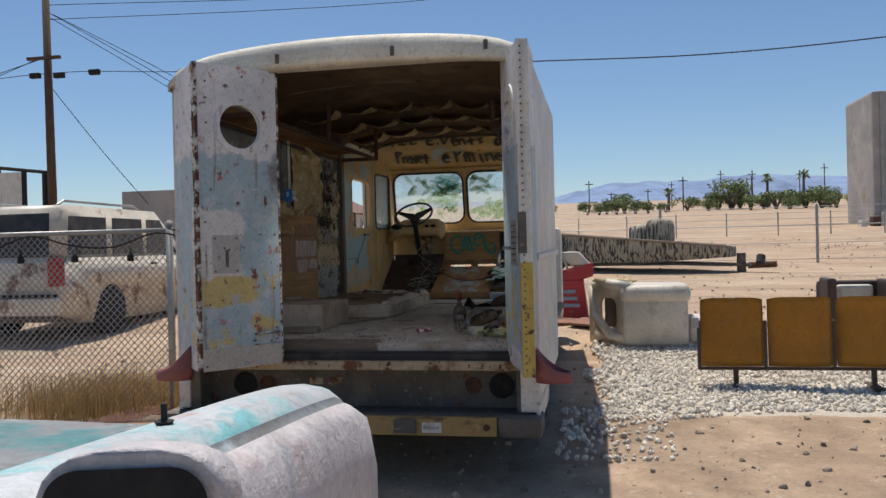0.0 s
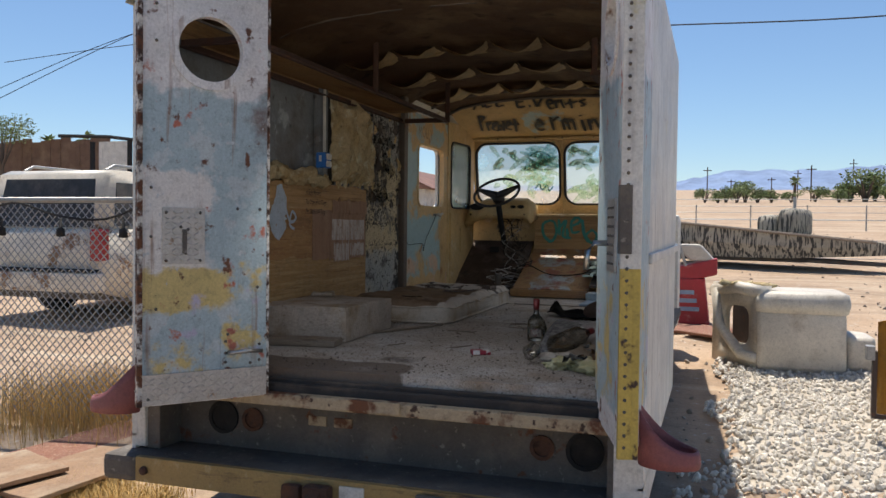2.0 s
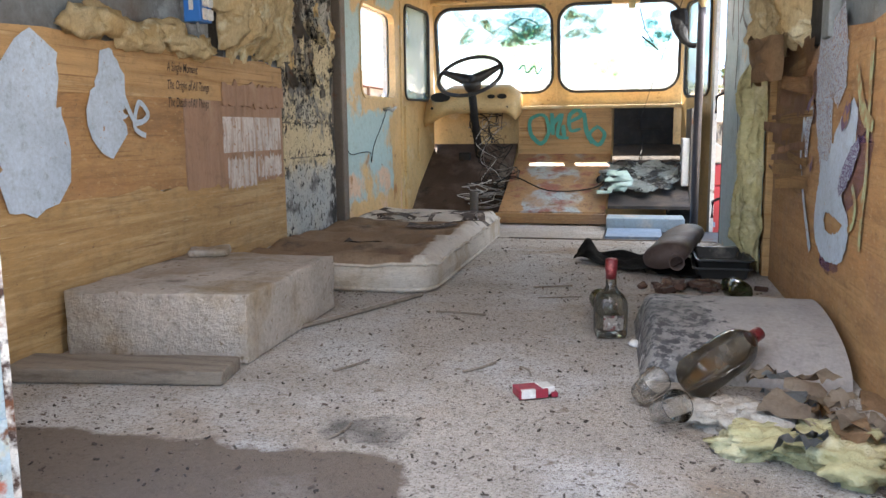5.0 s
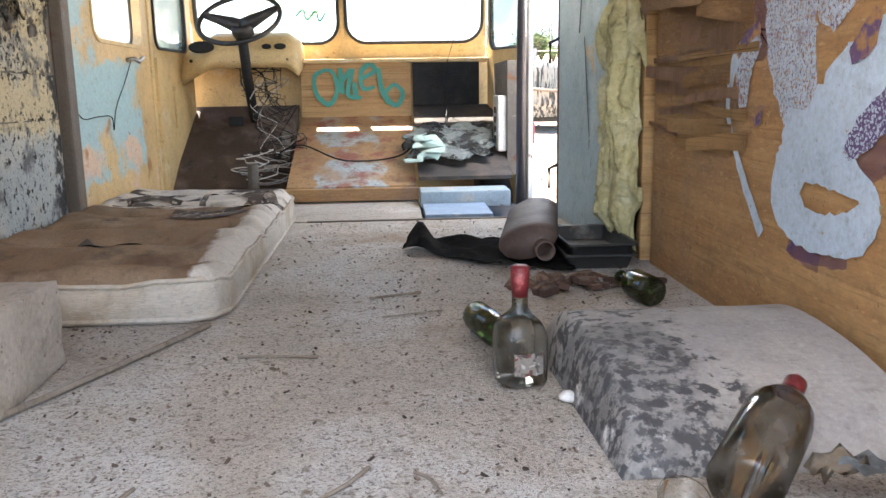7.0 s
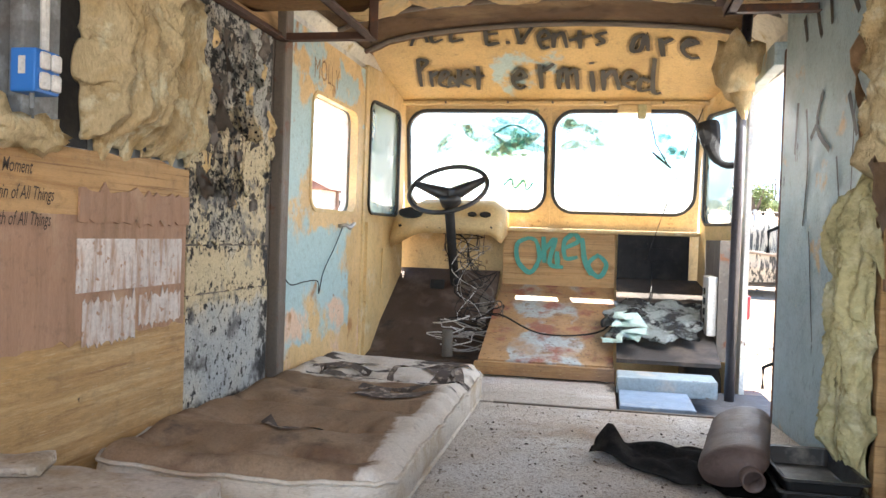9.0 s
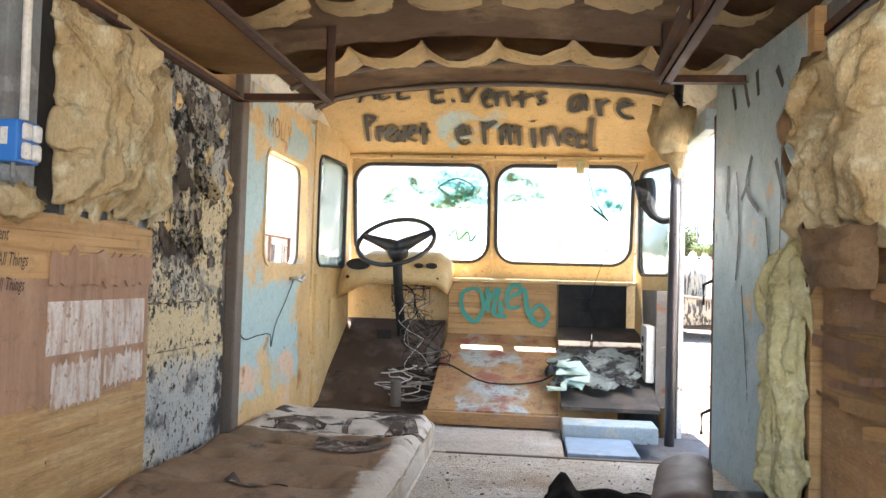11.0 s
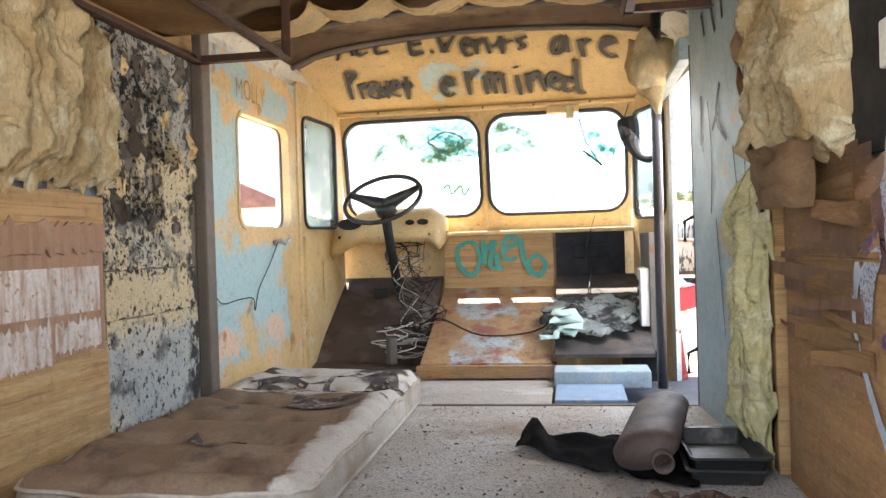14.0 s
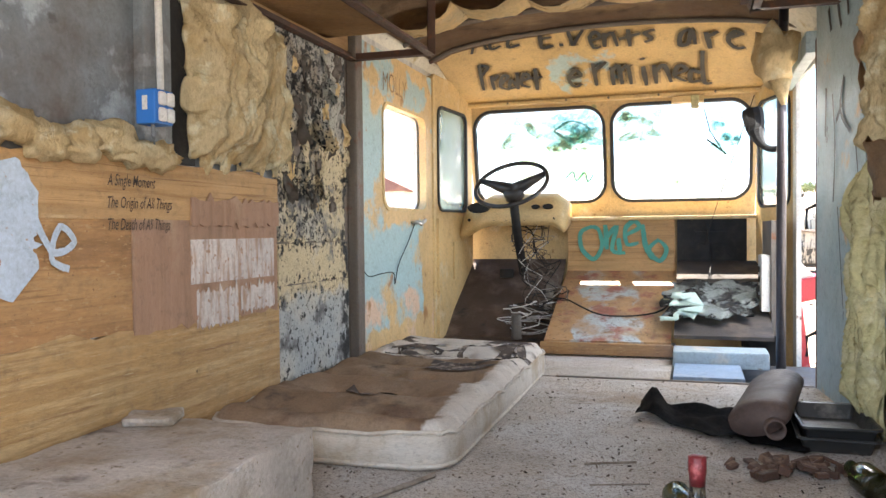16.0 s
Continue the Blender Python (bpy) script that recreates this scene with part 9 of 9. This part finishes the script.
# ---- the old car beside which the walk begins ----
def build_old_car():
    c = thing("old_car", (-1.5, 1.0, 0), "vintage car with chalky white and turquoise paint", "car")
    # front wing: a crowned top that runs down to a rounded nose
    def ridge(f):
        y = -1.6 + 4.02 * f
        z = 1.235 - 0.05 * max(0, (y - 0.8)) - 0.05 * max(0, y - 1.7) ** 2
        return y, z
    bm = bmesh.new()
    K = 40
    rows = []
    for i in range(K + 1):
        f = i / K
        y, z = ridge(f)
        end = max(0, (y - 2.0) / 0.42)
        zz = z - 0.13 * end ** 3
        xo = -0.575 - 0.03 * f - 0.07 * end ** 2
        xi = xo - 0.30
        row = []
        for x, dz in ((xi, -0.10), (xi + 0.03, -0.035), (xi + 0.08, -0.005), (xi + 0.14, 0.0), (xi + 0.19, -0.008), (xo - 0.075, -0.035), (xo - 0.06, -0.055), (xo - 0.05, -0.05), (xo, -0.085), (xo + 0.02, -0.20), (xo + 0.02, -0.45), (xo - 0.01, -0.75)):
            row.append(bm.verts.new((x, y, max(zz + dz, 0.30))))
        rows.append(row)
    for p, q in zip(rows, rows[1:]):
        for j in range(len(p) - 1):
            fc = bm.faces.new((p[j], p[j + 1], q[j + 1], q[j]))
            fc.material_index = 0 if j < 5 else (2 if j in (5, 6) else 1)
    cap = bm.verts.new((-0.83, 2.44, 0.75))
    for j in range(len(rows[-1]) - 1):
        fc = bm.faces.new((rows[-1][j], rows[-1][j + 1], cap))
        fc.material_index = 1
    part("front_wing", bm, [M_carteal, M_carwhite, M_greymetal], c, "white and turquoise wing with a grey trim line", True)
    # bonnet, lower beside the wing, with a dark gap below its edge
    bm = bmesh.new()
    sheet(bm, 14, 14, lambda u, v: Vector((-2.7 + 1.76 * u, 1.42 + 0.75 * v, 1.075 - 0.05 * v + 0.02 * math.sin(math.pi * u) - 0.05 * max(0, v - 0.8))))
    bmesh.ops.solidify(bm, geom=bm.faces, thickness=0.02)
    part("bonnet", bm, M_carteal, c, "turquoise bonnet standing ajar", True)
    # black box standing in for the shade in the gap under the bonnet
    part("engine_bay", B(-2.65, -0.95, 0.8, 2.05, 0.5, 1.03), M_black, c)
    part("body", B(-2.9, -0.62, -2.6, 0.3, 0.32, 1.12, bevel=0.06), M_carwhite, c)
    bm = bmesh.new()
    tube(bm, [(-1.10, 1.30, 1.06), (-0.98, 0.95, 1.19), (-0.86, 0.55, 1.36), (-0.80, 0.2, 1.55)], 0.05, 8)
    part("windscreen_pillar", bm, M_carwhite, c, smooth=True)
    bm = bmesh.new()
    lathe(bm, [(0.014, 0), (0.018, 0.008), (0.006, 0.012), (0.006, 0.04)], 10, pose(-0.77, 1.40, ridge(0.745)[1] - 0.002))
    part("washer_nozzle", bm, M_black, c)
    # door mirror
    bm = bmesh.new()
    put = lambda u, v, w: Vector((-0.42 + u, 0.68 + w + 0.25 * u, 1.262 + v))
    holed(bm, put, (-0.115, -0.085, 0.115, 0.085), (-0.098, -0.07, 0.098, 0.068), 0.03, 0.02)
    sh = bmesh.new()
    vs = bmesh.ops.create_uvsphere(sh, u_segments=24, v_segments=12, radius=1)["verts"]
    for v in vs:
        e = Vector(v.co)
        s = [math.copysign(abs(t) ** 0.7, t) for t in e]
        v.co = put(0.09 * s[0], 0.072 * s[2], 0.06 + 0.07 * s[1] if s[1] > -0.2 else 0.046)
    bm.free()
    mi = part("door_mirror", sh, M_carwhite, c, "white door mirror with black glass", True)
    bm = bmesh.new()
    pane(bm, put, (-0.076, -0.058, 0.076, 0.056), 0.035, 0.038)
    part("mirror_rim", bm, M_black, mi)
    part("mirror_arm", T([(-0.47, 0.70, 1.20), (-0.62, 0.70, 1.15)], 0.03, 8), M_black, mi)


build_old_car()
